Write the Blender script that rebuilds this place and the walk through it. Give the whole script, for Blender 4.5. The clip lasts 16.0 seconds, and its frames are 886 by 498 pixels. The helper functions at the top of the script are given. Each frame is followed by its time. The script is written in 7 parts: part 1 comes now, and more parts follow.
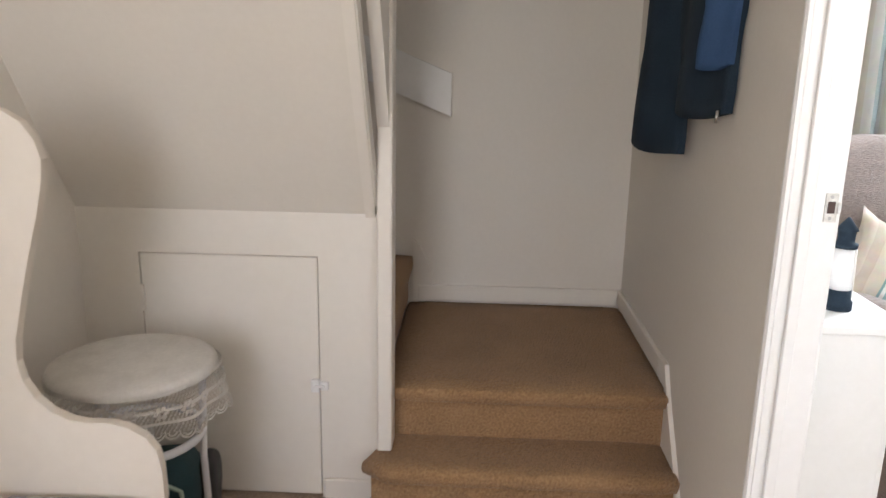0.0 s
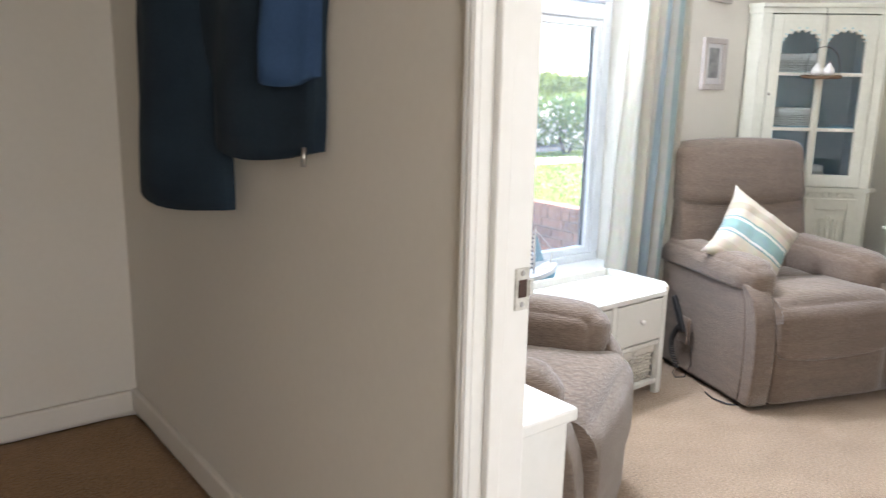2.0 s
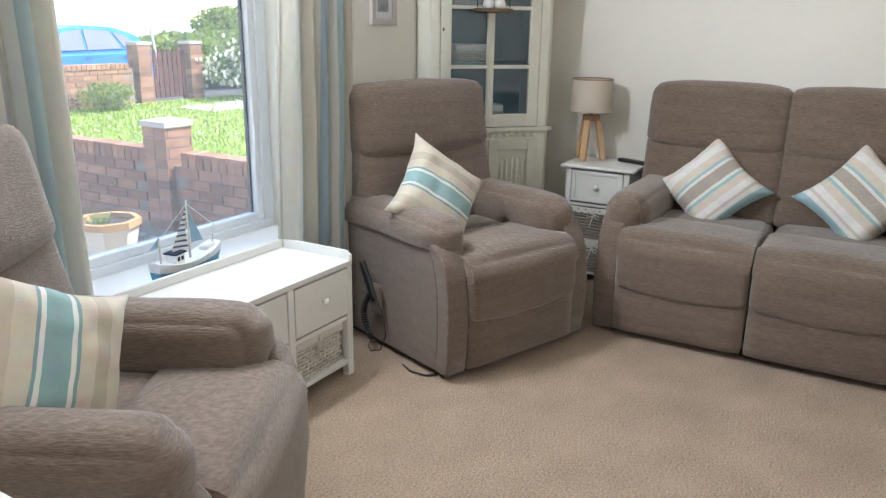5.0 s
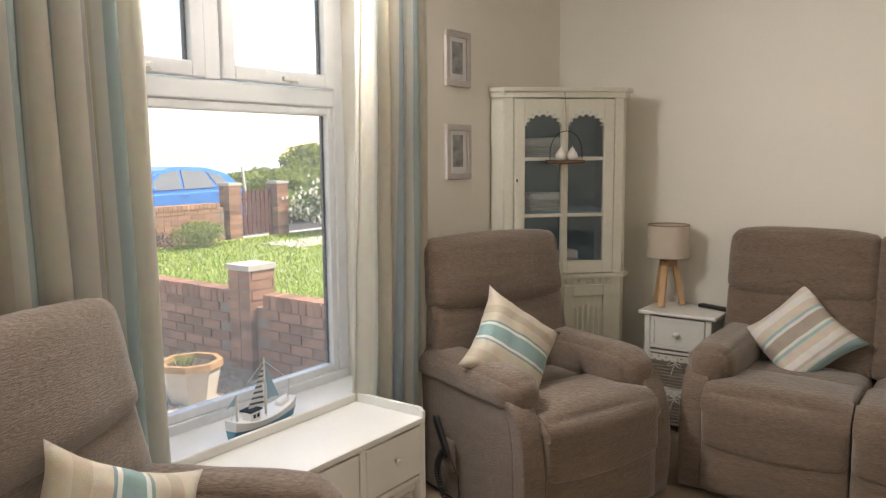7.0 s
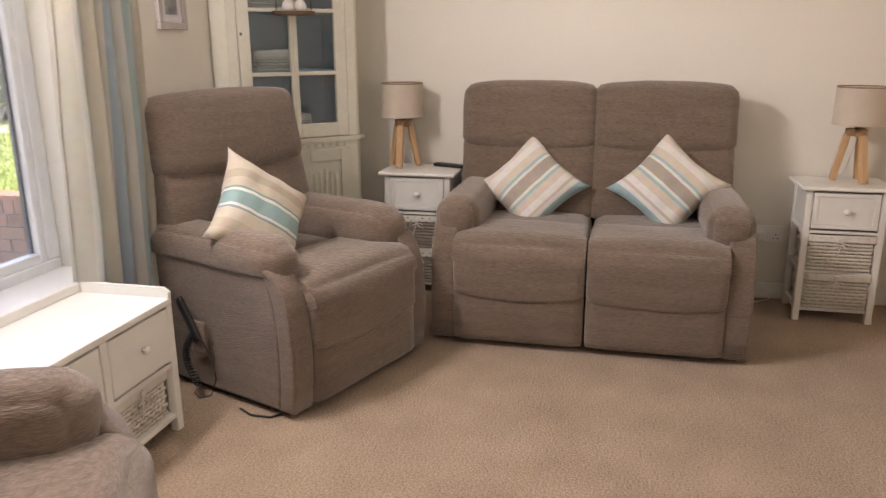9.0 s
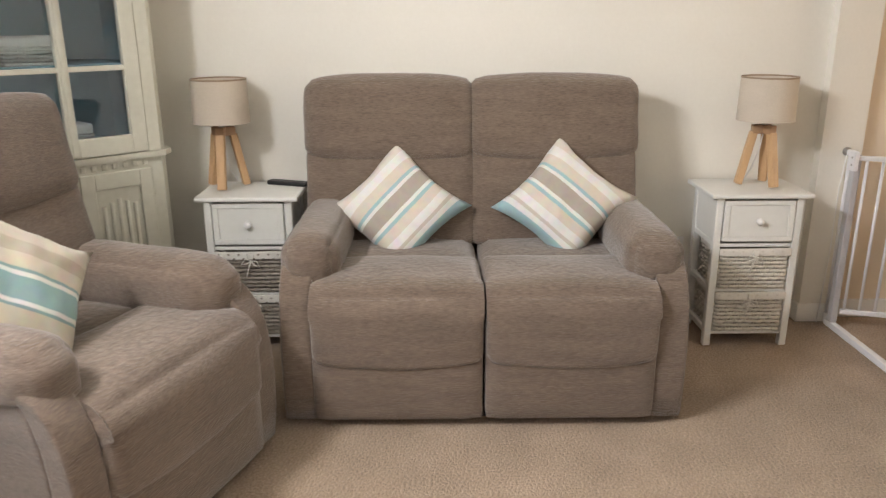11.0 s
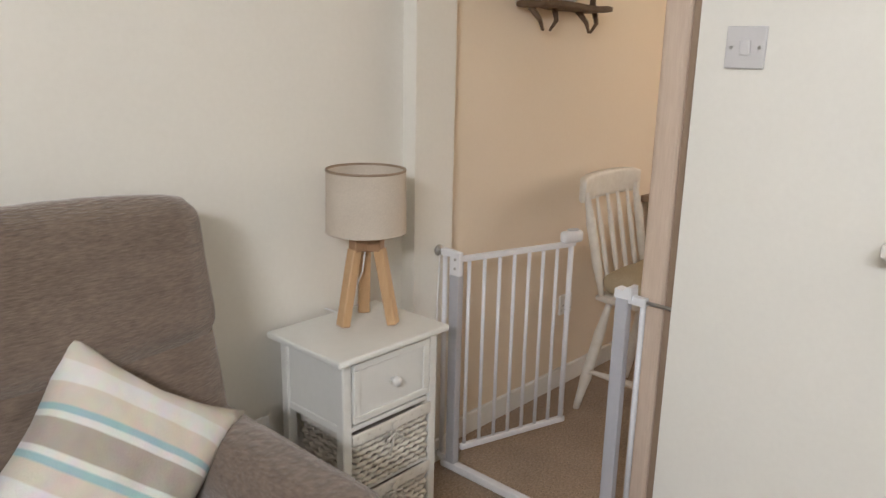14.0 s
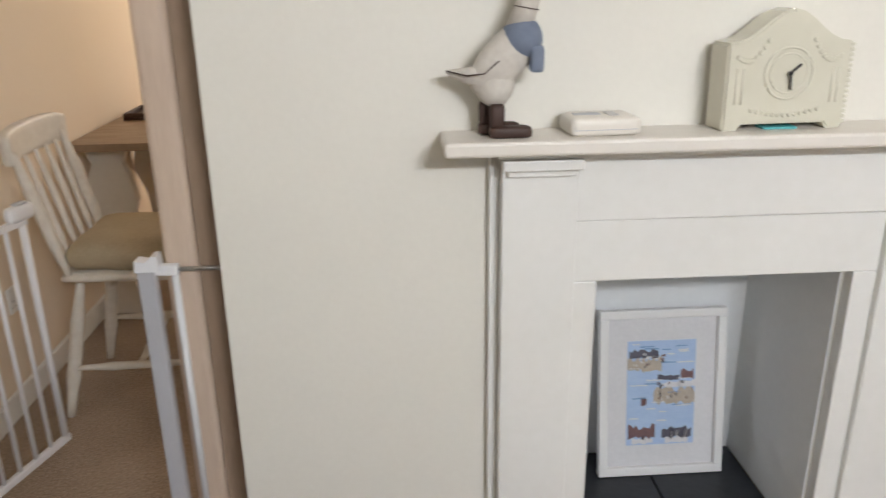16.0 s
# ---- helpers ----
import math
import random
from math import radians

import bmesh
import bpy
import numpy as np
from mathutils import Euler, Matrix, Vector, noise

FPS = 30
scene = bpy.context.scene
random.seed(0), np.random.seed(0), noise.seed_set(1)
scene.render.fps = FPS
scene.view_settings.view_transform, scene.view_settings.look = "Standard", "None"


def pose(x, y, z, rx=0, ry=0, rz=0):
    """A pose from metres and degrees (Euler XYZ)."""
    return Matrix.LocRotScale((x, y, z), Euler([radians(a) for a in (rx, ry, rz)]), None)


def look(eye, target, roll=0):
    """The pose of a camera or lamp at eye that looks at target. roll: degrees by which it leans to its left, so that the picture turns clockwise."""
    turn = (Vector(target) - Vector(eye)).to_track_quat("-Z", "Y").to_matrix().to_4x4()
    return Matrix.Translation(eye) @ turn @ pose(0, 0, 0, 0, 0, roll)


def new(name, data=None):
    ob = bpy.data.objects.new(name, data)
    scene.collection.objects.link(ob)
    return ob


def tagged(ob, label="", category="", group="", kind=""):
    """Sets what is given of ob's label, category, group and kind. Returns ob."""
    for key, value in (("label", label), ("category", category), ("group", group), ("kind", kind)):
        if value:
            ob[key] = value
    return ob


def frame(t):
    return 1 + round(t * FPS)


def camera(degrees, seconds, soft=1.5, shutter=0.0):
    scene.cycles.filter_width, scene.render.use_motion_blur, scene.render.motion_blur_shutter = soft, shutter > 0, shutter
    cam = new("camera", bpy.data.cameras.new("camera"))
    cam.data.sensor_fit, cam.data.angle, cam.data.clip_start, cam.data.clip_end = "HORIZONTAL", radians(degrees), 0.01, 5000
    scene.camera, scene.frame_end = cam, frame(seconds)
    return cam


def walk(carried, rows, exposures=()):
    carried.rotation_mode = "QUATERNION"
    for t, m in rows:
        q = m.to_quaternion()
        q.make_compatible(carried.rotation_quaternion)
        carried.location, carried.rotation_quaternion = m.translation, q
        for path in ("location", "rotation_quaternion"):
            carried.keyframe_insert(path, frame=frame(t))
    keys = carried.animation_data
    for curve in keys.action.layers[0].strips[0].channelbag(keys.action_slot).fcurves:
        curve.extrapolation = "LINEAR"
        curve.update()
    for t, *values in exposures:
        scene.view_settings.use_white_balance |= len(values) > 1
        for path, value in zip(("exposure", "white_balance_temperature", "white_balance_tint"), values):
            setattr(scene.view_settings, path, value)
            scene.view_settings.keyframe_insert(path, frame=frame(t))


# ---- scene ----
cam = camera(60.5, 16.0, soft=1.3, shutter=0.25)
PATH = [
    (0, (-0.242, 0.12, 1.342), (-0.316, 2.059, 0.857), 1.1),
    (0.5, (-0.264, 0.331, 1.35), (-0.132, 2.281, 0.927), 2.2),
    (1, (-0.251, 0.545, 1.34), (0.226, 2.443, 0.928), 3.2),
    (1.5, (-0.252, 0.779, 1.335), (0.621, 2.531, 0.928), 2.2),
    (2, (-0.222, 0.928, 1.334), (0.988, 2.464, 0.912), 1.2),
    (2.5, (-0.079, 1.054, 1.32), (1.423, 2.297, 0.875), 0.2),
    (3, (0.038, 1.133, 1.333), (1.76, 2.035, 0.862), -0.0),
    (5.5, (0.334, 1.149, 1.342), (1.969, 2.149, 0.771), 0.9),
    (6, (0.335, 1.141, 1.357), (1.94, 2.238, 0.887), 0.4),
    (6.5, (0.342, 1.136, 1.411), (1.942, 2.288, 1.076), -0.1),
    (7, (0.349, 1.157, 1.454), (1.955, 2.323, 1.209), -0.5),
    (7.5, (0.355, 1.188, 1.445), (1.994, 2.31, 1.213), -0.1),
    (8, (0.337, 1.304, 1.339), (2.074, 2.226, 0.975), -0.1),
    (8.5, (0.358, 1.387, 1.293), (2.191, 2.03, 0.819), -0.4),
    (9, (0.436, 1.422, 1.289), (2.314, 1.864, 0.76), -0.3),
    (11.5, (1.509, 1.713, 1.327), (3.417, 1.515, 0.761), -0.5),
    (12, (1.774, 1.712, 1.357), (3.648, 1.265, 0.818), -0.6),
    (12.5, (1.992, 1.734, 1.366), (3.785, 1.012, 0.853), 0.2),
    (13, (2.28, 1.787, 1.378), (3.932, 0.784, 0.863), 0.2),
    (13.5, (2.498, 1.784, 1.364), (3.981, 0.549, 0.841), 1.3),
    (14, (2.75, 1.715, 1.388), (4.062, 0.292, 0.886), 1.2),
    (14.5, (2.969, 1.669, 1.394), (4.04, 0.049, 0.917), 1.2),
    (15, (3.179, 1.68, 1.379), (3.843, -0.131, 0.851), 0.1),
    (15.5, (3.215, 1.615, 1.354), (3.463, -0.271, 0.739), -0.2),
    (16, (3.164, 1.526, 1.34), (3.046, -0.357, 0.675), -0.8),
]
EXPOSURES = [(0, 2.6, 6150, 17), (0.5, 2.45, 6200, 17), (1.5, 2.4, 6300, 16), (2.5, 2.25, 6300, 13), (3, 1.78, 6150, 12), (5.5, 1.8, 6650, 13), (7, 1.3, 7900, 18), (8, 1.25, 7900, 19), (8.5, 1.38, 8000, 23), (9, 1.7, 7950, 26),
             (11.5, 2.08, 7100, 15), (12, 2.05, 7200, 17), (13, 1.93, 7200, 17), (14, 1.72, 6850, 15), (14.5, 1.6, 6350, 12), (15, 1.6, 7350, 19), (15.5, 1.7, 6900, 16), (16, 1.65, 6900, 14)]
walk(cam, [(t, look(e, g, r)) for t, e, g, r in PATH], EXPOSURES)

# world, sun and large lights
world = bpy.data.worlds.new("world")
scene.world = world
world.use_nodes = True
sky = world.node_tree.nodes.new("ShaderNodeTexSky")
sky.sky_type = "NISHITA"
sky.sun_disc = False
sky.sun_elevation = radians(52)
sky.sun_rotation = radians(126)
sky.air_density = 1.0
sky.dust_density = 0.4
world.node_tree.links.new(sky.outputs[0], world.node_tree.nodes["Background"].inputs[0])
world.node_tree.nodes["Background"].inputs[1].default_value = 0.15


def lamp(name, kind, m, energy, colour, size=(1, 1)):
    d = bpy.data.lights.new(name, kind)
    d.energy, d.color = energy, colour
    if kind == "AREA":
        d.shape, d.size, d.size_y = "RECTANGLE", size[0], size[1]
    if kind == "SUN":
        d.angle = radians(0.6)
    o = new(name, d)
    o.matrix_world = m
    return o


SUN_FROM = Vector((math.sin(radians(126)) * math.cos(radians(52)), math.cos(radians(126)) * math.cos(radians(52)), math.sin(radians(52))))
lamp("sun", "SUN", look(SUN_FROM * 30, (0, 0, 0)), 4.2, (1, 0.95, 0.86))
# daylight in the head of the lounge's window, in an added, unseen south window, in the hall's glazed front door and in
# the dining room's window
lamp("main_window_daylight", "AREA", look((2.14, 3.225, 2.195), (2.6, 0.2, 1.6)), 22, (0.85, 0.925, 1.0), (0.96, 0.17))
# unseen source, added to brighten the chair and sofa fronts
lamp("south_fill_light", "AREA", look((1.025, -0.02, 1.5), (1.025, 2.5, 1.0)), 1.8, (1.0, 0.96, 0.90), (0.7, 1.05))
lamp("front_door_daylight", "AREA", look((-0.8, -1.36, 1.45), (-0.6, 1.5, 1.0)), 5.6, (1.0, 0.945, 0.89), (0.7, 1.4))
lamp("dining_window_daylight", "AREA", look((3.2, -3.3, 1.5), (4.4, -1.2, 1.3)), 6.0, (1.0, 0.82, 0.62), (1.2, 1.1))


# ---- materials ----
def mat(name, col, col2=None, rough=0.6, scale=5.0, fine=90.0, bump=0.12, metal=0.0, stretch=(1, 1, 1), mixfine=0.4, dist=0.004, sheen=0.0, perobject=0.0, island=0.0, spec=0.5):
    """A painted, woven or rough surface: two colours mixed by noise at two scales, with fine relief."""
    m = bpy.data.materials.new(name)
    m.use_nodes = True
    n, l = m.node_tree.nodes, m.node_tree.links
    b = n["Principled BSDF"]
    col2 = col2 or tuple(c * 0.86 for c in col)
    tc, mp = n.new("ShaderNodeTexCoord"), n.new("ShaderNodeMapping")
    mp.inputs["Scale"].default_value = stretch
    l.new(tc.outputs["Object"], mp.inputs["Vector"])
    a, f = n.new("ShaderNodeTexNoise"), n.new("ShaderNodeTexNoise")
    a.inputs["Scale"].default_value, f.inputs["Scale"].default_value = scale, fine
    a.inputs["Detail"].default_value, f.inputs["Detail"].default_value = 4, 3
    l.new(mp.outputs[0], a.inputs["Vector"])
    l.new(mp.outputs[0], f.inputs["Vector"])
    mx = n.new("ShaderNodeMix")
    mx.inputs[0].default_value = mixfine
    l.new(a.outputs["Fac"], mx.inputs[2])
    l.new(f.outputs["Fac"], mx.inputs[3])
    rp = n.new("ShaderNodeMapRange")
    rp.inputs["From Min"].default_value, rp.inputs["From Max"].default_value = 0.3, 0.7
    l.new(mx.outputs[0], rp.inputs["Value"])
    c = n.new("ShaderNodeMix")
    c.data_type = "RGBA"
    c.inputs[6].default_value, c.inputs[7].default_value = (*col, 1), (*col2, 1)
    l.new(rp.outputs[0], c.inputs[0])
    out = c.outputs[2]
    if perobject or island:
        src = n.new("ShaderNodeObjectInfo").outputs["Random"] if perobject else n.new("ShaderNodeNewGeometry").outputs["Random Per Island"]
        k = perobject or island
        r2 = n.new("ShaderNodeMapRange")
        r2.inputs["To Min"].default_value, r2.inputs["To Max"].default_value = 1 - k, 1 + k
        l.new(src, r2.inputs["Value"])
        hs = n.new("ShaderNodeHueSaturation")
        l.new(r2.outputs[0], hs.inputs["Value"])
        l.new(out, hs.inputs["Color"])
        out = hs.outputs[0]
    l.new(out, b.inputs["Base Color"])
    rr = n.new("ShaderNodeMapRange")
    rr.inputs["To Min"].default_value, rr.inputs["To Max"].default_value = max(0.02, rough - 0.08), min(1, rough + 0.08)
    l.new(a.outputs["Fac"], rr.inputs["Value"])
    l.new(rr.outputs[0], b.inputs["Roughness"])
    b.inputs["Metallic"].default_value = metal
    b.inputs["Specular IOR Level"].default_value = spec
    b.inputs["Sheen Weight"].default_value = sheen
    bp = n.new("ShaderNodeBump")
    bp.inputs["Strength"].default_value, bp.inputs["Distance"].default_value = bump, dist
    l.new(f.outputs["Fac"], bp.inputs["Height"])
    l.new(bp.outputs[0], b.inputs["Normal"])
    return m


def striped(name, stops, bands=1.0, rough=0.9, glow=0.0):
    """Woven stripes across the u direction of the cloth: stops of (u, colour)."""
    m = mat(name, (0.7, 0.65, 0.55), rough=rough, fine=260, bump=0.3, dist=0.002, sheen=0.2)
    n, l = m.node_tree.nodes, m.node_tree.links
    uv, sx, mu, fr = n.new("ShaderNodeUVMap"), n.new("ShaderNodeSeparateXYZ"), n.new("ShaderNodeMath"), n.new("ShaderNodeMath")
    mu.operation, fr.operation = "MULTIPLY", "FRACT"
    mu.inputs[1].default_value = bands
    l.new(uv.outputs[0], sx.inputs[0])
    l.new(sx.outputs[0], mu.inputs[0])
    l.new(mu.outputs[0], fr.inputs[0])
    ramp = n.new("ShaderNodeValToRGB")
    ramp.color_ramp.interpolation = "CONSTANT"
    e = ramp.color_ramp.elements
    while len(e) < len(stops):
        e.new(0.5)
    for q, (p, c) in zip(e, stops):
        q.position, q.color = p, (*c, 1)
    l.new(fr.outputs[0], ramp.inputs[0])
    f = [x for x in n if x.type == "TEX_NOISE"][0]
    f.inputs["Scale"].default_value = 30
    mx = n.new("ShaderNodeMix")
    mx.data_type, mx.blend_type = "RGBA", "MULTIPLY"
    mx.inputs[0].default_value = 0.3
    l.new(ramp.outputs[0], mx.inputs[6])
    l.new(f.outputs["Color"], mx.inputs[7])
    b = n["Principled BSDF"]
    l.new(mx.outputs[2], b.inputs["Base Color"])
    if glow:
        tr, ms, o = n.new("ShaderNodeBsdfTranslucent"), n.new("ShaderNodeMixShader"), n["Material Output"]
        l.new(ramp.outputs[0], tr.inputs["Color"])
        ms.inputs[0].default_value = glow
        l.new(b.outputs[0], ms.inputs[1])
        l.new(tr.outputs[0], ms.inputs[2])
        l.new(ms.outputs[0], o.inputs["Surface"])
    return m


def leafy(m, share=0.5):
    """Let part of the light pass through thin leaves and blades."""
    n, l = m.node_tree.nodes, m.node_tree.links
    b = n["Principled BSDF"]
    tr, ms = n.new("ShaderNodeBsdfTranslucent"), n.new("ShaderNodeMixShader")
    l.new(b.inputs["Base Color"].links[0].from_socket, tr.inputs["Color"])
    ms.inputs[0].default_value = share
    l.new(b.outputs[0], ms.inputs[1])
    l.new(tr.outputs[0], ms.inputs[2])
    l.new(ms.outputs[0], n["Material Output"].inputs["Surface"])
    return m


def glazing(name, tint=(1, 1, 1), gloss=0.06, veil=0.0):
    m = bpy.data.materials.new(name)
    m.use_nodes = True
    n, l = m.node_tree.nodes, m.node_tree.links
    t, g, s = n.new("ShaderNodeBsdfTransparent"), n.new("ShaderNodeBsdfGlossy"), n.new("ShaderNodeMixShader")
    t.inputs[0].default_value = (*tint, 1)
    g.inputs["Roughness"].default_value = 0.02
    s.inputs[0].default_value = gloss
    l.new(t.outputs[0], s.inputs[1])
    l.new(g.outputs[0], s.inputs[2])
    # translucent share that imitates veiling glare and haze seen through the pane
    if veil:
        d, s2 = n.new("ShaderNodeBsdfTranslucent"), n.new("ShaderNodeMixShader")
        d.inputs[0].default_value = (0.9, 0.9, 0.88, 1)
        s2.inputs[0].default_value = veil
        l.new(s.outputs[0], s2.inputs[1])
        l.new(d.outputs[0], s2.inputs[2])
        s = s2
    l.new(s.outputs[0], n["Material Output"].inputs["Surface"])
    return m


CEIL = mat("white_ceiling_paint", (0.85, 0.84, 0.81), (0.82, 0.81, 0.78), rough=0.85, scale=1.2, fine=60, bump=0.08)
WALL = mat("cream_wall_paint", (0.79, 0.76, 0.69), (0.75, 0.72, 0.65), rough=0.75, scale=1.6, fine=70, bump=0.06)
HALLWALL = mat("hall_wall_paint", (0.77, 0.725, 0.65), (0.73, 0.685, 0.61), rough=0.8, scale=1.6, fine=60, bump=0.1)
PEACH = mat("dining_wall_paint", (0.80, 0.68, 0.54), (0.77, 0.65, 0.51), rough=0.8, scale=1.5, fine=70, bump=0.06)
GLOSS = mat("white_gloss_paint", (0.82, 0.81, 0.78), (0.77, 0.76, 0.72), rough=0.35, scale=4, fine=40, bump=0.05)
UPVC = mat("white_upvc", (0.80, 0.82, 0.84), (0.76, 0.78, 0.80), rough=0.3, scale=3, fine=30, bump=0.02)
FURN = mat("white_furniture_paint", (0.79, 0.785, 0.745), (0.74, 0.735, 0.69), rough=0.4, scale=6, fine=50, bump=0.08)
CABP = mat("aged_cream_paint", (0.66, 0.65, 0.56), (0.58, 0.57, 0.48), rough=0.55, scale=5, fine=40, bump=0.12)
CABIN = mat("teal_blue_paint", (0.25, 0.47, 0.54), (0.21, 0.42, 0.48), rough=0.7, scale=4)
SETTLE = mat("cream_settle_paint", (0.76, 0.70, 0.61), (0.70, 0.64, 0.55), rough=0.5, scale=4, fine=40, bump=0.05)
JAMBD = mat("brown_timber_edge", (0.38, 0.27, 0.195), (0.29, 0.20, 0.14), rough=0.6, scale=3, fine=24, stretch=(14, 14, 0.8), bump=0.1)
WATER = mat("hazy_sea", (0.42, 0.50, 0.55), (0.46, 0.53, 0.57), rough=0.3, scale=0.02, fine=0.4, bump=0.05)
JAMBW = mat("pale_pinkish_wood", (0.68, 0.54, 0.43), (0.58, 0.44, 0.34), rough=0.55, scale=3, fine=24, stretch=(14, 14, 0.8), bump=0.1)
CARPET = mat("beige_carpet", (0.52, 0.388, 0.280), (0.215, 0.153, 0.105), rough=0.98, scale=4, fine=125, bump=1.0, dist=0.01, mixfine=0.72, sheen=0.15, spec=0.1)
CARPET2 = mat("brown_stair_carpet", (0.43, 0.265, 0.135), (0.23, 0.135, 0.065), rough=0.98, scale=5, fine=130, bump=1.0, dist=0.008, mixfine=0.7, sheen=0.15, spec=0.1)
CHENILLE = mat("taupe_chenille", (0.228, 0.167, 0.128), (0.110, 0.079, 0.059), rough=0.95, scale=5, fine=52, stretch=(1, 1, 6.5), bump=0.8, dist=0.005, mixfine=0.7, sheen=0.45, spec=0.15)
SEAM = mat("dark_seam_cloth", (0.07, 0.055, 0.045), rough=0.95)
BLACKP = mat("black_plastic", (0.015, 0.015, 0.017), rough=0.4, bump=0.02)
OAK = mat("pale_oak", (0.62, 0.40, 0.22), (0.50, 0.30, 0.15), rough=0.5, scale=4, fine=30, stretch=(12, 12, 1.0), bump=0.08)
OAKD = mat("darker_oak", (0.42, 0.25, 0.14), (0.34, 0.19, 0.10), rough=0.5, scale=4, fine=30, stretch=(6, 6, 4), bump=0.08)
TABLEW = mat("weathered_table_top", (0.34, 0.24, 0.16), (0.24, 0.165, 0.11), rough=0.5, scale=3, fine=22, stretch=(2, 14, 2), bump=0.1)
LINEN = mat("beige_linen", (0.60, 0.52, 0.43), (0.52, 0.445, 0.365), rough=0.95, scale=20, fine=240, bump=0.35, dist=0.002, mixfine=0.7)
LINER = mat("white_cotton", (0.74, 0.71, 0.65), (0.66, 0.63, 0.57), rough=0.95, scale=14, fine=200, bump=0.3, dist=0.003)
WICKER = mat("whitewashed_wicker", (0.70, 0.67, 0.60), (0.54, 0.50, 0.43), rough=0.8, scale=20, fine=90, bump=0.3, island=0.12)
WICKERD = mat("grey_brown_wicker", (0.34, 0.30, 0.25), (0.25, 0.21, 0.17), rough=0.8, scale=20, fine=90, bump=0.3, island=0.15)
METALW = mat("white_powder_coat", (0.80, 0.80, 0.82), (0.77, 0.77, 0.79), rough=0.35, bump=0.02)
METALG = mat("grey_powder_coat", (0.50, 0.50, 0.53), (0.46, 0.46, 0.49), rough=0.4, bump=0.02)
SPACER = mat("dark_window_spacer", (0.07, 0.08, 0.09), rough=0.5, bump=0.02)
STEEL = mat("steel", (0.50, 0.49, 0.47), rough=0.3, metal=1.0, bump=0.02)
STRIKE = mat("paint_splashed_steel", (0.78, 0.77, 0.72), (0.42, 0.40, 0.35), rough=0.4, scale=60, fine=160, metal=0.25, bump=0.05)
SLATE = mat("black_slate", (0.016, 0.018, 0.022), (0.026, 0.029, 0.034), rough=0.45, scale=6, fine=40, bump=0.25)
SOOT = mat("painted_recess", (0.82, 0.83, 0.83), (0.77, 0.78, 0.78), rough=0.85, scale=3, fine=50, bump=0.15)
NAVY = mat("navy_cloth", (0.012, 0.030, 0.050), (0.006, 0.016, 0.029), rough=0.9, scale=8, fine=200, bump=0.3, dist=0.002)
DENIM = mat("blue_lining_cloth", (0.03, 0.075, 0.17), (0.02, 0.055, 0.13), rough=0.85, scale=8, fine=200, bump=0.2, dist=0.002)
BAGC = mat("dark_teal_bag_cloth", (0.012, 0.055, 0.065), (0.008, 0.035, 0.045), rough=0.7, scale=12)
BAGP = mat("pale_green_piping", (0.45, 0.55, 0.45), rough=0.7)
DUCKW = mat("off_white_painted_wood", (0.66, 0.62, 0.56), (0.52, 0.47, 0.42), rough=0.7, scale=14, fine=80, bump=0.2)
DUCKB = mat("grey_blue_paint", (0.185, 0.22, 0.295), (0.14, 0.17, 0.235), rough=0.7, scale=14, fine=80, bump=0.2)
DUCKF = mat("dark_brown_wood", (0.06, 0.028, 0.02), (0.04, 0.018, 0.013), rough=0.6)
CERAMIC = mat("cream_glazed_ceramic", (0.68, 0.65, 0.54), (0.63, 0.60, 0.49), rough=0.22, scale=6, fine=30, bump=0.05)
PLASTICW = mat("white_plastic", (0.82, 0.81, 0.79), (0.79, 0.78, 0.76), rough=0.35, bump=0.01)
CREAMP = mat("cream_plastic", (0.78, 0.73, 0.66), (0.74, 0.69, 0.62), rough=0.4, bump=0.02)
MANTELP = mat("aged_warm_white_paint", (0.80, 0.75, 0.69), (0.75, 0.70, 0.63), rough=0.4, scale=5, fine=40, bump=0.06)
PLASTICG = mat("grey_pearl_plate", (0.60, 0.58, 0.57), (0.57, 0.55, 0.54), rough=0.4, bump=0.01)
DRIFT = mat("driftwood", (0.16, 0.10, 0.06), (0.09, 0.055, 0.032), rough=0.8, scale=10, fine=40, bump=0.4, stretch=(3, 3, 3))
BOATB = mat("teal_blue_boat_paint", (0.13, 0.38, 0.48), (0.10, 0.31, 0.41), rough=0.5)
SAILB = mat("blue_sail_cloth", (0.30, 0.47, 0.57), rough=0.9)
WIREM = mat("dark_wire", (0.03, 0.025, 0.02), rough=0.5, metal=0.6)
ARTM = mat("white_mount_board", (0.74, 0.73, 0.74), rough=0.8)
PHOTO = mat("dark_print", (0.10, 0.11, 0.13), (0.42, 0.42, 0.42), rough=0.4, scale=18, fine=60, mixfine=0.2)
FRAMEW = mat("whitewashed_frame", (0.56, 0.52, 0.50), (0.46, 0.42, 0.40), rough=0.6, scale=12, fine=50)
CUSH_COL = mat("khaki_seat_pad_cloth", (0.46, 0.38, 0.26), (0.33, 0.26, 0.17), rough=0.95, fine=160, bump=0.3)
PAINTW = mat("worn_white_chair_paint", (0.76, 0.72, 0.65), (0.62, 0.57, 0.50), rough=0.5, scale=9, fine=50, bump=0.1)
TURQ = mat("turquoise_card", (0.10, 0.45, 0.47), rough=0.7)
# the last value of GLASS puts outdoor haze into the pane
GLASS = glazing("window_glass", (0.97, 0.98, 0.98), 0.04, 0.085)
CABGLASS = glazing("cabinet_glass", (0.86, 0.90, 0.92), 0.06)
CREAM, TEAL, TAUPE, PALE, IVORY = (0.64, 0.57, 0.46), (0.28, 0.42, 0.42), (0.45, 0.385, 0.325), (0.36, 0.54, 0.57), (0.80, 0.78, 0.74)
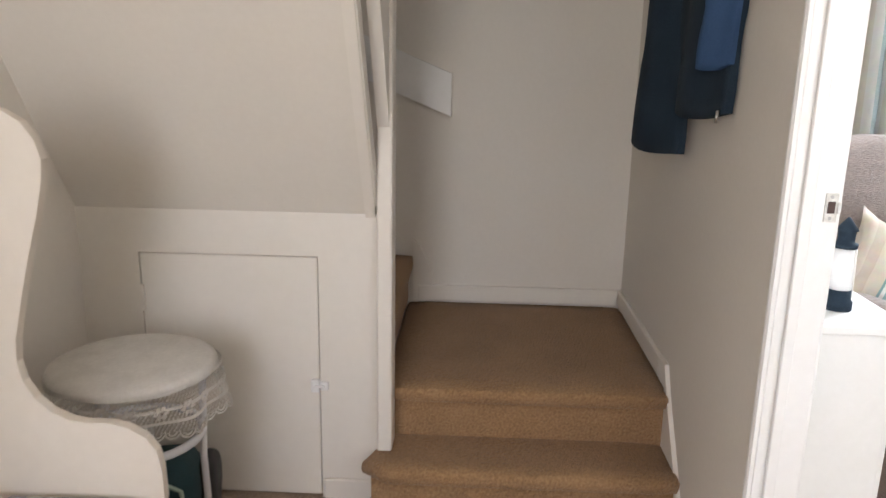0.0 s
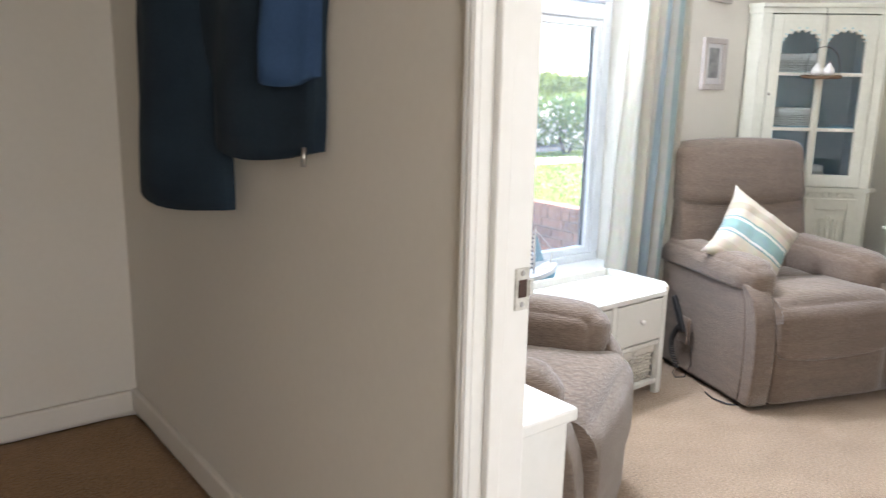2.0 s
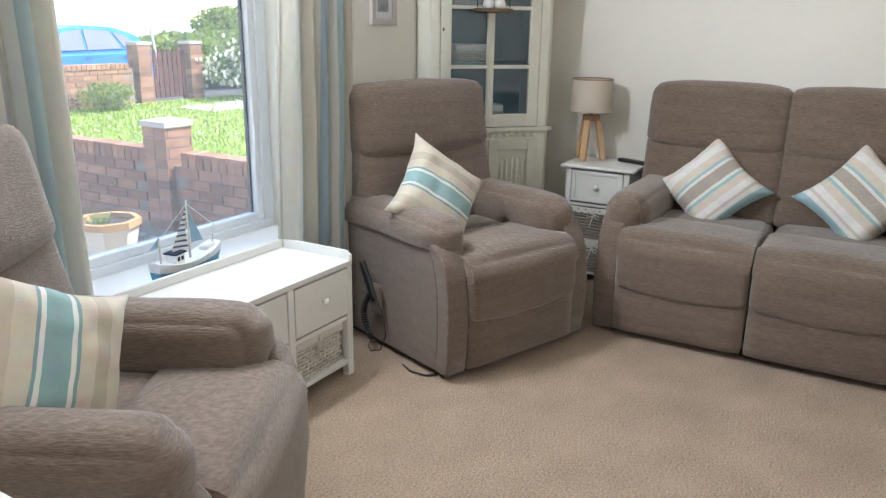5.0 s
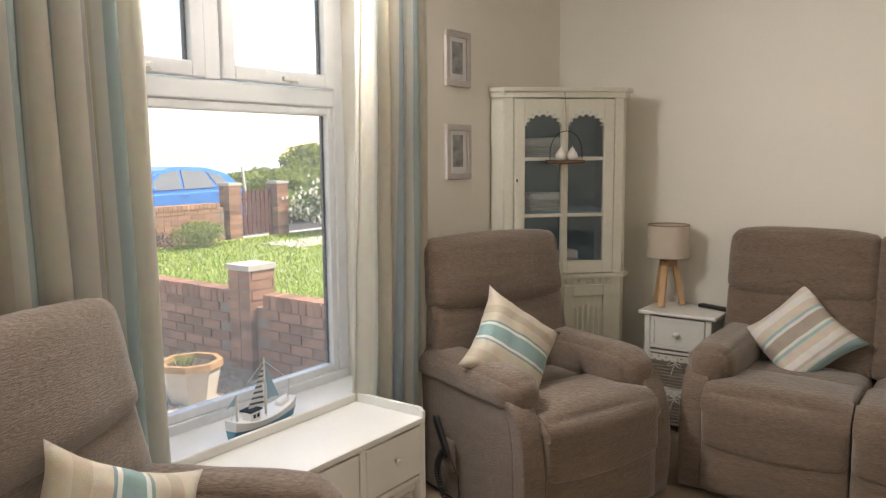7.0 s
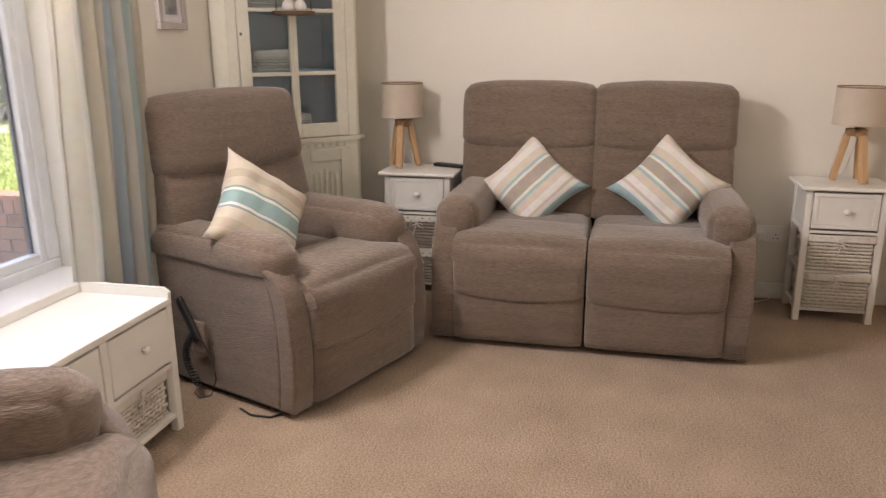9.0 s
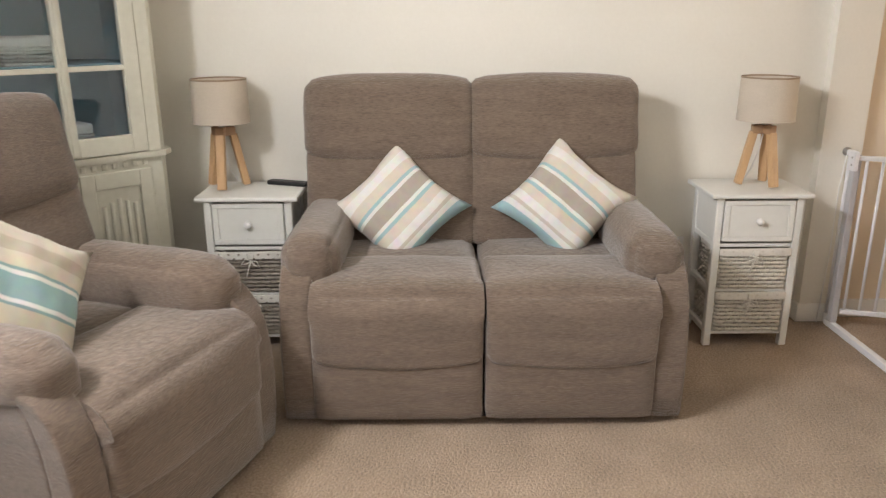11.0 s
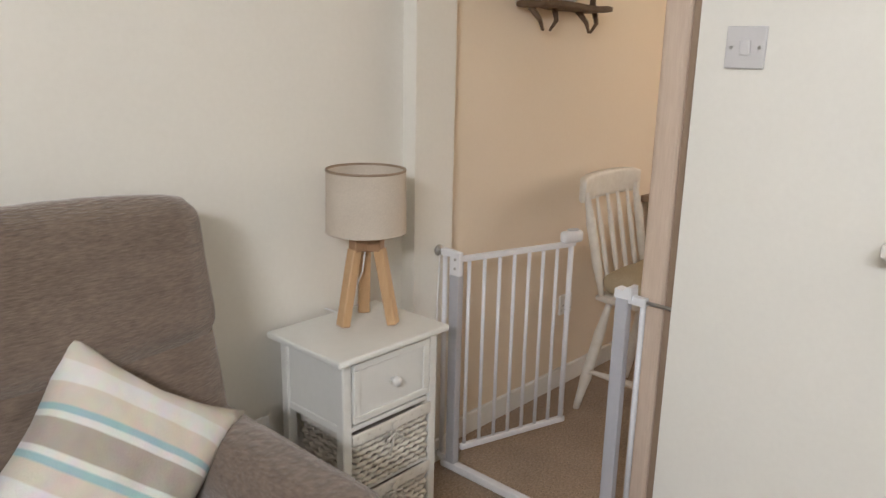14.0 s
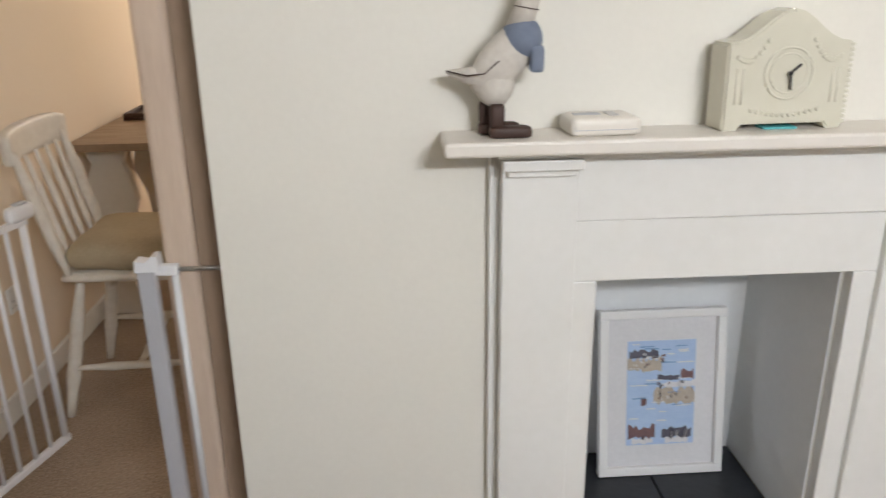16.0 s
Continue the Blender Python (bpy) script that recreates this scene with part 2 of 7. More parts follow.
CURTAIN = striped("striped_curtain_cotton", [(0, (0.74, 0.71, 0.63)), (0.16, (0.80, 0.79, 0.75)), (0.2, (0.50, 0.60, 0.60)), (0.40, (0.80, 0.79, 0.75)), (0.46, (0.74, 0.70, 0.61)), (0.64, (0.50, 0.48, 0.47)), (0.69, (0.76, 0.73, 0.67)), (0.84, (0.48, 0.57, 0.62)), (0.93, (0.77, 0.74, 0.68))], 1.6, glow=0.5)
PILLOW_A = striped("teal_striped_cushion_cotton", [(0, CREAM), (0.20, (0.52, 0.45, 0.35)), (0.30, CREAM), (0.40, (0.24, 0.37, 0.37)), (0.425, IVORY), (0.455, (0.27, 0.42, 0.42)), (0.62, IVORY), (0.65, (0.24, 0.37, 0.37)), (0.675, CREAM), (0.80, (0.56, 0.48, 0.38)), (0.9, CREAM)])
PILLOW_B = striped("taupe_striped_cushion_cotton", [(0, PALE), (0.09, IVORY), (0.15, (0.62, 0.55, 0.47)), (0.19, IVORY), (0.28, (0.70, 0.61, 0.51)), (0.38, PALE), (0.42, IVORY), (0.455, TAUPE), (0.60, IVORY), (0.635, PALE), (0.67, (0.71, 0.62, 0.52)), (0.78, IVORY), (0.88, (0.72, 0.66, 0.57))])
SEATSTRIPE = striped("striped_seat_cushion", [(0, (0.62, 0.56, 0.48)), (0.3, (0.33, 0.32, 0.36)), (0.5, (0.62, 0.56, 0.48)), (0.7, (0.46, 0.40, 0.36))], 5)
SAILS = striped("navy_striped_sail", [(0, (0.76, 0.76, 0.74)), (0.6, (0.06, 0.09, 0.15))], 8)
LACE = mat("white_lace_cotton", (0.74, 0.71, 0.66), (0.60, 0.57, 0.52), rough=0.95, scale=16, fine=120, bump=0.5)
BRICK = mat("red_brown_brick", (0.36, 0.19, 0.125), (0.25, 0.13, 0.09), rough=0.9, scale=9, fine=60, bump=0.5, perobject=0.3)
BRICK2 = mat("buff_red_brick", (0.42, 0.23, 0.14), (0.33, 0.17, 0.10), rough=0.9, scale=9, fine=60, bump=0.4, island=0.25)
MORTAR = mat("pale_mortar", (0.27, 0.22, 0.18), (0.22, 0.18, 0.15), rough=0.95, scale=20)
CONC = mat("pale_concrete", (0.52, 0.50, 0.46), (0.44, 0.42, 0.38), rough=0.9, scale=8, fine=60, bump=0.3)
GRASS = leafy(mat("sunlit_grass", (0.29, 0.39, 0.06), (0.20, 0.31, 0.045), rough=0.9, scale=3, fine=60, bump=0.6, island=0.3))
LAWN = mat("lawn_soil_and_moss", (0.25, 0.34, 0.055), (0.18, 0.27, 0.045), rough=0.95, scale=2.5, fine=80, bump=0.8)
FIELD = mat("distant_field", (0.10, 0.15, 0.05), (0.13, 0.15, 0.07), rough=0.95, scale=0.3, fine=6)
GRAVEL = mat("gravel_stone", (0.36, 0.30, 0.23), (0.24, 0.20, 0.155), rough=0.9, scale=20, fine=90, bump=0.5, island=0.4)
LEAFR = leafy(mat("fresh_rose_leaves", (0.19, 0.28, 0.09), (0.13, 0.20, 0.06), rough=0.55, scale=6, island=0.45))
LEAFY = leafy(mat("yellow_green_leaves", (0.25, 0.32, 0.085), (0.19, 0.25, 0.06), rough=0.6, scale=6, island=0.4))
PETAL = mat("white_petals", (0.80, 0.78, 0.70), rough=0.7, island=0.1)
HEATHER = mat("dry_purple_twigs", (0.17, 0.11, 0.09), (0.11, 0.08, 0.06), rough=0.8, island=0.3)
ASPHALT = mat("asphalt", (0.055, 0.055, 0.055), rough=0.9, fine=120, bump=0.4)
REDWOOD = mat("red_brown_stained_timber", (0.13, 0.035, 0.028), (0.09, 0.025, 0.02), rough=0.6, stretch=(4, 4, 1))
CARBLUE = mat("bright_blue_car_paint", (0.03, 0.22, 0.60), (0.03, 0.20, 0.56), rough=0.12, bump=0.0)
CARGLASS = mat("grey_car_glass", (0.20, 0.22, 0.23), rough=0.05, bump=0.0)
RUBBER = mat("tyre_rubber", (0.02, 0.02, 0.02), rough=0.8)
PLANTER = mat("glazed_planter", (0.62, 0.60, 0.54), (0.52, 0.49, 0.43), rough=0.5, scale=5)
PLANTRIM = mat("rust_orange_rim", (0.46, 0.29, 0.14), (0.38, 0.22, 0.10), rough=0.5, scale=8)
SOIL = mat("dark_soil", (0.045, 0.03, 0.02), rough=0.95, fine=60, bump=0.8)
ARTB = mat("pale_blue_print", (0.36, 0.50, 0.72), (0.47, 0.60, 0.78), rough=0.7, scale=14, stretch=(1, 1, 4))
ARTL = mat("deeper_blue_print", (0.22, 0.36, 0.58), rough=0.7)
ARTG = mat("beige_print", (0.42, 0.36, 0.30), (0.55, 0.47, 0.38), rough=0.7, scale=40)
ARTD = mat("slate_print", (0.08, 0.09, 0.13), (0.14, 0.12, 0.14), rough=0.7, scale=40)
ARTR = mat("plum_print", (0.16, 0.09, 0.10), (0.24, 0.13, 0.12), rough=0.7, scale=40)


# ---- mesh helpers ----
def B(bm, x0, x1, y0, y1, z0, z1, bev=0.0, seg=2, m=None):
    """A box, its edges rounded by bev, added to bm."""
    r = bmesh.ops.create_cube(bm, size=1)
    vs = r["verts"]
    for v in vs:
        v.co = Vector((x0 + (v.co.x + 0.5) * (x1 - x0), y0 + (v.co.y + 0.5) * (y1 - y0), z0 + (v.co.z + 0.5) * (z1 - z0)))
    if m:
        bmesh.ops.transform(bm, matrix=m, verts=vs)
    if bev:
        es = {e for v in vs for e in v.link_edges}
        bmesh.ops.bevel(bm, geom=list(es), offset=bev, segments=seg, affect="EDGES", profile=0.5)
    return bm


def box(x0, x1, y0, y1, z0, z1, bev=0.0, seg=2):
    return B(bmesh.new(), x0, x1, y0, y1, z0, z1, bev, seg)


def soft(bm, x0, x1, y0, y1, z0, z1, r=0.05, puff=(0, 0, 0), n=8, m=None, wob=0.0, shape=None):
    """An upholstered block: rounded edges of radius r, faces swollen by puff."""
    c = Vector(((x0 + x1) / 2, (y0 + y1) / 2, (z0 + z1) / 2))
    h = Vector(((x1 - x0) / 2, (y1 - y0) / 2, (z1 - z0) / 2))
    r = min(r, h.x * 0.98, h.y * 0.98, h.z * 0.98)
    k, vs, seen = n + 1, [], {}

    def vert(i, j, l):
        if (i, j, l) not in seen:
            seen[i, j, l] = bm.verts.new((2 * i / k - 1, 2 * j / k - 1, 2 * l / k - 1))
            vs.append(seen[i, j, l])
        return seen[i, j, l]
    for ax in range(3):
        for e in (0, k):
            for a in range(k):
                for b in range(k):
                    q = []
                    for da, db in ((0, 0), (1, 0), (1, 1), (0, 1)):
                        t = [0, 0, 0]
                        t[ax], t[(ax + 1) % 3], t[(ax + 2) % 3] = e, a + da, b + db
                        q.append(vert(*t))
                    f = bm.faces.new(q if e else q[::-1])
                    f.smooth = True
    for v in vs:
        p = v.co.copy()
        w = Vector([math.sin(a * math.pi / 2) * 0.5 + a * 0.5 for a in p])
        q = Vector([w[i] * h[i] for i in range(3)])
        inner = Vector([max(-h[i] + r, min(h[i] - r, q[i])) for i in range(3)])
        d = q - inner
        if d.length > 1e-9:
            q = inner + d.normalized() * min(r, max(abs(d[0]), abs(d[1]), abs(d[2])))
        for i in range(3):
            j, k = (i + 1) % 3, (i + 2) % 3
            if abs(p[i]) > 0.999:
                q[i] += math.copysign(puff[i] * (1 - p[j] ** 2) * (1 - p[k] ** 2), p[i])
        if wob:
            q += Vector(noise.noise_vector(q * 7 + c * 3)) * wob
        if shape:
            q = shape(q, p)
        v.co = c + q
    if m:
        bmesh.ops.transform(bm, matrix=m, verts=vs)
    return bm


def prism(bm, pts, axis, a, b, smooth=False):
    """A closed outline of (u, v) drawn out from a to b along an axis; u, v are the two other axes in order."""
    def at(u, v, w):
        return {"x": (w, u, v), "y": (u, w, v), "z": (u, v, w)}[axis]
    lo = [bm.verts.new(at(u, v, a)) for u, v in pts]
    hi = [bm.verts.new(at(u, v, b)) for u, v in pts]
    fs = [bm.faces.new(lo), bm.faces.new(hi[::-1])]
    for i in range(len(pts)):
        j = (i + 1) % len(pts)
        f = bm.faces.new((lo[j], lo[i], hi[i], hi[j]))
        f.smooth = smooth
        fs.append(f)
    bmesh.ops.recalc_face_normals(bm, faces=fs)
    return bm


def lathe(bm, prof, c=(0, 0, 0), seg=20, m=None, cap=True, smooth=True):
    """A turned shape: prof of (radius, height)."""
    rings = []
    for r, z in prof:
        rings.append([bm.verts.new((c[0] + r * math.cos(k * math.tau / seg), c[1] + r * math.sin(k * math.tau / seg), c[2] + z)) for k in range(seg)])
    fs = []
    for a, b in zip(rings, rings[1:]):
        for k in range(seg):
            f = bm.faces.new((a[k], a[(k + 1) % seg], b[(k + 1) % seg], b[k]))
            f.smooth = smooth
            fs.append(f)
    if cap:
        fs += [bm.faces.new(rings[0][::-1]), bm.faces.new(rings[-1])]
    if m:
        bmesh.ops.transform(bm, matrix=m, verts=[v for r in rings for v in r])
    return bm


def tube(bm, pts, r, seg=8, closed=False, taper=None):
    """A round bar bent along pts."""
    pts = [Vector(p) for p in pts]
    rings, n = [], len(pts)
    for i, p in enumerate(pts):
        a, b = pts[i - 1] if (i or closed) else p, pts[(i + 1) % n] if (i < n - 1 or closed) else p
        d = (b - a).normalized()
        u = d.cross(Vector((0, 0, 1)) if abs(d.z) < 0.9 else Vector((1, 0, 0))).normalized()
        w = d.cross(u)
        rr = r if taper is None else r + (taper - r) * i / max(1, n - 1)
        rings.append([bm.verts.new(p + rr * (u * math.cos(k * math.tau / seg) + w * math.sin(k * math.tau / seg))) for k in range(seg)])
    pairs = list(zip(rings, rings[1:])) + ([(rings[-1], rings[0])] if closed else [])
    for a, b in pairs:
        for k in range(seg):
            f = bm.faces.new((a[k], a[(k + 1) % seg], b[(k + 1) % seg], b[k]))
            f.smooth = True
    if not closed:
        bm.faces.new(rings[0][::-1])
        bm.faces.new(rings[-1])
    return bm


def mesh_of(name, bm, material):
    me = bpy.data.meshes.new(name)
    bmesh.ops.recalc_face_normals(bm, faces=bm.faces)
    bm.to_mesh(me)
    bm.free()
    me.materials.append(material)
    return me


def part(name, bm, material, parent, label="", kind=""):
    """One mesh object under a thing or a part."""
    o = new(name, mesh_of(name, bm, material))
    o.parent = parent
    return tagged(o, label, kind=kind)


def thing(name, m, label, category, group=""):
    """An Empty at the thing's base that holds its parts."""
    o = new(name)
    o.matrix_world = m
    o.empty_display_size = 0.1
    return tagged(o, label, category, group)


def solo(name, bm, material, label="", category="", group="", kind="", m=None):
    o = new(name, mesh_of(name, bm, material))
    if m:
        o.matrix_world = m
    return tagged(o, label, category, group, kind)


def structure(name, bm, material, parent=None, label=""):
    o = new(name, mesh_of(name, bm, material))
    o.parent = parent
    return tagged(o, label, kind="structure")


# ---- the setting ----
H = 2.4
DX1 = 0.486
structure("floor", box(-1.5, 4.6, -3.4, 3.3, -0.1, 0), CARPET, label="beige fitted carpet with flecked pile")
bm = box(-1.5, 4.6, -3.4, 2.0, H, H + 0.1)
B(bm, 0.385, 4.6, 2.0, 3.55, H, H + 0.1)
B(bm, -1.5, 0.385, 2.0, 3.3, 2.9, 3.0)
B(bm, -1.5, 0.385, 1.95, 2.0, H + 0.1, 3.0)
structure("ceiling", bm, CEIL)
# window wall
WX0, WX1, WZ0, WZ1 = 1.45, 2.83, 0.44, 2.3
bm = box(DX1, WX0, 3.27, 3.55, 0, H)
B(bm, WX1, 4.6, 3.27, 3.55, 0, H)
B(bm, WX0, WX1, 3.27, 3.55, 0, WZ0)
B(bm, WX0, WX1, 3.27, 3.55, WZ1, H)
structure("wall_north", bm, WALL)
bm = box(4.44, 4.6, -0.1, 3.27, 0, H)
B(bm, 4.385, 4.44, -0.1, 0.075, 0, H)
structure("wall_east", bm, WALL)
structure("wall_east_dining", box(4.44, 4.6, -3.4, -0.1, 0, H), PEACH)
# fireplace wall, with the recess and the opening to the dining room
FX0, FX1, FZ = 2.207, 2.754, 0.75
bm = box(DX1, 0.6, -0.1, 0.055, 0, H)
B(bm, 1.45, FX0, -0.1, 0.055, 0, H)
# gap left for the added, unseen south window
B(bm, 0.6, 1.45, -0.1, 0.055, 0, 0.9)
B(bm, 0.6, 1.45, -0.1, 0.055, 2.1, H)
B(bm, FX1, 3.525, -0.1, 0.055, 0, H)
B(bm, FX0, FX1, -0.1, 0.055, FZ, H)
B(bm, 3.525, 4.385, -0.1, 0.055, 2.05, H)
structure("wall_south", bm, WALL)
bm = box(FX0 - 0.12, FX0 - 0.02, -0.45, -0.1, 0, 1.0)
B(bm, FX1 + 0.02, FX1 + 0.12, -0.45, -0.1, 0, 1.0)
B(bm, FX0 - 0.02, FX1 + 0.02, -0.45, -0.35, 0, 1.0)
B(bm, FX0 - 0.02, FX1 + 0.02, -0.35, -0.1, FZ + 0.02, 1.0)
B(bm, FX0, FX0 + 0.004, -0.349, 0.054, 0.03, FZ - 0.005)
B(bm, FX1 - 0.004, FX1, -0.349, 0.054, 0.03, FZ - 0.005)
B(bm, FX0, FX1, -0.349, 0.054, FZ - 0.0045, FZ - 0.0005)
structure("fireplace_recess", bm, SOOT, label="white-painted empty fireplace recess")
# wall between hall and lounge
DY0, DY1 = 0.86, 1.634
bm = box(0.385, DX1, DY1 + 0.026, 3.3, 0, H)
B(bm, 0.385, DX1, 1.95, 3.3, H + 0.1, 3.0)
B(bm, 0.385, DX1, -1.5, DY0 - 0.026, 0, H)
B(bm, 0.385, DX1, DY0 - 0.026, DY1 + 0.026, 2.06, H)
structure("wall_hall", bm, HALLWALL)
bm = box(-1.5, 0.385, 3.17, 3.3, 0, 2.9)
structure("wall_stairs", bm, HALLWALL)
structure("wall_hall_west", box(-1.5, -1.39, -1.5, 3.17, 0, 2.9), HALLWALL)
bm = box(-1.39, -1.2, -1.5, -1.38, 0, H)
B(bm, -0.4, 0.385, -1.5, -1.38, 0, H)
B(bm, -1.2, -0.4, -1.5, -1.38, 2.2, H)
structure("wall_hall_south", bm, HALLWALL)
bm = box(1.8, 2.5, -3.5, -3.4, 0, H)
B(bm, 3.9, 4.6, -3.5, -3.4, 0, H)
B(bm, 2.5, 3.9, -3.5, -3.4, 0, 0.9)
B(bm, 2.5, 3.9, -3.5, -3.4, 2.1, H)
structure("wall_dining_south", bm, PEACH)
structure("wall_dining_west", box(1.7, 1.8, -3.5, -0.46, 0, H), PEACH)


def skirting(name, x0, x1, y0, y1, z0, z1, material=GLOSS):
    return structure(name, box(x0, x1, y0, y1, z0, z1, 0.006, 2), material)


skirting("baseboard", 4.424, 4.44, 0.08, 3.26, 0, 0.085)
skirting("baseboard", 4.37, 4.385, -0.1, 0.09, 0, 0.085)
skirting("baseboard", 4.385, 4.424, 0.075, 0.09, 0, 0.085)
skirting("baseboard", 4.424, 4.44, -3.3, -0.104, 0, 0.085)
skirting("baseboard", 2.985, 3.53, 0.055, 0.072, 0, 0.1)
skirting("baseboard", 2.84, 4.42, 3.254, 3.27, 0, 0.085)
skirting("baseboard", DX1, 1.9, 0.055, 0.07, 0, 0.1)
skirting("baseboard", DX1, 0.502, DY1 + 0.075, 3.25, 0, 0.085)

# doorway from the hall
door = structure("door_frame", box(0.385, DX1, DY1, DY1 + 0.026, 0, 2.03, 0.003), GLOSS, label="white glossy door lining with a stop bead and strike plate")
part("jamb", box(0.385, DX1, DY0 - 0.026, DY0, 0, 2.03), GLOSS, door)
part("head", box(0.385, DX1, DY0 - 0.026, DY1 + 0.026, 2.03, 2.06), GLOSS, door)
part("stop_bead", box(0.408, 0.432, DY1 - 0.012, DY1, 0, 2.03, 0.003), GLOSS, door)
part("stop_bead", box(0.408, 0.432, DY0, DY0 + 0.012, 0, 2.03, 0.003), GLOSS, door)
arch = [(DY1 + 0.001, 0.385), (DY1 + 0.001, 0.377), (DY1 + 0.006, 0.374), (DY1 + 0.010, 0.379), (DY1 + 0.012, 0.375), (DY1 + 0.017, 0.374), (DY1 + 0.020, 0.378), (DY1 + 0.021, 0.385)]
bm = bmesh.new()
prism(bm, [(x, y) for y, x in arch], "z", 0, 2.07)
part("architrave", bm, GLOSS, door)
part("architrave", box(0.365, 0.385, DY0 - 0.042, DY0 - 0.002, 0, 2.07, 0.006), GLOSS, door)
part("architrave", box(0.365, 0.385, DY0 - 0.042, DY1 + 0.042, 2.07, 2.11, 0.006), GLOSS, door)
part("architrave", box(DX1, DX1 + 0.012, DY1 + 0.016, DY1 + 0.07, 0, 2.07, 0.005), GLOSS, door)
bm = box(0.456, 0.481, DY1 - 0.003, DY1 + 0.001, 1.041, 1.099, 0.001, 1)
strike = part("strike_plate", bm, STRIKE, door, "worn steel strike plate splashed with white paint")
part("latch_hole", box(0.461, 0.475, DY1 - 0.0045, DY1 - 0.0025, 1.059, 1.083), DUCKF, strike)
part("lip", box(0.479, 0.487, DY1 - 0.006, DY1 - 0.003, 1.060, 1.082, 0.001, 1), STRIKE, strike)
for z in (1.049, 1.092):
    bm = bmesh.new()
    lathe(bm, [(0.004, 0), (0.003, 0.0015)], seg=10, m=pose(0.468, DY1 - 0.003, z, 90))
    part("screw", bm, STEEL, strike)

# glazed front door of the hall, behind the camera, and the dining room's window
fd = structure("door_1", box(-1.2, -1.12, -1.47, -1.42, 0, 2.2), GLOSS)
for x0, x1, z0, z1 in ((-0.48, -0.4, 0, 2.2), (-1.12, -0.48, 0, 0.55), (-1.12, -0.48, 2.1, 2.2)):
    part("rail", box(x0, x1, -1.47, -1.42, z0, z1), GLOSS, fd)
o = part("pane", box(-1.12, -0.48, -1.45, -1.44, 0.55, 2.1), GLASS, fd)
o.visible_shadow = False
dw = structure("window_2", box(2.5, 3.9, -3.47, -3.42, 0.9, 0.97), UPVC)
for x0, x1, z0, z1 in ((2.5, 2.57, 0.97, 2.03), (3.83, 3.9, 0.97, 2.03), (2.5, 3.9, 2.03, 2.1)):
    part("window_frame", box(x0, x1, -3.47, -3.42, z0, z1), UPVC, dw)
o = part("pane", box(2.57, 3.83, -3.45, -3.44, 0.97, 2.03), GLASS, dw)
o.visible_shadow = False

# unseen window, added only as an opening for the south fill lamp
w3 = structure("added_south_window", box(0.6, 1.45, -0.09, -0.04, 0.9, 0.96), UPVC)
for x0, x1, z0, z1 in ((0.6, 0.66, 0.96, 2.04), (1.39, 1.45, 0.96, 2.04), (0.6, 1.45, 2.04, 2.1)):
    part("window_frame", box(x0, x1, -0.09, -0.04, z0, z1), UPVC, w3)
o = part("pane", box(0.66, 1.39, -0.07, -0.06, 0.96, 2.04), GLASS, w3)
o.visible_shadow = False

# lounge window
win = structure("window_1", box(WX0, WX1, 3.49, 3.55, WZ0, WZ0 + 0.06, 0.006), UPVC, label="white plastic window with a transom and two top lights")
part("window_frame", box(WX0, WX0 + 0.06, 3.49, 3.55, WZ0 + 0.06, WZ1 - 0.06, 0.006), UPVC, win)
part("window_frame", box(WX1 - 0.06, WX1, 3.49, 3.55, WZ0 + 0.06, WZ1 - 0.06, 0.006), UPVC, win)
part("window_frame", box(WX0, WX1, 3.49, 3.55, WZ1 - 0.06, WZ1, 0.006), UPVC, win)
TZ0, TZ1 = 1.66, 1.735
part("transom", box(WX0 + 0.06, WX1 - 0.06, 3.488, 3.55, TZ0, TZ1, 0.008), UPVC, win)
part("mullion", box(2.11, 2.18, 3.488, 3.55, TZ1, WZ1 - 0.06, 0.006), UPVC, win)


def sash(x0, x1, z0, z1, w, y0, opening):
    s = part("sash", box(x0, x0 + w, y0, y0 + 0.045, z0, z1, 0.005), UPVC, win)
    for a, b, c, d in ((x1 - w, x1, z0, z1), (x0 + w, x1 - w, z0, z0 + w), (x0 + w, x1 - w, z1 - w, z1)):
        part("sash_rail", box(a, b, y0, y0 + 0.045, c, d, 0.005), UPVC, s)
    g = part("pane", box(x0 + w, x1 - w, y0 + 0.02, y0 + 0.026, z0 + w, z1 - w), GLASS, s)
    g.visible_shadow = False
    for a, b, c, d in ((x1 - w - 0.012, x1 - w, z0 + w, z1 - w), (x0 + w, x0 + w + 0.012, z0 + w, z1 - w)):
        part("spacer_bar", box(a, b, y0 + 0.028, y0 + 0.04, c, d), SPACER, s, "dark sealed-unit spacer bar")
    if opening:
        bm = box((x0 + x1) / 2 - 0.02, (x0 + x1) / 2 + 0.06, y0 - 0.028, y0 - 0.012, z0 + 0.012, z0 + 0.03, 0.005)
        B(bm, (x0 + x1) / 2 + 0.035, (x0 + x1) / 2 + 0.075, y0 - 0.014, y0, z0 + 0.008, z0 + 0.036, 0.004)
        part("handle", bm, PLASTICW, s)


sash(WX0 + 0.06, WX1 - 0.06, WZ0 + 0.06, TZ0, 0.035, 3.497, False)
sash(WX0 + 0.065, 2.105, TZ1 + 0.004, WZ1 - 0.064, 0.055, 3.478, True)
sash(2.185, WX1 - 0.065, TZ1 + 0.004, WZ1 - 0.064, 0.055, 3.478, True)
structure("window_sill", box(WX0, WX1, 3.235, 3.49, WZ0, WZ0 + 0.022, 0.008, 3), GLOSS, label="white-painted deep window sill")

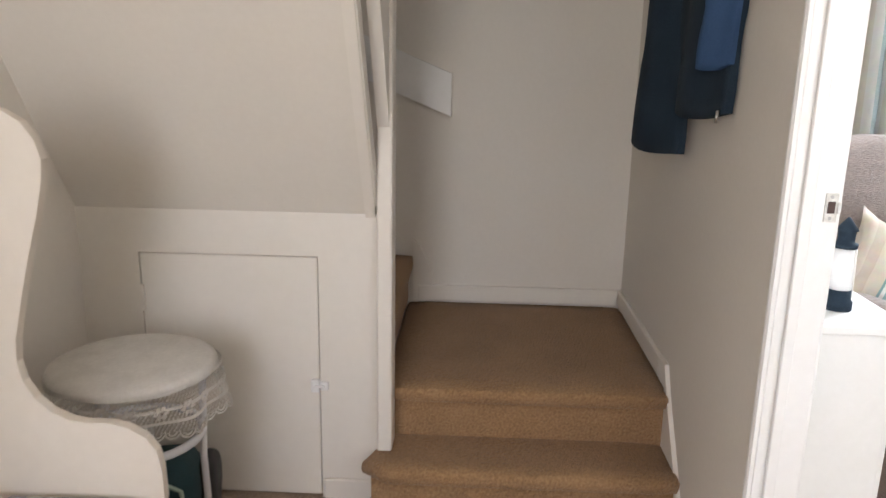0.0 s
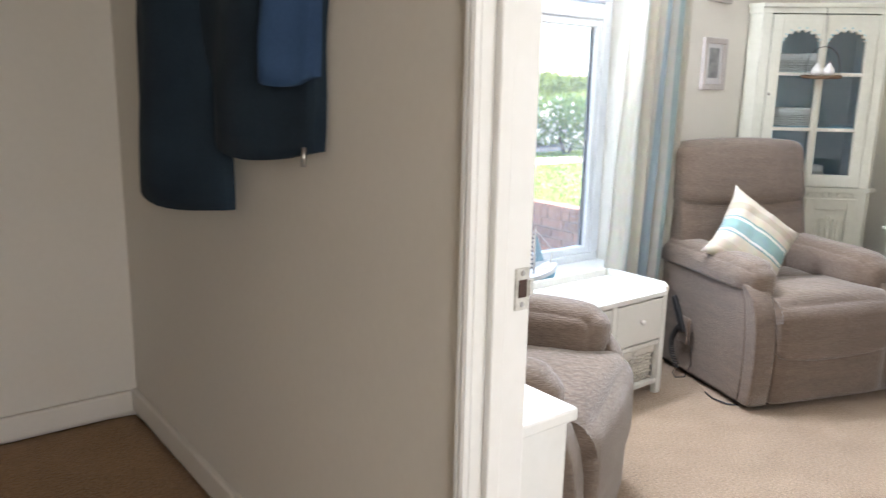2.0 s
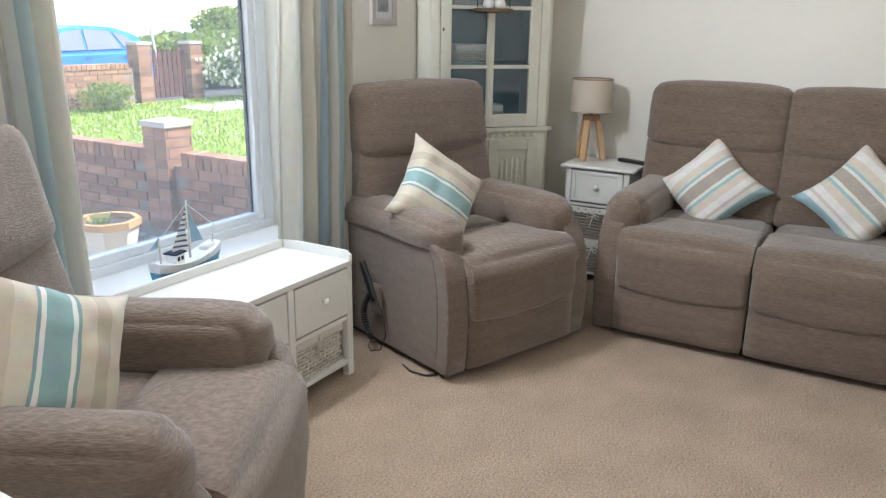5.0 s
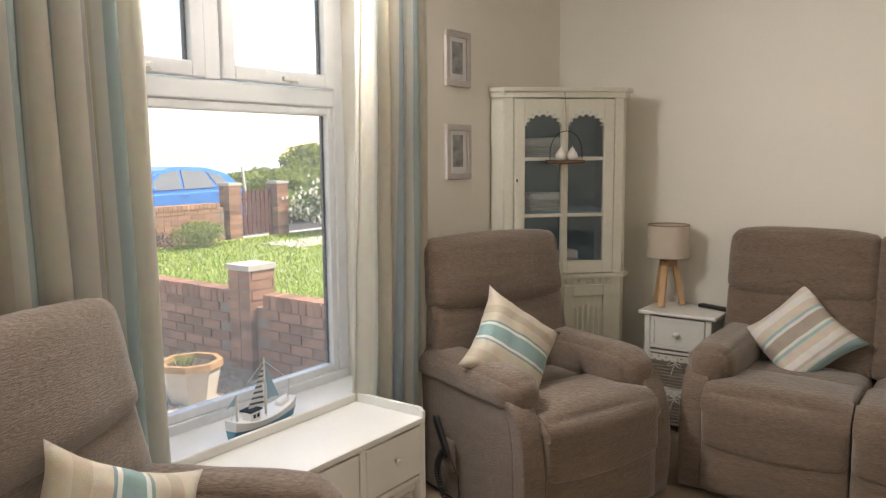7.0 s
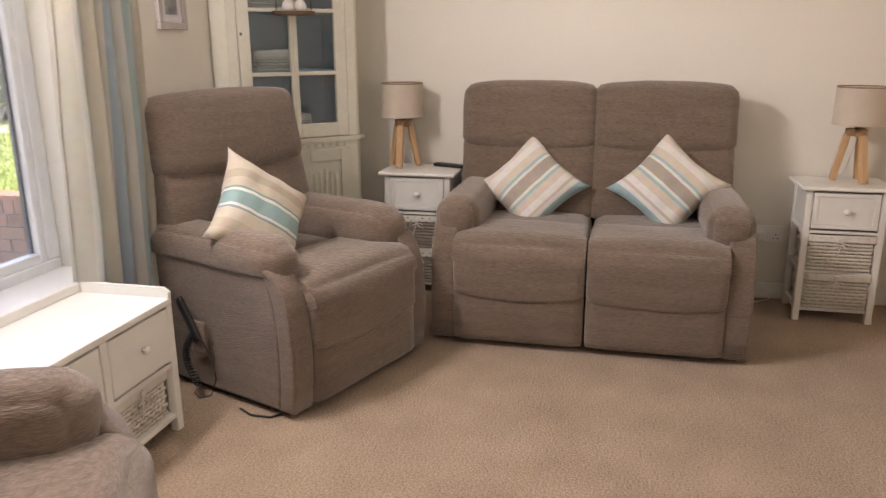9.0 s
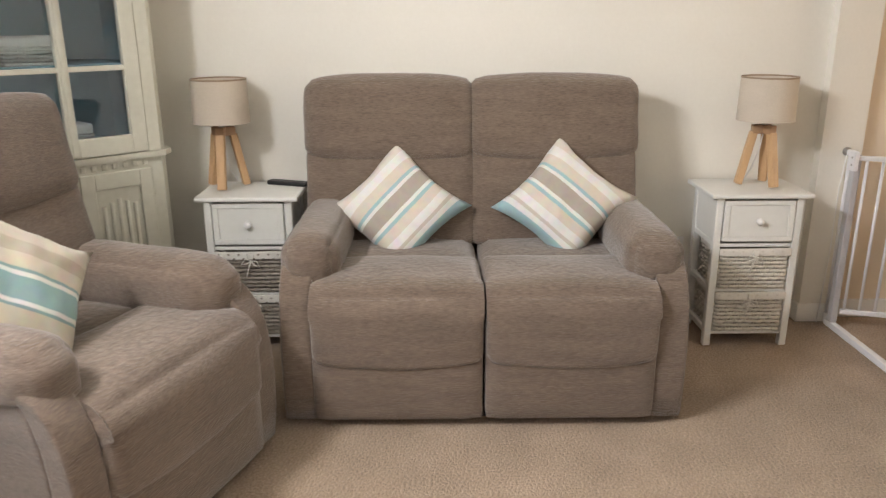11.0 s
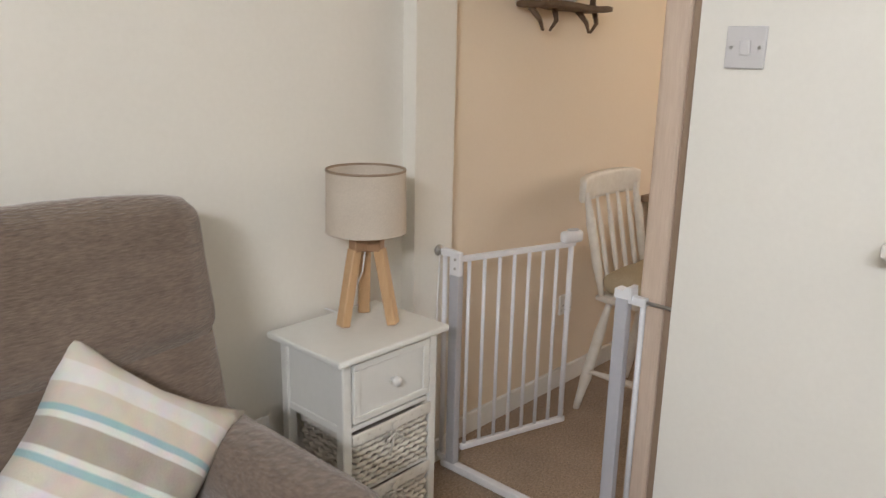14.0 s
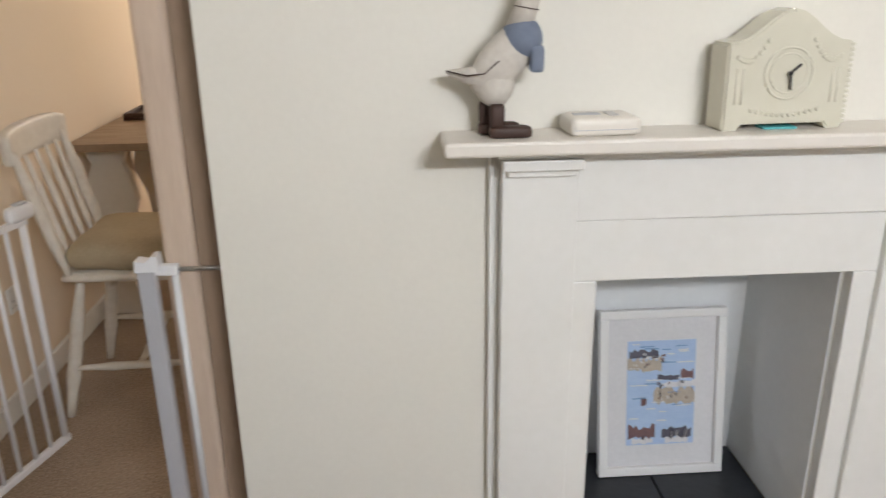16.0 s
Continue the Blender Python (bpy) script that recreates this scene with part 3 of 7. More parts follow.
# stairs with a quarter landing
ST = mat("hall_woodwork_paint", (0.79, 0.745, 0.67), (0.75, 0.705, 0.63), rough=0.5, scale=3, fine=40, bump=0.05)
stairs = structure("stairs", box(-0.5, 0.384, 2.322, 3.168, 0, 0.325), CARPET2, label="brown carpeted stairs with a quarter landing")
bm = bmesh.new()
soft(bm, -0.505, 0.384, 2.285, 3.168, 0.30, 0.36, r=0.026, n=6)
part("landing", bm, CARPET2, stairs)
bm = bmesh.new()
soft(bm, -0.56, 0.384, 2.10, 2.36, 0.12, 0.18, r=0.028, n=6, shape=lambda q, p: Vector((q.x + (0.05 * (p.y + 1) if p.x < -0.6 and p.y < 0 else 0), q.y + (0.05 * max(0, -0.75 - p.x) / 0.25 if p.y < 0 else 0), q.z)))
part("tread", bm, CARPET2, stairs)
part("riser", box(-0.52, 0.384, 2.135, 2.32, 0, 0.13), CARPET2, stairs)
bm = box(-1.38, -0.5, 2.28, 3.168, 0.362, 0.52)
part("riser", bm, CARPET2, stairs)
bm = bmesh.new()
soft(bm, -1.38, -0.475, 2.28, 3.168, 0.50, 0.56, r=0.026, n=6)
part("tread", bm, CARPET2, stairs)
skirting("baseboard", -0.46, 0.369, 3.152, 3.17, 0.36, 0.428, ST)
skirting("baseboard", 0.369, 0.385, 2.42, 3.17, 0.36, 0.43, ST)
bm = bmesh.new()
prism(bm, [(2.419, 0.36), (2.419, 0.43), (2.36, 0.43), (2.30, 0.34), (2.06, 0.06), (2.06, 0.0), (2.2, 0.0), (2.34, 0.19), (2.34, 0.36)], "x", 0.371, 0.385)
structure("trim", bm, ST)
bm = bmesh.new()
prism(bm, [(-0.48, 0.36), (-0.48, 0.62), (-0.455, 0.60), (-0.40, 0.48), (-0.40, 0.36)], "y", 3.154, 3.17)
structure("trim", bm, ST)
bm = bmesh.new()
prism(bm, [(-0.336, 1.125), (-0.336, 1.288), (-1.1, 1.60), (-1.1, 1.437)], "y", 3.115, 3.17)
structure("rail_board", bm, GLOSS, label="sloping painted handrail board fixed to the wall")

# panelled space under the upper flight
bm = box(-1.39, -1.215, 2.232, 2.27, 0, 0.91)
B(bm, -0.685, -0.511, 2.232, 2.27, 0, 0.91)
B(bm, -1.215, -0.685, 2.232, 2.27, 0.78, 0.91)
structure("wall_under_stairs", bm, ST)
cup = structure("door_2", box(-1.2125, -0.688, 2.236, 2.262, 0.006, 0.777, 0.004), ST, label="small cream-painted cupboard door under the stairs")
bm = box(-0.712, -0.685, 2.216, 2.236, 0.36, 0.40, 0.004)
B(bm, -0.684, -0.66, 2.22, 2.232, 0.366, 0.394, 0.003)
B(bm, -0.70, -0.67, 2.212, 2.22, 0.376, 0.386, 0.003)
part("turn_latch", bm, PLASTICW, cup)
bm = box(-1.218, -1.204, 2.224, 2.236, 0.60, 0.68, 0.003)
part("hinge", bm, ST, cup)
# dark sheet behind the cupboard door that paints the shade in its gaps
structure("gap_shade_sheet", box(-1.216, -0.684, 2.264, 2.269, 0.0, 0.78), DUCKF)
structure("newel_post", box(-0.511, -0.466, 2.205, 2.30, 0.18, 2.9, 0.006), ST)
bm = bmesh.new()
prism(bm, [(2.235, 0.905), (2.27, 0.935), (1.33, 2.42), (1.285, 2.40)], "x", -1.39, -0.53)
structure("soffit", bm, HALLWALL, label="plastered sloping underside of the upper flight")
bm = bmesh.new()
prism(bm, [(2.228, 0.90), (2.25, 0.925), (1.31, 2.40), (1.275, 2.385)], "x", -0.545, -0.516)
structure("trim", bm, ST)
bm = bmesh.new()
prism(bm, [(2.205, 1.16), (2.285, 1.16), (2.285, 2.4), (1.42, 2.4)], "x", -0.508, -0.475)
structure("string_board", bm, ST)
bm = bmesh.new()
prism(bm, [(2.215, 0.935), (2.215, 1.04), (1.35, 2.4), (1.28, 2.4)], "x", -0.532, -0.512)
structure("trim", bm, ST)
skirting("baseboard", -0.68, -0.511, 2.22, 2.232, 0, 0.07, ST)

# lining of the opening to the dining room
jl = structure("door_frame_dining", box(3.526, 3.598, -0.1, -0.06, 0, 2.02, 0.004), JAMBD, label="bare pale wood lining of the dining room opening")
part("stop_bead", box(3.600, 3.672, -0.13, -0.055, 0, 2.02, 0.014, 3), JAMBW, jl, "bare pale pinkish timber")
part("architrave", box(3.49, 3.596, -0.118, -0.1, 0, 2.06, 0.006), JAMBW, jl)
part("head", box(3.525, 4.385, -0.1, 0.03, 2.02, 2.05), JAMBW, jl)

# ---- fireplace surround ----
fp = thing("fireplace_surround", pose(2.48, 0.055, 0), "white-painted wooden fireplace surround with a mantel shelf", "fireplace")


def fpart(name, x0, x1, y0, y1, z0, z1, bev=0.003, material=GLOSS):
    return part(name, box(x0 - 2.48, x1 - 2.48, y0 - 0.055, y1 - 0.055, z0, z1, bev), material, fp)


for a, b, c, d in ((2.807, 2.958, 2.972, 2.980), (2.002, 2.153, 1.980, 1.988)):
    fpart("pilaster", a, b, 0.056, 0.105, 0.0, 1.035)
    fpart("edge_bead", c, d, 0.056, 0.078, 0.1, 1.035)
    fpart("edge_strip", min(a, c) if c < a else b, c if c > b else a, 0.056, 0.070, 0.0, 1.035, 0.001)
    pl = fpart("pilaster_cap", a - 0.004, b + 0.002, 0.056, 0.132, 0.996, 1.0175)
    fpart("cap_step", a + 0.006, b - 0.010, 0.056, 0.119, 0.982, 0.9958)
    fpart("plinth", a - 0.006, b + 0.006, 0.056, 0.118, 0.0, 0.16)
fpart("frieze", 2.153, 2.807, 0.056, 0.10, 0.884, 1.037)
fpart("lower_rail", 2.153, 2.807, 0.056, 0.09, FZ, 0.882)
fpart("side_stile", 2.756, 2.807, 0.056, 0.09, 0, FZ)
fpart("side_stile", 2.153, 2.205, 0.056, 0.09, 0, FZ)
fpart("mantel_shelf", 1.885, 3.075, 0.056, 0.19, 1.038, 1.066, 0.006, MANTELP)
fpart("bed_mould", 1.99, 2.97, 0.056, 0.125, 1.018, 1.0375, 0.004)
hearth = structure("hearth", box(2.212, 2.48, -0.348, 0.05, 0.0, 0.03, 0.004), SLATE, label="black slate hearth tiles")
part("tile", box(2.484, 2.749, -0.348, 0.05, 0.0, 0.0298, 0.004), SLATE, hearth)


# ---- lounge furniture ----
def pillow(name, m, material, label, s=0.197, t=0.075, group=""):
    """A square scatter cushion with pinched corners; its stripes run along u."""
    bm = bmesh.new()
    uvl = bm.loops.layers.uv.new("UVMap")
    n = 22
    grid = {}
    for side in (1, -1):
        for i in range(n + 1):
            for j in range(n + 1):
                u, v = 2 * i / n - 1, 2 * j / n - 1
                if side < 0 and (i in (0, n) or j in (0, n)):
                    grid[side, i, j] = grid[1, i, j]
                    continue
                edge = (1 - u ** 4) * (1 - v ** 4)
                pinch = 1.02 + 0.05 * abs(u * v) ** 5 - 0.13 * (1 - abs(u) ** 2) * abs(v) ** 3 - 0.13 * (1 - abs(v) ** 2) * abs(u) ** 3
                x, y = u * s * pinch, v * s * pinch
                z = side * t * (edge ** 0.55) * (1 + 0.12 * noise.noise(Vector((u * 1.7, v * 1.7, side + s * 9))))
                z += 0.009 * noise.noise(Vector((u * 4, v * 4, 3.0 * side + s * 50))) * (1 - abs(u * v) ** 2)
                grid[side, i, j] = bm.verts.new((x, y, z))
    for side in (1, -1):
        for i in range(n):
            for j in range(n):
                q = [(i, j), (i + 1, j), (i + 1, j + 1), (i, j + 1)]
                q = q if side > 0 else q[::-1]
                f = bm.faces.new([grid[side, a, b] for a, b in q])
                f.smooth = True
                for lp, (a, b) in zip(f.loops, q):
                    lp[uvl].uv = (min(0.999, a / n), b / n)
    return solo(name, bm, material, label, "cushion", group, m=m)


def arm_parts(root, x0, x1, inner, y0, y1):
    """One arm: side panel and front post that share a swept front edge, and a bolster pad laid over the top and down the inside; inner is the side towards the seat (+1 or -1)."""
    edge = [(0.012, 0.026), (0.0, 0.12), (-0.004, 0.24), (0.002, 0.34), (0.016, 0.42), (0.040, 0.48), (0.078, 0.527), (0.125, 0.55)]

    def rounded(pts, a, b, bev):
        bm = bmesh.new()
        prism(bm, pts, "x", a, b, smooth=True)
        rim = [e for e in bm.edges if abs(e.verts[0].co.x - e.verts[1].co.x) < 1e-6]
        bmesh.ops.bevel(bm, geom=rim, offset=bev, segments=3, affect="EDGES", profile=0.6)
        bmesh.ops.triangulate(bm, faces=[f for f in bm.faces if len(f.verts) > 4])
        for f in bm.faces:
            f.smooth = abs(f.normal.x) < 0.98
        return bm
    front = [(y0 - 0.016 + dy, z) for dy, z in edge]
    back = [(y0 + 0.056 + dy * 0.75, z) for dy, z in edge]
    part("front_post", rounded(front + [(front[-1][0] + 0.03, 0.545)] + back[-2::-1], x0 - 0.003, x1 + 0.003, 0.014), CHENILLE, root)
    side = [(y - 0.002, z) for y, z in back[:-1]] + [(y0 + 0.15, 0.552), (y1 - 0.03, 0.565), (y1, 0.52), (y1, 0.03)]
    part("side_panel", rounded(side, x0, x1, 0.012), CHENILLE, root)
    bm = bmesh.new()
    a, b = (x0 - 0.010, x1 + 0.085) if inner > 0 else (x0 - 0.085, x1 + 0.010)

    def roll(q, p):
        t = p.x * inner
        if p.z < 0:
            q.z += 0.074 * -p.z * min(1, max(0, 0.5 - 1.6 * t))
        if p.y < 0:
            q.y += 0.022 * max(0, t) * p.y ** 2
            q.z -= 0.016 * max(0, -p.y - 0.4)
        if p.z > 0:
            q.z -= 0.008 * t * t * p.z
        return q
    soft(bm, a, b, y0 + 0.058, y1 - 0.06, 0.438, 0.636, r=0.074, puff=(0.003, 0.010, 0.005), n=16, wob=0.004, shape=roll)
    part("arm_pad", bm, CHENILLE, root)


def recliner(name, m, seats, width, label, group):
    root = thing(name, m, label, "sofa" if seats > 1 else "armchair", group)
    w, front, back = width / 2, -0.43, 0.40
    part("base", box(-w + 0.03, w - 0.03, front + 0.05, back - 0.05, 0.0, 0.05), SEAM, root, "dark underside frame")
    AW = 0.098
    arm_parts(root, -w, -w + AW, 1, front, back - 0.03)
    arm_parts(root, w - AW, w, -1, front, back - 0.03)
    x0, x1 = -w + 0.138, w - 0.138
    sw = (x1 - x0) / seats
    dy = 0.03 if seats > 1 else 0.0
    tilt = Matrix.Translation((0, 0.20, 0.42)) @ Matrix.Rotation(radians(-13), 4, "X") @ Matrix.Translation((0, -0.20, -0.42))
    bm = bmesh.new()
    soft(bm, x0 - 0.08, x1 + 0.08, 0.26 + dy, 0.335 + dy, 0.10, 1.0, r=0.03, n=5, m=tilt)
    part("back_shell", bm, CHENILLE, root)
    for k in range(seats):
        a, b = x0 + k * sw - 0.004, x0 + (k + 1) * sw + 0.004
        if seats == 1:
            a2, b2 = a - 0.105, b + 0.10
        else:
            a2, b2 = (a - 0.135, b - 0.006) if k == 0 else (a - 0.018, b + 0.105)
        sa, sb = (a - 0.036 if k == 0 else a + 0.008), (b + 0.036 if k == seats - 1 else b - 0.008)
        bm = bmesh.new()
        soft(bm, sa, sb, front - 0.032, front + 0.08, 0.03, 0.315, r=0.018, puff=(0, 0.012, 0), n=6)
        part("footrest_panel", bm, CHENILLE, root)

        def droop(q, p):
            if p.y < 0 and p.z < 0:
                q = q + Vector((0, 0, -0.035 * (1 - p.x ** 2) * -p.y))
            ey, ez = -q.y - 0.088, q.z - 0.023
            if ey > 0 and ez > 0:
                k2 = max(ey, ez, 0.099) / math.hypot(ey, ez)
                q = Vector((q.x, -0.088 - ey * k2, 0.023 + ez * k2))
            return q
        bm = bmesh.new()
        soft(bm, sa, sb, front - 0.046, -0.10, 0.246, 0.492, r=0.026, puff=(0, 0.014, 0.016), n=16, wob=0.004, shape=droop)
        part("seat_front", bm, CHENILLE, root)
        bm = bmesh.new()
        soft(bm, sa, sb, -0.16, 0.24, 0.30, 0.472, r=0.05, puff=(0, 0, 0.018), n=7, wob=0.004)
        part("seat", bm, CHENILLE, root)
        bm = bmesh.new()
        soft(bm, a2, b2, 0.09 + dy, 0.28 + dy, 0.44, 0.83, r=0.04, puff=(0, 0.012, 0), n=9, m=tilt, wob=0.005)
        part("lumbar_cushion", bm, CHENILLE, root)

        def crown(q, p):
            if p.z > 0:
                q = q + Vector((0, 0, 0.022 * (1 - p.x ** 2) * p.z))
            if p.z < 0:
                q = q + Vector((0, 0, -0.030 * (1 - p.x ** 2) * -p.z))
            return q
        bm = bmesh.new()
        soft(bm, a2 - 0.004, b2 + 0.004 if seats == 1 or k else b2, 0.072 + dy, 0.31 + dy, 0.785, 1.085, r=0.05, puff=(0.004, 0.022, 0.004), n=12, m=tilt, wob=0.006, shape=crown)
        part("headrest_cushion", bm, CHENILLE, root)
    return root


recliner("sofa", pose(3.935, 1.535, 0, 0, 0, -90), 2, 1.315, "taupe ribbed-chenille two-seat recliner sofa with two cushions", "recliner suite")
chair_b = recliner("armchair", pose(3.185, 2.755, 0, 0, 0, -20), 1, 0.80, "taupe ribbed-chenille recliner armchair beside the corner cabinet", "recliner suite")
chair_a = recliner("armchair", pose(1.244, 2.651, 0, 0, 0, 29), 1, 0.78, "taupe ribbed-chenille recliner armchair beside the window curtain", "recliner suite")

# scatter cushions
pillow("cushion", Matrix.Translation((4.045, 1.831, 0.616)) @ pose(0, 0, 0, 0, 0, -88) @ pose(0, 0, 0, 66, 0, 0) @ pose(0, 0, 0, 0, 0, 136), PILLOW_B, "square cushion striped taupe, cream and pale blue on the sofa", s=0.185, group="striped cushions")
pillow("cushion", Matrix.Translation((4.035, 1.203, 0.635)) @ pose(0, 0, 0, 0, 0, -92) @ pose(0, 0, 0, 66, 0, 0) @ pose(0, 0, 0, 0, 0, 49), PILLOW_B, "square taupe and blue striped cushion against the sofa arm", s=0.185, group="striped cushions")
pillow("cushion", Matrix.Translation((3.002, 2.735, 0.66)) @ pose(0, 0, 0, 0, 0, -22) @ pose(0, 0, 0, 65, 0, 0) @ pose(0, 0, 0, 0, 0, -129), PILLOW_A, "square teal striped cream cushion tilted in the armchair", s=0.184, group="striped cushions")
pillow("cushion", Matrix.Translation((1.15, 2.59, 0.65)) @ pose(0, 0, 0, 0, 0, 4) @ pose(0, 0, 0, 68, 0, 0) @ pose(0, 0, 0, 0, 0, 151), PILLOW_A, "square teal striped cream cushion upright in the armchair", s=0.180, group="striped cushions")


def wicker(w, d, h, rows=10, stakes=14):
    """The woven walls of a small basket, front at -y: weavers that pass in and out of upright stakes."""
    bm = bmesh.new()
    per = [(-w / 2, -d / 2), (w / 2, -d / 2), (w / 2, d / 2), (-w / 2, d / 2)]
    step = w / stakes
    loop = []
    for k in range(4):
        a, b = Vector(per[k]), Vector(per[(k + 1) % 4])
        cnt = max(3, round((b - a).length / step))
        nrm = Vector(((b - a).y, -(b - a).x)).normalized()
        for i in range(cnt):
            loop.append((a + (b - a) * (i + 0.5) / cnt, nrm))
    for r in range(rows):
        z = h * (r + 0.5) / rows
        pts = []
        for i, (p, nrm) in enumerate(loop):
            o = 0.0048 * (1 if (i + r) % 2 else -1)
            pts.append((p.x + nrm.x * o, p.y + nrm.y * o, z + 0.001 * math.sin(i * 3.1 + r)))
        tube(bm, pts, h / rows * 0.46, 5, closed=True)
    for i, (p, nrm) in enumerate(loop):
        tube(bm, [(p.x, p.y, 0), (p.x, p.y, h)], 0.0028, 4)
    return bm


def basket(root, x, y, z, w, d, h, dark=False, bow=True):
    """A whitewashed basket with a cloth liner turned over its rim and a bow tie."""
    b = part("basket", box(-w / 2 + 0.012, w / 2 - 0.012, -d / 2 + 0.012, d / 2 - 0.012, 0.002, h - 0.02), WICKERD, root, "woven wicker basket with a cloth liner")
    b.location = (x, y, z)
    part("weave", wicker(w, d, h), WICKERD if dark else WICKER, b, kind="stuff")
    bm = bmesh.new()
    for x0, x1, y0, y1 in ((-w / 2 - 0.006, w / 2 + 0.006, -d / 2 - 0.009, -d / 2 - 0.003), (w / 2 + 0.003, w / 2 + 0.008, -d / 2, d / 2), (-w / 2 - 0.008, -w / 2 - 0.003, -d / 2, d / 2)):
        soft(bm, x0, x1, y0, y1, h * 0.83, h + 0.005, r=0.002, n=5, wob=0.003)
    part("liner_cuff", bm, LINER, b, "white cotton liner turned over the rim")
    if bow:
        bm = bmesh.new()
        yy = -d / 2 - 0.015
        lathe(bm, [(0.011, -0.003), (0.014, 0), (0.011, 0.003)], seg=12, m=pose(0, yy, h * 0.92, 90))
        tube(bm, [(0, yy, h * 0.82), (-0.022, yy - 0.003, h * 0.86), (-0.04, yy - 0.004, h * 0.72), (-0.018, yy - 0.002, h * 0.74), (0, yy, h * 0.8)], 0.0032, 5)
        tube(bm, [(0, yy, h * 0.82), (0.024, yy - 0.003, h * 0.80), (0.036, yy - 0.004, h * 0.64), (0.014, yy - 0.002, h * 0.70), (0, yy, h * 0.8)], 0.0032, 5)
        tube(bm, [(0, yy, h * 0.8), (-0.012, yy - 0.002, h * 0.6), (-0.02, yy - 0.002, h * 0.42)], 0.003, 5)
        part("bow", bm, LINER, b, "tied white cotton bow")
    return b


def knob(x, y, z, r=0.014):
    bm = bmesh.new()
    return lathe(bm, [(r * 0.5, 0), (r * 0.5, r * 0.6), (r, r * 1.0), (r * 1.05, r * 1.5), (r * 0.7, r * 2.0), (r * 0.2, r * 2.1)], seg=14, m=pose(x, y, z, 90))


def bedside(m, label, dark):
    """A slim unit with one drawer over two basket shelves, front at -y."""
    root = thing("bedside_unit", m, label, "side table", "bedside units")
    w, d, h = 0.345, 0.265, 0.645
    part("top", box(-0.2, 0.2, -0.155, 0.155, h - 0.018, h, 0.006, 3), FURN, root)
    for sx in (-1, 1):
        for sy in (-1, 1):
            x, y = sx * (w / 2 - 0.015), sy * (d / 2 - 0.015)
            part("leg", box(x - 0.015, x + 0.015, y - 0.015, y + 0.015, 0, h - 0.018, 0.003, 1), FURN, root)
        x = sx * (w / 2 - 0.012)
        part("side_panel", box(x - 0.005, x + 0.005, -d / 2 + 0.03, d / 2 - 0.03, 0.44, h - 0.018), FURN, root)
        for z in (0.05, 0.235, 0.425):
            part("side_rail", box(x - 0.008, x + 0.008, -d / 2 + 0.03, d / 2 - 0.03, z, z + 0.022, 0.002, 1), FURN, root)
    for z in (0.05, 0.235, 0.425):
        part("shelf", box(-w / 2 + 0.03, w / 2 - 0.03, -d / 2 + 0.006, d / 2 - 0.006, z, z + 0.014, 0.002, 1), FURN, root)
    part("back_panel", box(-w / 2 + 0.03, w / 2 - 0.03, d / 2 - 0.014, d / 2 - 0.006, 0.44, h - 0.018), FURN, root)
    dr = part("drawer", box(-w / 2 + 0.034, w / 2 - 0.034, -d / 2 + 0.002, -d / 2 + 0.02, 0.45, h - 0.028, 0.002, 1), FURN, root)
    x0, x1, z0, z1 = -w / 2 + 0.034, w / 2 - 0.034, 0.45, h - 0.028
    for a, b, c, e in ((x0, x1, z1 - 0.02, z1), (x0, x1, z0, z0 + 0.02), (x0, x0 + 0.022, z0 + 0.02, z1 - 0.02), (x1 - 0.022, x1, z0 + 0.02, z1 - 0.02)):
        part("drawer_frame", box(a, b, -d / 2 - 0.004, -d / 2 + 0.002, c, e, 0.002, 1), FURN, dr)
    part("knob", knob(0, -d / 2 + 0.002, (z0 + z1) / 2), PLASTICW, dr, "white turned knob")
    for z in (0.066, 0.251):
        basket(root, 0, -0.022, z, w - 0.07, d - 0.05, 0.166, dark)
    return root


bedside(pose(4.255, 0.415, 0, 0, 0, -90), "white bedside unit with a drawer over two white wicker baskets", False)
bedside(pose(4.255, 2.425, 0, 0, 0, -90), "white bedside unit with a drawer over grey wicker baskets", True)


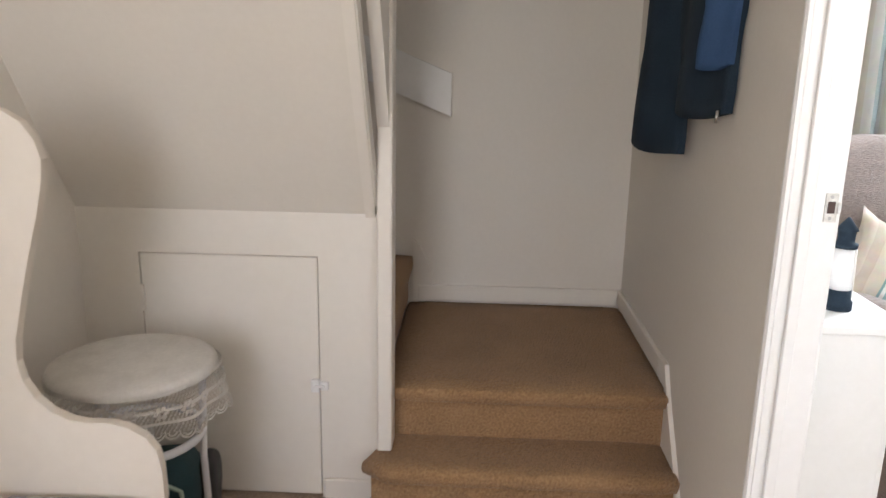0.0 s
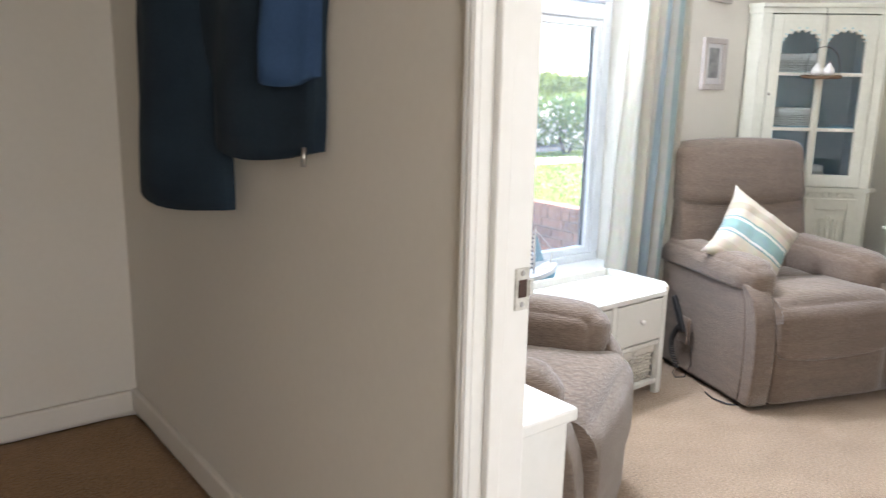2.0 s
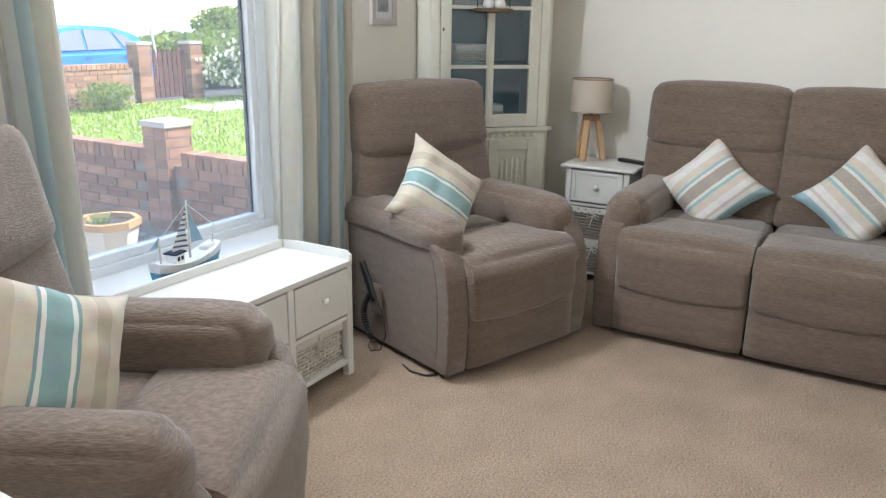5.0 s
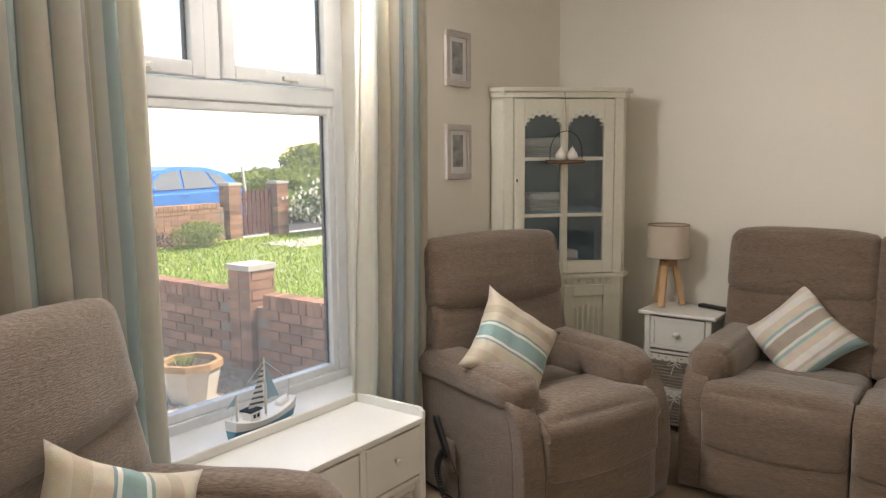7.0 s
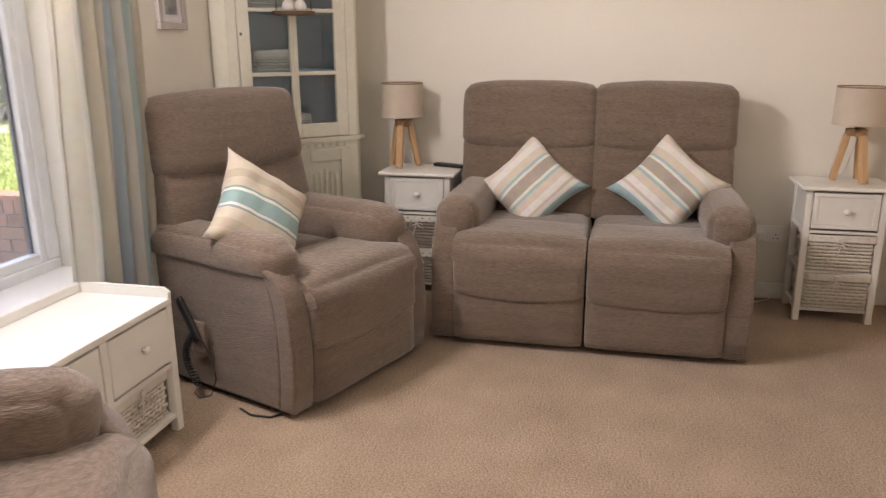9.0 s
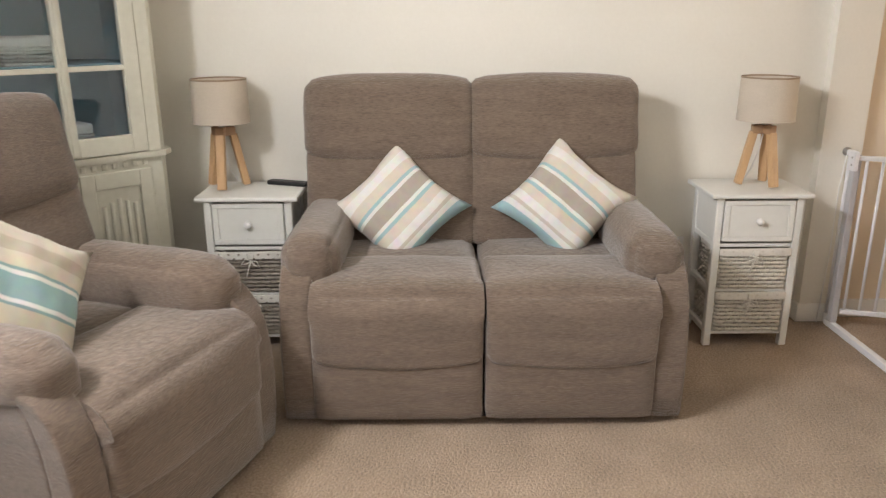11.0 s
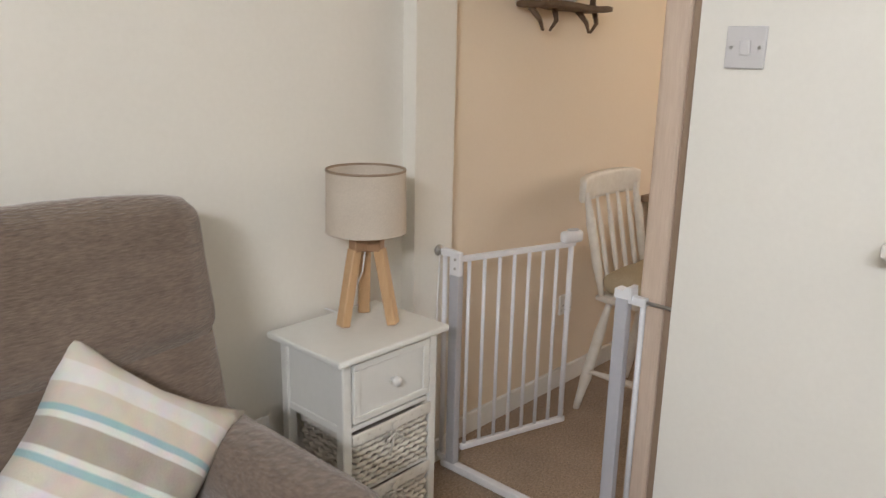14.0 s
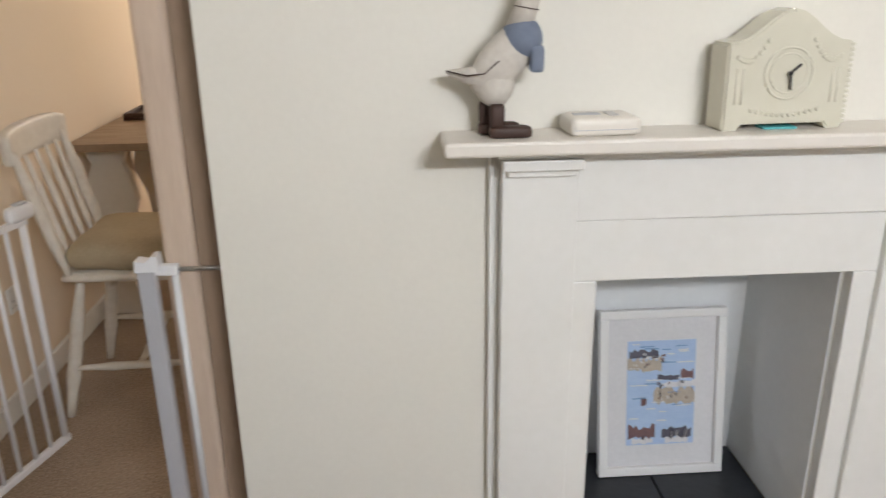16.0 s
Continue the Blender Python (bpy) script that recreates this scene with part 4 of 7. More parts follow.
def table_lamp(m, label):
    root = thing("table_lamp", m, label, "lamp", "tripod lamps")
    bm = bmesh.new()
    lathe(bm, [(0.110, 0.265), (0.107, 0.435)], seg=36, cap=False)
    lathe(bm, [(0.1075, 0.266), (0.1045, 0.434)], seg=36, cap=False)
    lathe(bm, [(0.1075, 0.265), (0.111, 0.265), (0.111, 0.269), (0.1075, 0.269)], seg=36, cap=False)
    sh = part("shade", bm, LINEN, root, "drum shade of beige linen")
    bm = bmesh.new()
    lathe(bm, [(0.1045, 0.431), (0.1085, 0.431), (0.1085, 0.437), (0.1045, 0.437), (0.1045, 0.431)], seg=36, cap=False)
    part("rim", bm, TABLEW, sh, "thin brown rim")
    bm = bmesh.new()
    for k in range(3):
        a = k * math.tau / 3 + 0.4
        tube(bm, [(0, 0, 0.30), (0.105 * math.cos(a), 0.105 * math.sin(a), 0.41)], 0.002, 5)
    lathe(bm, [(0.014, 0.24), (0.014, 0.31)], seg=12)
    part("lamp_holder", bm, STEEL, root)
    bm = bmesh.new()
    lathe(bm, [(0.006, 0.30), (0.018, 0.32), (0.027, 0.35), (0.018, 0.375), (0.004, 0.38)], seg=14)
    part("bulb", bm, PLASTICW, root)
    bm = bmesh.new()
    for k in range(3):
        a = k * math.tau / 3
        q = Matrix.Rotation(a, 4, "Z")
        B(bm, 0.0, 0.048, -0.017, 0.017, 0.212, 0.247, 0.003, 1, m=q)
    part("head_block", bm, OAKD, root, "darker oak joint block")
    for k in range(3):
        a = k * math.tau / 3
        q = Matrix.Rotation(a, 4, "Z") @ Matrix.Translation((0.040, 0, 0.215)) @ Matrix.Rotation(radians(-11), 4, "Y")
        bm = bmesh.new()
        B(bm, -0.014, 0.014, -0.0165, 0.0165, -0.212, 0.004, 0.003, 1, m=q)
        part("leg", bm, OAK, root)
    bm = bmesh.new()
    tube(bm, [(0, 0, 0.235), (0.008, 0.01, 0.15), (0.03, 0.04, 0.06), (0.07, 0.07, 0.006), (0.12, 0.10, 0.004), (0.16, 0.16, 0.003)], 0.0025, 6)
    part("flex", bm, PLASTICW, root, "thin white flex")
    return root


table_lamp(pose(4.275, 0.372, 0.645, 0, 0, -35), "pale oak tripod table lamp with a beige drum shade")
table_lamp(pose(4.285, 2.54, 0.645, 0, 0, -60), "pale oak tripod table lamp beside the corner cabinet")
bm = box(-0.09, 0.09, -0.022, 0.022, 0, 0.018, 0.005)
rc = solo("remote_control", bm, BLACKP, "dark slim remote control lying on the bedside unit", "remote control", m=pose(4.33, 2.30, 0.645, 0, 0, 70))

# low chest under the window
bench = thing("low_chest", pose(2.02, 3.02, 0), "low white chest with a tray top, drawers and wicker baskets", "chest")
L0, L1, D0, D1, TH = -0.52, 0.53, -0.175, 0.175, 0.475
part("top", box(L0, L1, D0, D1, TH - 0.022, TH, 0.003), FURN, bench)
part("lip", box(L0, L1, D1 - 0.016, D1, TH, TH + 0.035, 0.005), FURN, bench)
for x0, x1 in ((L0, L0 + 0.016), (L1 - 0.016, L1)):
    bm = bmesh.new()
    prism(bm, [(D0, TH), (D1 - 0.016, TH), (D1 - 0.016, TH + 0.035), (D0 + 0.02, TH + 0.035), (D0, TH + 0.02)], "x", x0, x1)
    part("lip", bm, FURN, bench)
third = (L1 - L0) / 3
for k in range(4):
    x = L0 + k * third
    for y in (D0 + 0.016, D1 - 0.016):
        xx = min(max(x, L0 + 0.016), L1 - 0.016)
        part("leg", box(xx - 0.016, xx + 0.016, y - 0.016, y + 0.016, 0, TH - 0.022, 0.003, 1), FURN, bench)
for z in (0.05, 0.235):
    part("shelf", box(L0 + 0.01, L1 - 0.01, D0 + 0.006, D1 - 0.006, z, z + 0.018, 0.002, 1), FURN, bench)
part("back_panel", box(L0 + 0.032, L1 - 0.032, D1 - 0.012, D1 - 0.004, 0.06, TH - 0.022), FURN, bench)
for x0, x1 in ((L0 + 0.004, L0 + 0.012), (L1 - 0.012, L1 - 0.004)):
    part("side_panel", box(x0, x1, D0 + 0.032, D1 - 0.032, 0.05, TH - 0.022), FURN, bench)
for k in range(3):
    a, b = L0 + k * third + 0.02, L0 + (k + 1) * third - 0.02
    dr = part("drawer", box(a, b, D0 + 0.002, D0 + 0.02, 0.262, TH - 0.03, 0.003), FURN, bench)
    part("knob", knob((a + b) / 2, D0 + 0.002, 0.36, 0.012), PLASTICW, dr)
    basket(bench, (a + b) / 2, 0.0, 0.068, b - a - 0.03, 0.28, 0.15)

# model fishing boat on the sill
boat = thing("model_boat", pose(2.14, 3.285, 0.462, 0, 0, 10) @ Matrix.Scale(1.0, 4), "painted wooden model sailing boat with striped sails, on the window sill", "model boat")


secs = []
for i in range(13):
    s = i / 12
    x = -0.17 + 0.34 * s
    wd = 0.042 * (math.sin(math.pi * max(0.02, math.sin(math.pi * (0.06 + 0.88 * s)) ** 0.5) / 2))
    sheer = 0.048 + 0.03 * (2 * s - 1) ** 2
    secs.append((x, wd, sheer))


def loft(z0f, z1f, wf0, wf1):
    q = bmesh.new()
    rings = []
    for x, wd, sheer in secs:
        pts = [(-wd * wf1, sheer * z1f), (-wd * wf0, sheer * z0f), (wd * wf0, sheer * z0f), (wd * wf1, sheer * z1f)]
        rings.append([q.verts.new((x, a, c)) for a, c in pts])
    for r0, r1 in zip(rings, rings[1:]):
        for k in range(4):
            q.faces.new((r0[k], r0[(k + 1) % 4], r1[(k + 1) % 4], r1[k]))
    q.faces.new(rings[0])
    q.faces.new(rings[-1][::-1])
    return q


part("hull", loft(0.0, 0.55, 0.35, 0.85), BOATB, boat, "teal blue lower hull")
part("bulwark", loft(0.56, 1.0, 0.86, 1.0), PLASTICW, boat, "white upper hull")
bm = bmesh.new()
for k in range(3):
    B(bm, -0.045 + k * 0.016, -0.037 + k * 0.016, -0.0405, -0.0375, 0.014, 0.024)
part("lettering", bm, PLASTICW, boat, "small white hull marks")
bm = box(-0.085, -0.035, -0.022, 0.022, 0.045, 0.085, 0.003)
wh = part("wheelhouse", bm, PLASTICW, boat)
part("roof", box(-0.092, -0.028, -0.027, 0.027, 0.0855, 0.092, 0.002), NAVY, wh)
for x in (-0.075, -0.055):
    part("window", box(x, x + 0.012, -0.0235, -0.0222, 0.062, 0.076), NAVY, wh)
bm = bmesh.new()
tube(bm, [(0.02, 0, 0.04), (0.02, 0, 0.262)], 0.0045, 8, taper=0.003)
part("mast", bm, DUCKW, boat)
bm = bmesh.new()
tube(bm, [(-0.135, 0, 0.05), (-0.135, 0, 0.155)], 0.0035, 8)
part("mast", bm, DUCKW, boat)
bm = bmesh.new()
tube(bm, [(0.15, 0, 0.06), (0.165, 0, 0.145)], 0.003, 8)
part("mast", bm, DUCKW, boat)


def sail(pts, material, name):
    q = bmesh.new()
    uvl = q.loops.layers.uv.new("UVMap")
    n = 6
    a, b, c = [Vector(p) for p in pts]
    for side in (0.0, 0.0015):
        g = {}
        for i in range(n + 1):
            for j in range(n + 1 - i):
                u, v = i / n, j / n
                p = a + (b - a) * u + (c - a) * v
                g[i, j] = q.verts.new(p + Vector((0, side + 0.008 * math.sin(math.pi * u) * math.sin(math.pi * v), 0)))
        for i in range(n):
            for j in range(n - i):
                tri = [((i, j), (i + 1, j), (i, j + 1))]
                if i + j < n - 1:
                    tri.append(((i + 1, j), (i + 1, j + 1), (i, j + 1)))
                for t3 in tri:
                    f = q.faces.new([g[k] for k in t3])
                    for lp, k in zip(f.loops, t3):
                        lp[uvl].uv = (min(0.999, k[0] / n), k[1] / n)
    return part(name, q, material, boat)


sail([(-0.075, 0, 0.095), (0.016, 0, 0.235), (0.014, 0, 0.08)], SAILS, "mainsail")
sail([(0.026, 0, 0.232), (0.034, 0, 0.10), (0.10, 0, 0.095)], SAILB, "jib")
sail([(-0.132, 0, 0.165), (-0.132, 0, 0.125), (-0.185, 0, 0.128)], SAILB, "flag")
bm = bmesh.new()
for a, b in (((0.02, 0, 0.25), (-0.135, 0, 0.15)), ((0.02, 0, 0.25), (0.165, 0, 0.14)), ((-0.135, 0, 0.15), (-0.168, 0, 0.075)), ((0.02, 0.0, 0.2), (-0.02, 0.036, 0.055)), ((0.02, 0, 0.2), (-0.02, -0.036, 0.055))):
    tube(bm, [a, b], 0.0009, 4)
part("rigging", bm, LINER, boat)
bm = bmesh.new()
soft(bm, 0.09, 0.15, -0.02, 0.02, 0.05, 0.078, r=0.01, n=4)
part("deck_house", bm, PLASTICW, boat)


def curtain(x0, x1, y, z0, z1, folds, lean, flip, label):
    """A hanging curtain: folded cloth with real thickness, wider and calmer at its foot."""
    bm = bmesh.new()
    uvl = bm.loops.layers.uv.new("UVMap")
    nu, nv = folds * 12, 26
    th = 0.004
    grids = []
    for side in (0, 1):
        g = []
        for j in range(nv + 1):
            v = j / nv
            row = []
            for i in range(nu + 1):
                u = i / nu
                ph = u * folds * math.tau + 0.8 * math.sin(v * 2.2 + u * 5)
                amp = (0.038 + 0.012 * math.sin(u * 17)) * (0.75 + 0.35 * v)
                x = x0 + (x1 - x0) * u + lean * v * v + 0.012 * math.cos(ph) + (u - 0.5) * 0.03 * v
                yy = y + amp * math.sin(ph) + 0.008 * noise.noise(Vector((u * 9, v * 5, x0)))
                row.append(bm.verts.new((x, yy + side * th, z1 + (z0 - z1) * v)))
            g.append(row)
        grids.append(g)
    def quad(vs, us):
        f = bm.faces.new(vs)
        f.smooth = True
        for lp, uv in zip(f.loops, us):
            lp[uvl].uv = uv
    for side, g in enumerate(grids):
        for j in range(nv):
            for i in range(nu):
                q = [(j, i), (j, i + 1), (j + 1, i + 1), (j + 1, i)]
                q = q if side else q[::-1]
                quad([g[a][b] for a, b in q], [((b / nu) if not flip else 1 - b / nu, a / nv) for a, b in q])
    for j in range(nv):
        for i in (0, nu):
            quad([grids[0][j][i], grids[0][j + 1][i], grids[1][j + 1][i], grids[1][j][i]], [(i / nu * 0.99, 0)] * 4)
    return solo("curtain", bm, CURTAIN, label, "curtain", "window curtains")


curtain(2.575, 2.965, 3.15, 0.03, 2.3, 5, -0.07, False, "gathered cotton curtain striped in cream, teal and grey")
curtain(1.22, 1.64, 3.17, 0.03, 2.3, 5, 0.03, True, "gathered cream, teal and grey striped curtain behind an armchair")
bm = bmesh.new()
tube(bm, [(1.1, 3.19, 2.32), (3.1, 3.19, 2.32)], 0.014, 12)
cp = solo("curtain_pole", bm, METALW, "white metal curtain pole above the window", "curtain pole")
for x in (1.2, 3.05):
    part("bracket", box(x - 0.008, x + 0.008, 3.19, 3.27, 2.305, 2.335, 0.003), METALW, cp)

# ---- corner cabinet ----
CL, CR = Vector((3.675, 3.185)), Vector((4.125, 2.735))
CW = (CR - CL).length
cab = thing("corner_cabinet", Matrix.Translation((CL.x, CL.y, 0)) @ Matrix.Rotation(math.atan2(CR.y - CL.y, CR.x - CL.x), 4, "Z"), "tall cream-painted glazed corner cabinet with a teal interior", "cabinet")
ZL, ZT = 0.83, 1.79
inv = cab.matrix_world.inverted()


def foot(pts, z0, z1):
    q = bmesh.new()
    loc = [inv @ Vector((x, y, 0)) for x, y in pts]
    return prism(q, [(p.x, p.y) for p in loc], "z", z0, z1)


BODY = [(3.675, 3.262), (3.675, 3.187), (4.125, 2.737), (4.165, 2.737), (4.425, 2.995), (4.425, 3.262)]
part("lower_body", foot(BODY, 0.0, ZL - 0.02), CABP, cab)
part("waist_ledge", foot([(3.66, 3.262), (3.66, 3.175), (4.118, 2.717), (4.18, 2.717), (4.43, 2.94), (4.43, 3.262)], ZL - 0.02, ZL), CABP, cab)
part("cornice", foot([(3.655, 3.262), (3.655, 3.17), (4.115, 2.71), (4.185, 2.71), (4.43, 2.94), (4.43, 3.262)], ZT - 0.02, ZT), CABP, cab)
part("cornice", foot([(3.665, 3.262), (3.665, 3.18), (4.12, 2.725), (4.175, 2.725), (4.43, 2.945), (4.43, 3.262)], ZT - 0.05, ZT - 0.02), CABP, cab)
for pts in ([(3.675, 3.262), (3.675, 3.187), (3.69, 3.19), (3.69, 3.262)], [(4.125, 2.737), (4.165, 2.737), (4.165, 2.752), (4.128, 2.752)], [(4.165, 2.737), (4.425, 2.997), (4.412, 3.01), (4.155, 2.752)]):
    part("side", foot(pts, ZL, ZT - 0.05), CABP, cab)
part("back", foot([(3.69, 3.25), (3.69, 3.262), (4.425, 3.262), (4.425, 3.25)], ZL, ZT - 0.05), CABIN, cab, "teal blue painted back")
part("back", foot([(4.412, 3.01), (4.425, 3.01), (4.425, 3.25), (4.412, 3.25)], ZL, ZT - 0.05), CABIN, cab)
part("inner_lining", foot([(4.135, 2.76), (4.155, 2.76), (4.405, 3.01), (4.40, 3.015), (4.145, 2.765)], ZL, ZT - 0.05), CABIN, cab)
part("inner_floor", foot([(3.70, 3.245), (3.70, 3.20), (4.13, 2.765), (4.155, 2.765), (4.40, 3.01), (4.40, 3.245)], ZL, ZL + 0.01), CABIN, cab)
SHELVES = (1.14, 1.43)
for z in SHELVES:
    part("shelf", foot([(3.71, 3.245), (3.71, 3.22), (4.15, 2.79), (4.17, 2.79), (4.40, 3.02), (4.40, 3.245)], z - 0.006, z + 0.012), CABIN, cab)
# face: stiles and two glazed doors with fretted arches
FO = -0.004
part("stile", box(0.0, 0.05, FO, 0.02, ZL, ZT - 0.05, 0.002, 1), CABP, cab)
part("stile", box(CW - 0.05, CW, FO, 0.02, ZL, ZT - 0.05, 0.002, 1), CABP, cab)
mid = CW / 2
for k in range(2):
    a, b = (0.053, mid - 0.0015) if k == 0 else (mid + 0.0015, CW - 0.053)
    z0, z1 = ZL + 0.004, ZT - 0.056
    dr = part("door", box(a, a + 0.055 if k == 0 else a + 0.016, FO - 0.006, 0.016, z0, z1, 0.002, 1), CABP, cab, "glazed door with a scalloped arch")
    ga, gb = (a + 0.055, b - 0.016) if k == 0 else (a + 0.016, b - 0.055)
    part("door_stile", box(gb, b, FO - 0.006, 0.016, z0, z1, 0.002, 1), CABP, dr)
    part("door_rail", box(ga, gb, FO - 0.006, 0.016, z0, z0 + 0.065, 0.002, 1), CABP, dr)
    for z in SHELVES:
        part("glazing_bar", box(ga, gb, FO - 0.004, 0.012, z - 0.009, z + 0.009, 0.002, 1), CABP, dr)
    pts = [(gb, z1), (ga, z1), (ga, 1.60)]
    cx, rr = (ga + gb) / 2, (gb - ga) / 2 - 0.004
    nsc = 7
    for i in range(nsc * 4 + 1):
        t = math.pi - math.pi * i / (nsc * 4)
        bump = 0.014 * (1 - abs(math.sin(nsc * (math.pi - t))))
        pts.append((cx + (rr - bump) * math.cos(t), 1.60 + (rr * 0.62 - bump) * math.sin(t)))
    pts.append((gb, 1.60))
    bm = bmesh.new()
    prism(bm, pts, "y", FO - 0.006, 0.012)
    bmesh.ops.triangulate(bm, faces=[f for f in bm.faces if len(f.verts) > 4])
    part("arch", bm, CABP, dr, "fretted arch of scallops")
    bm = bmesh.new()
    for i in range(nsc + 1):
        t = math.pi * i / nsc
        lathe(bm, [(0.0048, 0), (0.0046, 0.0006)], seg=10, m=pose(cx + (rr + 0.001) * math.cos(t) * 0.97, FO - 0.006, 1.606 + (rr * 0.62 + 0.004) * math.sin(t), 90))
    part("piercings", bm, CABIN, dr, "small pierced holes along the arch", "stuff")
    part("pane", box(ga, gb, 0.0125, 0.0145, z0 + 0.065, 1.70), CABGLASS, dr)
part("escutcheon", box(0.062, 0.07, FO - 0.009, FO - 0.005, 1.315, 1.33), DUCKF, cab)
part("centre_bead", box(mid - 0.008, mid + 0.008, FO - 0.012, FO - 0.006, ZL + 0.01, ZT - 0.06, 0.002, 1), CABP, cab)
# lower doors with linenfold panels
bm = bmesh.new()
for i in range(14):
    x = 0.07 + i * (CW - 0.14) / 13
    B(bm, x - 0.01, x + 0.01, -0.008, -0.001, ZL - 0.05, ZL - 0.028, 0.003, 1)
part("dentil_band", bm, CABP, cab)
for k in range(2):
    a, b = (0.05, mid - 0.002) if k == 0 else (mid + 0.002, CW - 0.05)
    dr = part("lower_door", box(a, a + 0.05, -0.012, -0.001, 0.08, ZL - 0.06, 0.002, 1), CABP, cab)
    part("door_stile", box(b - 0.05, b, -0.012, -0.001, 0.08, ZL - 0.06, 0.002, 1), CABP, dr)
    for z0, z1 in ((0.08, 0.14), (ZL - 0.12, ZL - 0.06)):
        part("door_rail", box(a + 0.05, b - 0.05, -0.012, -0.001, z0, z1, 0.002, 1), CABP, dr)
    bm = bmesh.new()
    for i in range(5):
        x = a + 0.075 + i * (b - a - 0.15) / 4
        tube(bm, [(x, -0.002, 0.18), (x, -0.002, ZL - 0.16 - 0.012 * abs(i - 2))], 0.008, 8)
    part("linenfold", bm, CABP, dr, "carved linenfold panel")
# baskets on its shelves
for z, u in ((ZL + 0.01, 0.33), (SHELVES[0] + 0.012, 0.26), (SHELVES[1] + 0.012, 0.24)):
    p = cab.matrix_world @ Vector((u, 0.16, z))
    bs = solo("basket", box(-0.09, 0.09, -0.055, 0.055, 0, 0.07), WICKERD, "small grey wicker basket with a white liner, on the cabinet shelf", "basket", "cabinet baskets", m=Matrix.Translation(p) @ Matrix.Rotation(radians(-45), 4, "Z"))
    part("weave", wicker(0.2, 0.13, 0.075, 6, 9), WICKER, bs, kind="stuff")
    bm = bmesh.new()
    soft(bm, -0.104, 0.104, -0.069, 0.069, 0.058, 0.10, r=0.012, n=5, wob=0.004)
    part("liner", bm, LINER, bs)
# hanging ornament
orn = thing("hanging_ornament", cab.matrix_world @ pose(mid - 0.005, -0.045, 1.418), "two white wooden pears on a bark perch in a wire hoop", "ornament")
bm = bmesh.new()
tube(bm, [(0.085 * math.cos(t), 0, 0.012 + 0.14 * math.sin(t) ** 0.7) for t in [math.pi * i / 16 for i in range(17)]], 0.0022, 6)
tube(bm, [(0, 0, 0.15), (0, 0.01, 0.24), (0.0, 0.03, 0.36)], 0.0012, 5)
part("wire_hoop", bm, WIREM, orn)
bm = bmesh.new()
soft(bm, -0.105, 0.10, -0.028, 0.028, -0.012, 0.008, r=0.009, n=6, wob=0.008)
part("perch", bm, DRIFT, orn)
for x in (-0.027, 0.032):
    bm = bmesh.new()
    lathe(bm, [(0.006, 0.004), (0.024, 0.012), (0.029, 0.026), (0.024, 0.042), (0.013, 0.056), (0.009, 0.066), (0.002, 0.07)], (x, 0, 0), 16)
    tube(bm, [(x, 0, 0.068), (x + 0.004, 0, 0.082)], 0.002, 5)
    part("pear", bm, PLASTICW, orn, "white painted pear")


def picture(x, z0, z1, w):
    r = thing("picture_frame", pose(x, 3.268, z0), "small whitewashed frame with a dark print, hung on the wall", "picture", "wall pictures")
    h = z1 - z0
    for a, b, c, d in ((-w / 2, w / 2, 0, 0.03), (-w / 2, w / 2, h - 0.03, h), (-w / 2, -w / 2 + 0.03, 0.03, h - 0.03), (w / 2 - 0.03, w / 2, 0.03, h - 0.03)):
        part("frame_rail", box(a, b, -0.02, 0, c, d, 0.004), FRAMEW, r)
    part("mount", box(-w / 2 + 0.03, w / 2 - 0.03, -0.008, -0.002, 0.03, h - 0.03), ARTM, r)
    part("print", box(-w / 2 + 0.06, w / 2 - 0.06, -0.0095, -0.0082, 0.06, h - 0.05), PHOTO, r, "dark grey seascape print")


picture(3.374, 1.338, 1.600, 0.206)
picture(3.374, 1.776, 2.034, 0.206)

# hand control of the recliner
hc = thing("hand_control", chair_b.matrix_world @ pose(-0.415, 0.0, 0.0), "black corded recliner hand control hanging in a side pocket", "remote control")
bm = bmesh.new()
soft(bm, -0.024, -0.004, -0.04, 0.04, 0.17, 0.30, r=0.01, n=4, m=None)
part("pocket", bm, CHENILLE, hc, "taupe cloth pocket")
q = Matrix.Translation((-0.030, 0.035, 0.315)) @ Matrix.Rotation(radians(-32), 4, "X")
bm = bmesh.new()
soft(bm, -0.012, 0.012, -0.018, 0.018, -0.10, 0.08, r=0.011, n=5, m=q)
part("handset", bm, BLACKP, hc)
bm = bmesh.new()
pts = []
for i in range(120):
    s = i / 119
    pts.append((-0.03 + 0.012 * math.cos(i * 1.05), 0.01 + 0.055 * math.sin(s * math.pi) + 0.012 * math.sin(i * 1.05), 0.26 - 0.21 * s))
tube(bm, pts, 0.0035, 5)
part("coiled_cable", bm, BLACKP, hc)
bm = bmesh.new()
tube(bm, [(-0.03, 0.01, 0.05), (-0.035, 0.03, 0.012), (-0.045, -0.01, 0.006), (-0.04, -0.07, 0.03), (-0.035, -0.10, 0.10), (-0.03, -0.085, 0.17), (-0.03, -0.03, 0.24), (-0.03, 0.0, 0.27)], 0.003, 6)
part("loop_cable", bm, BLACKP, hc)
bm = bmesh.new()
tube(bm, [(-0.02, -0.2, 0.006), (-0.035, -0.27, 0.006), (-0.01, -0.34, 0.006), (0.03, -0.36, 0.006)], 0.004, 6)
part("floor_cable", bm, BLACKP, hc)

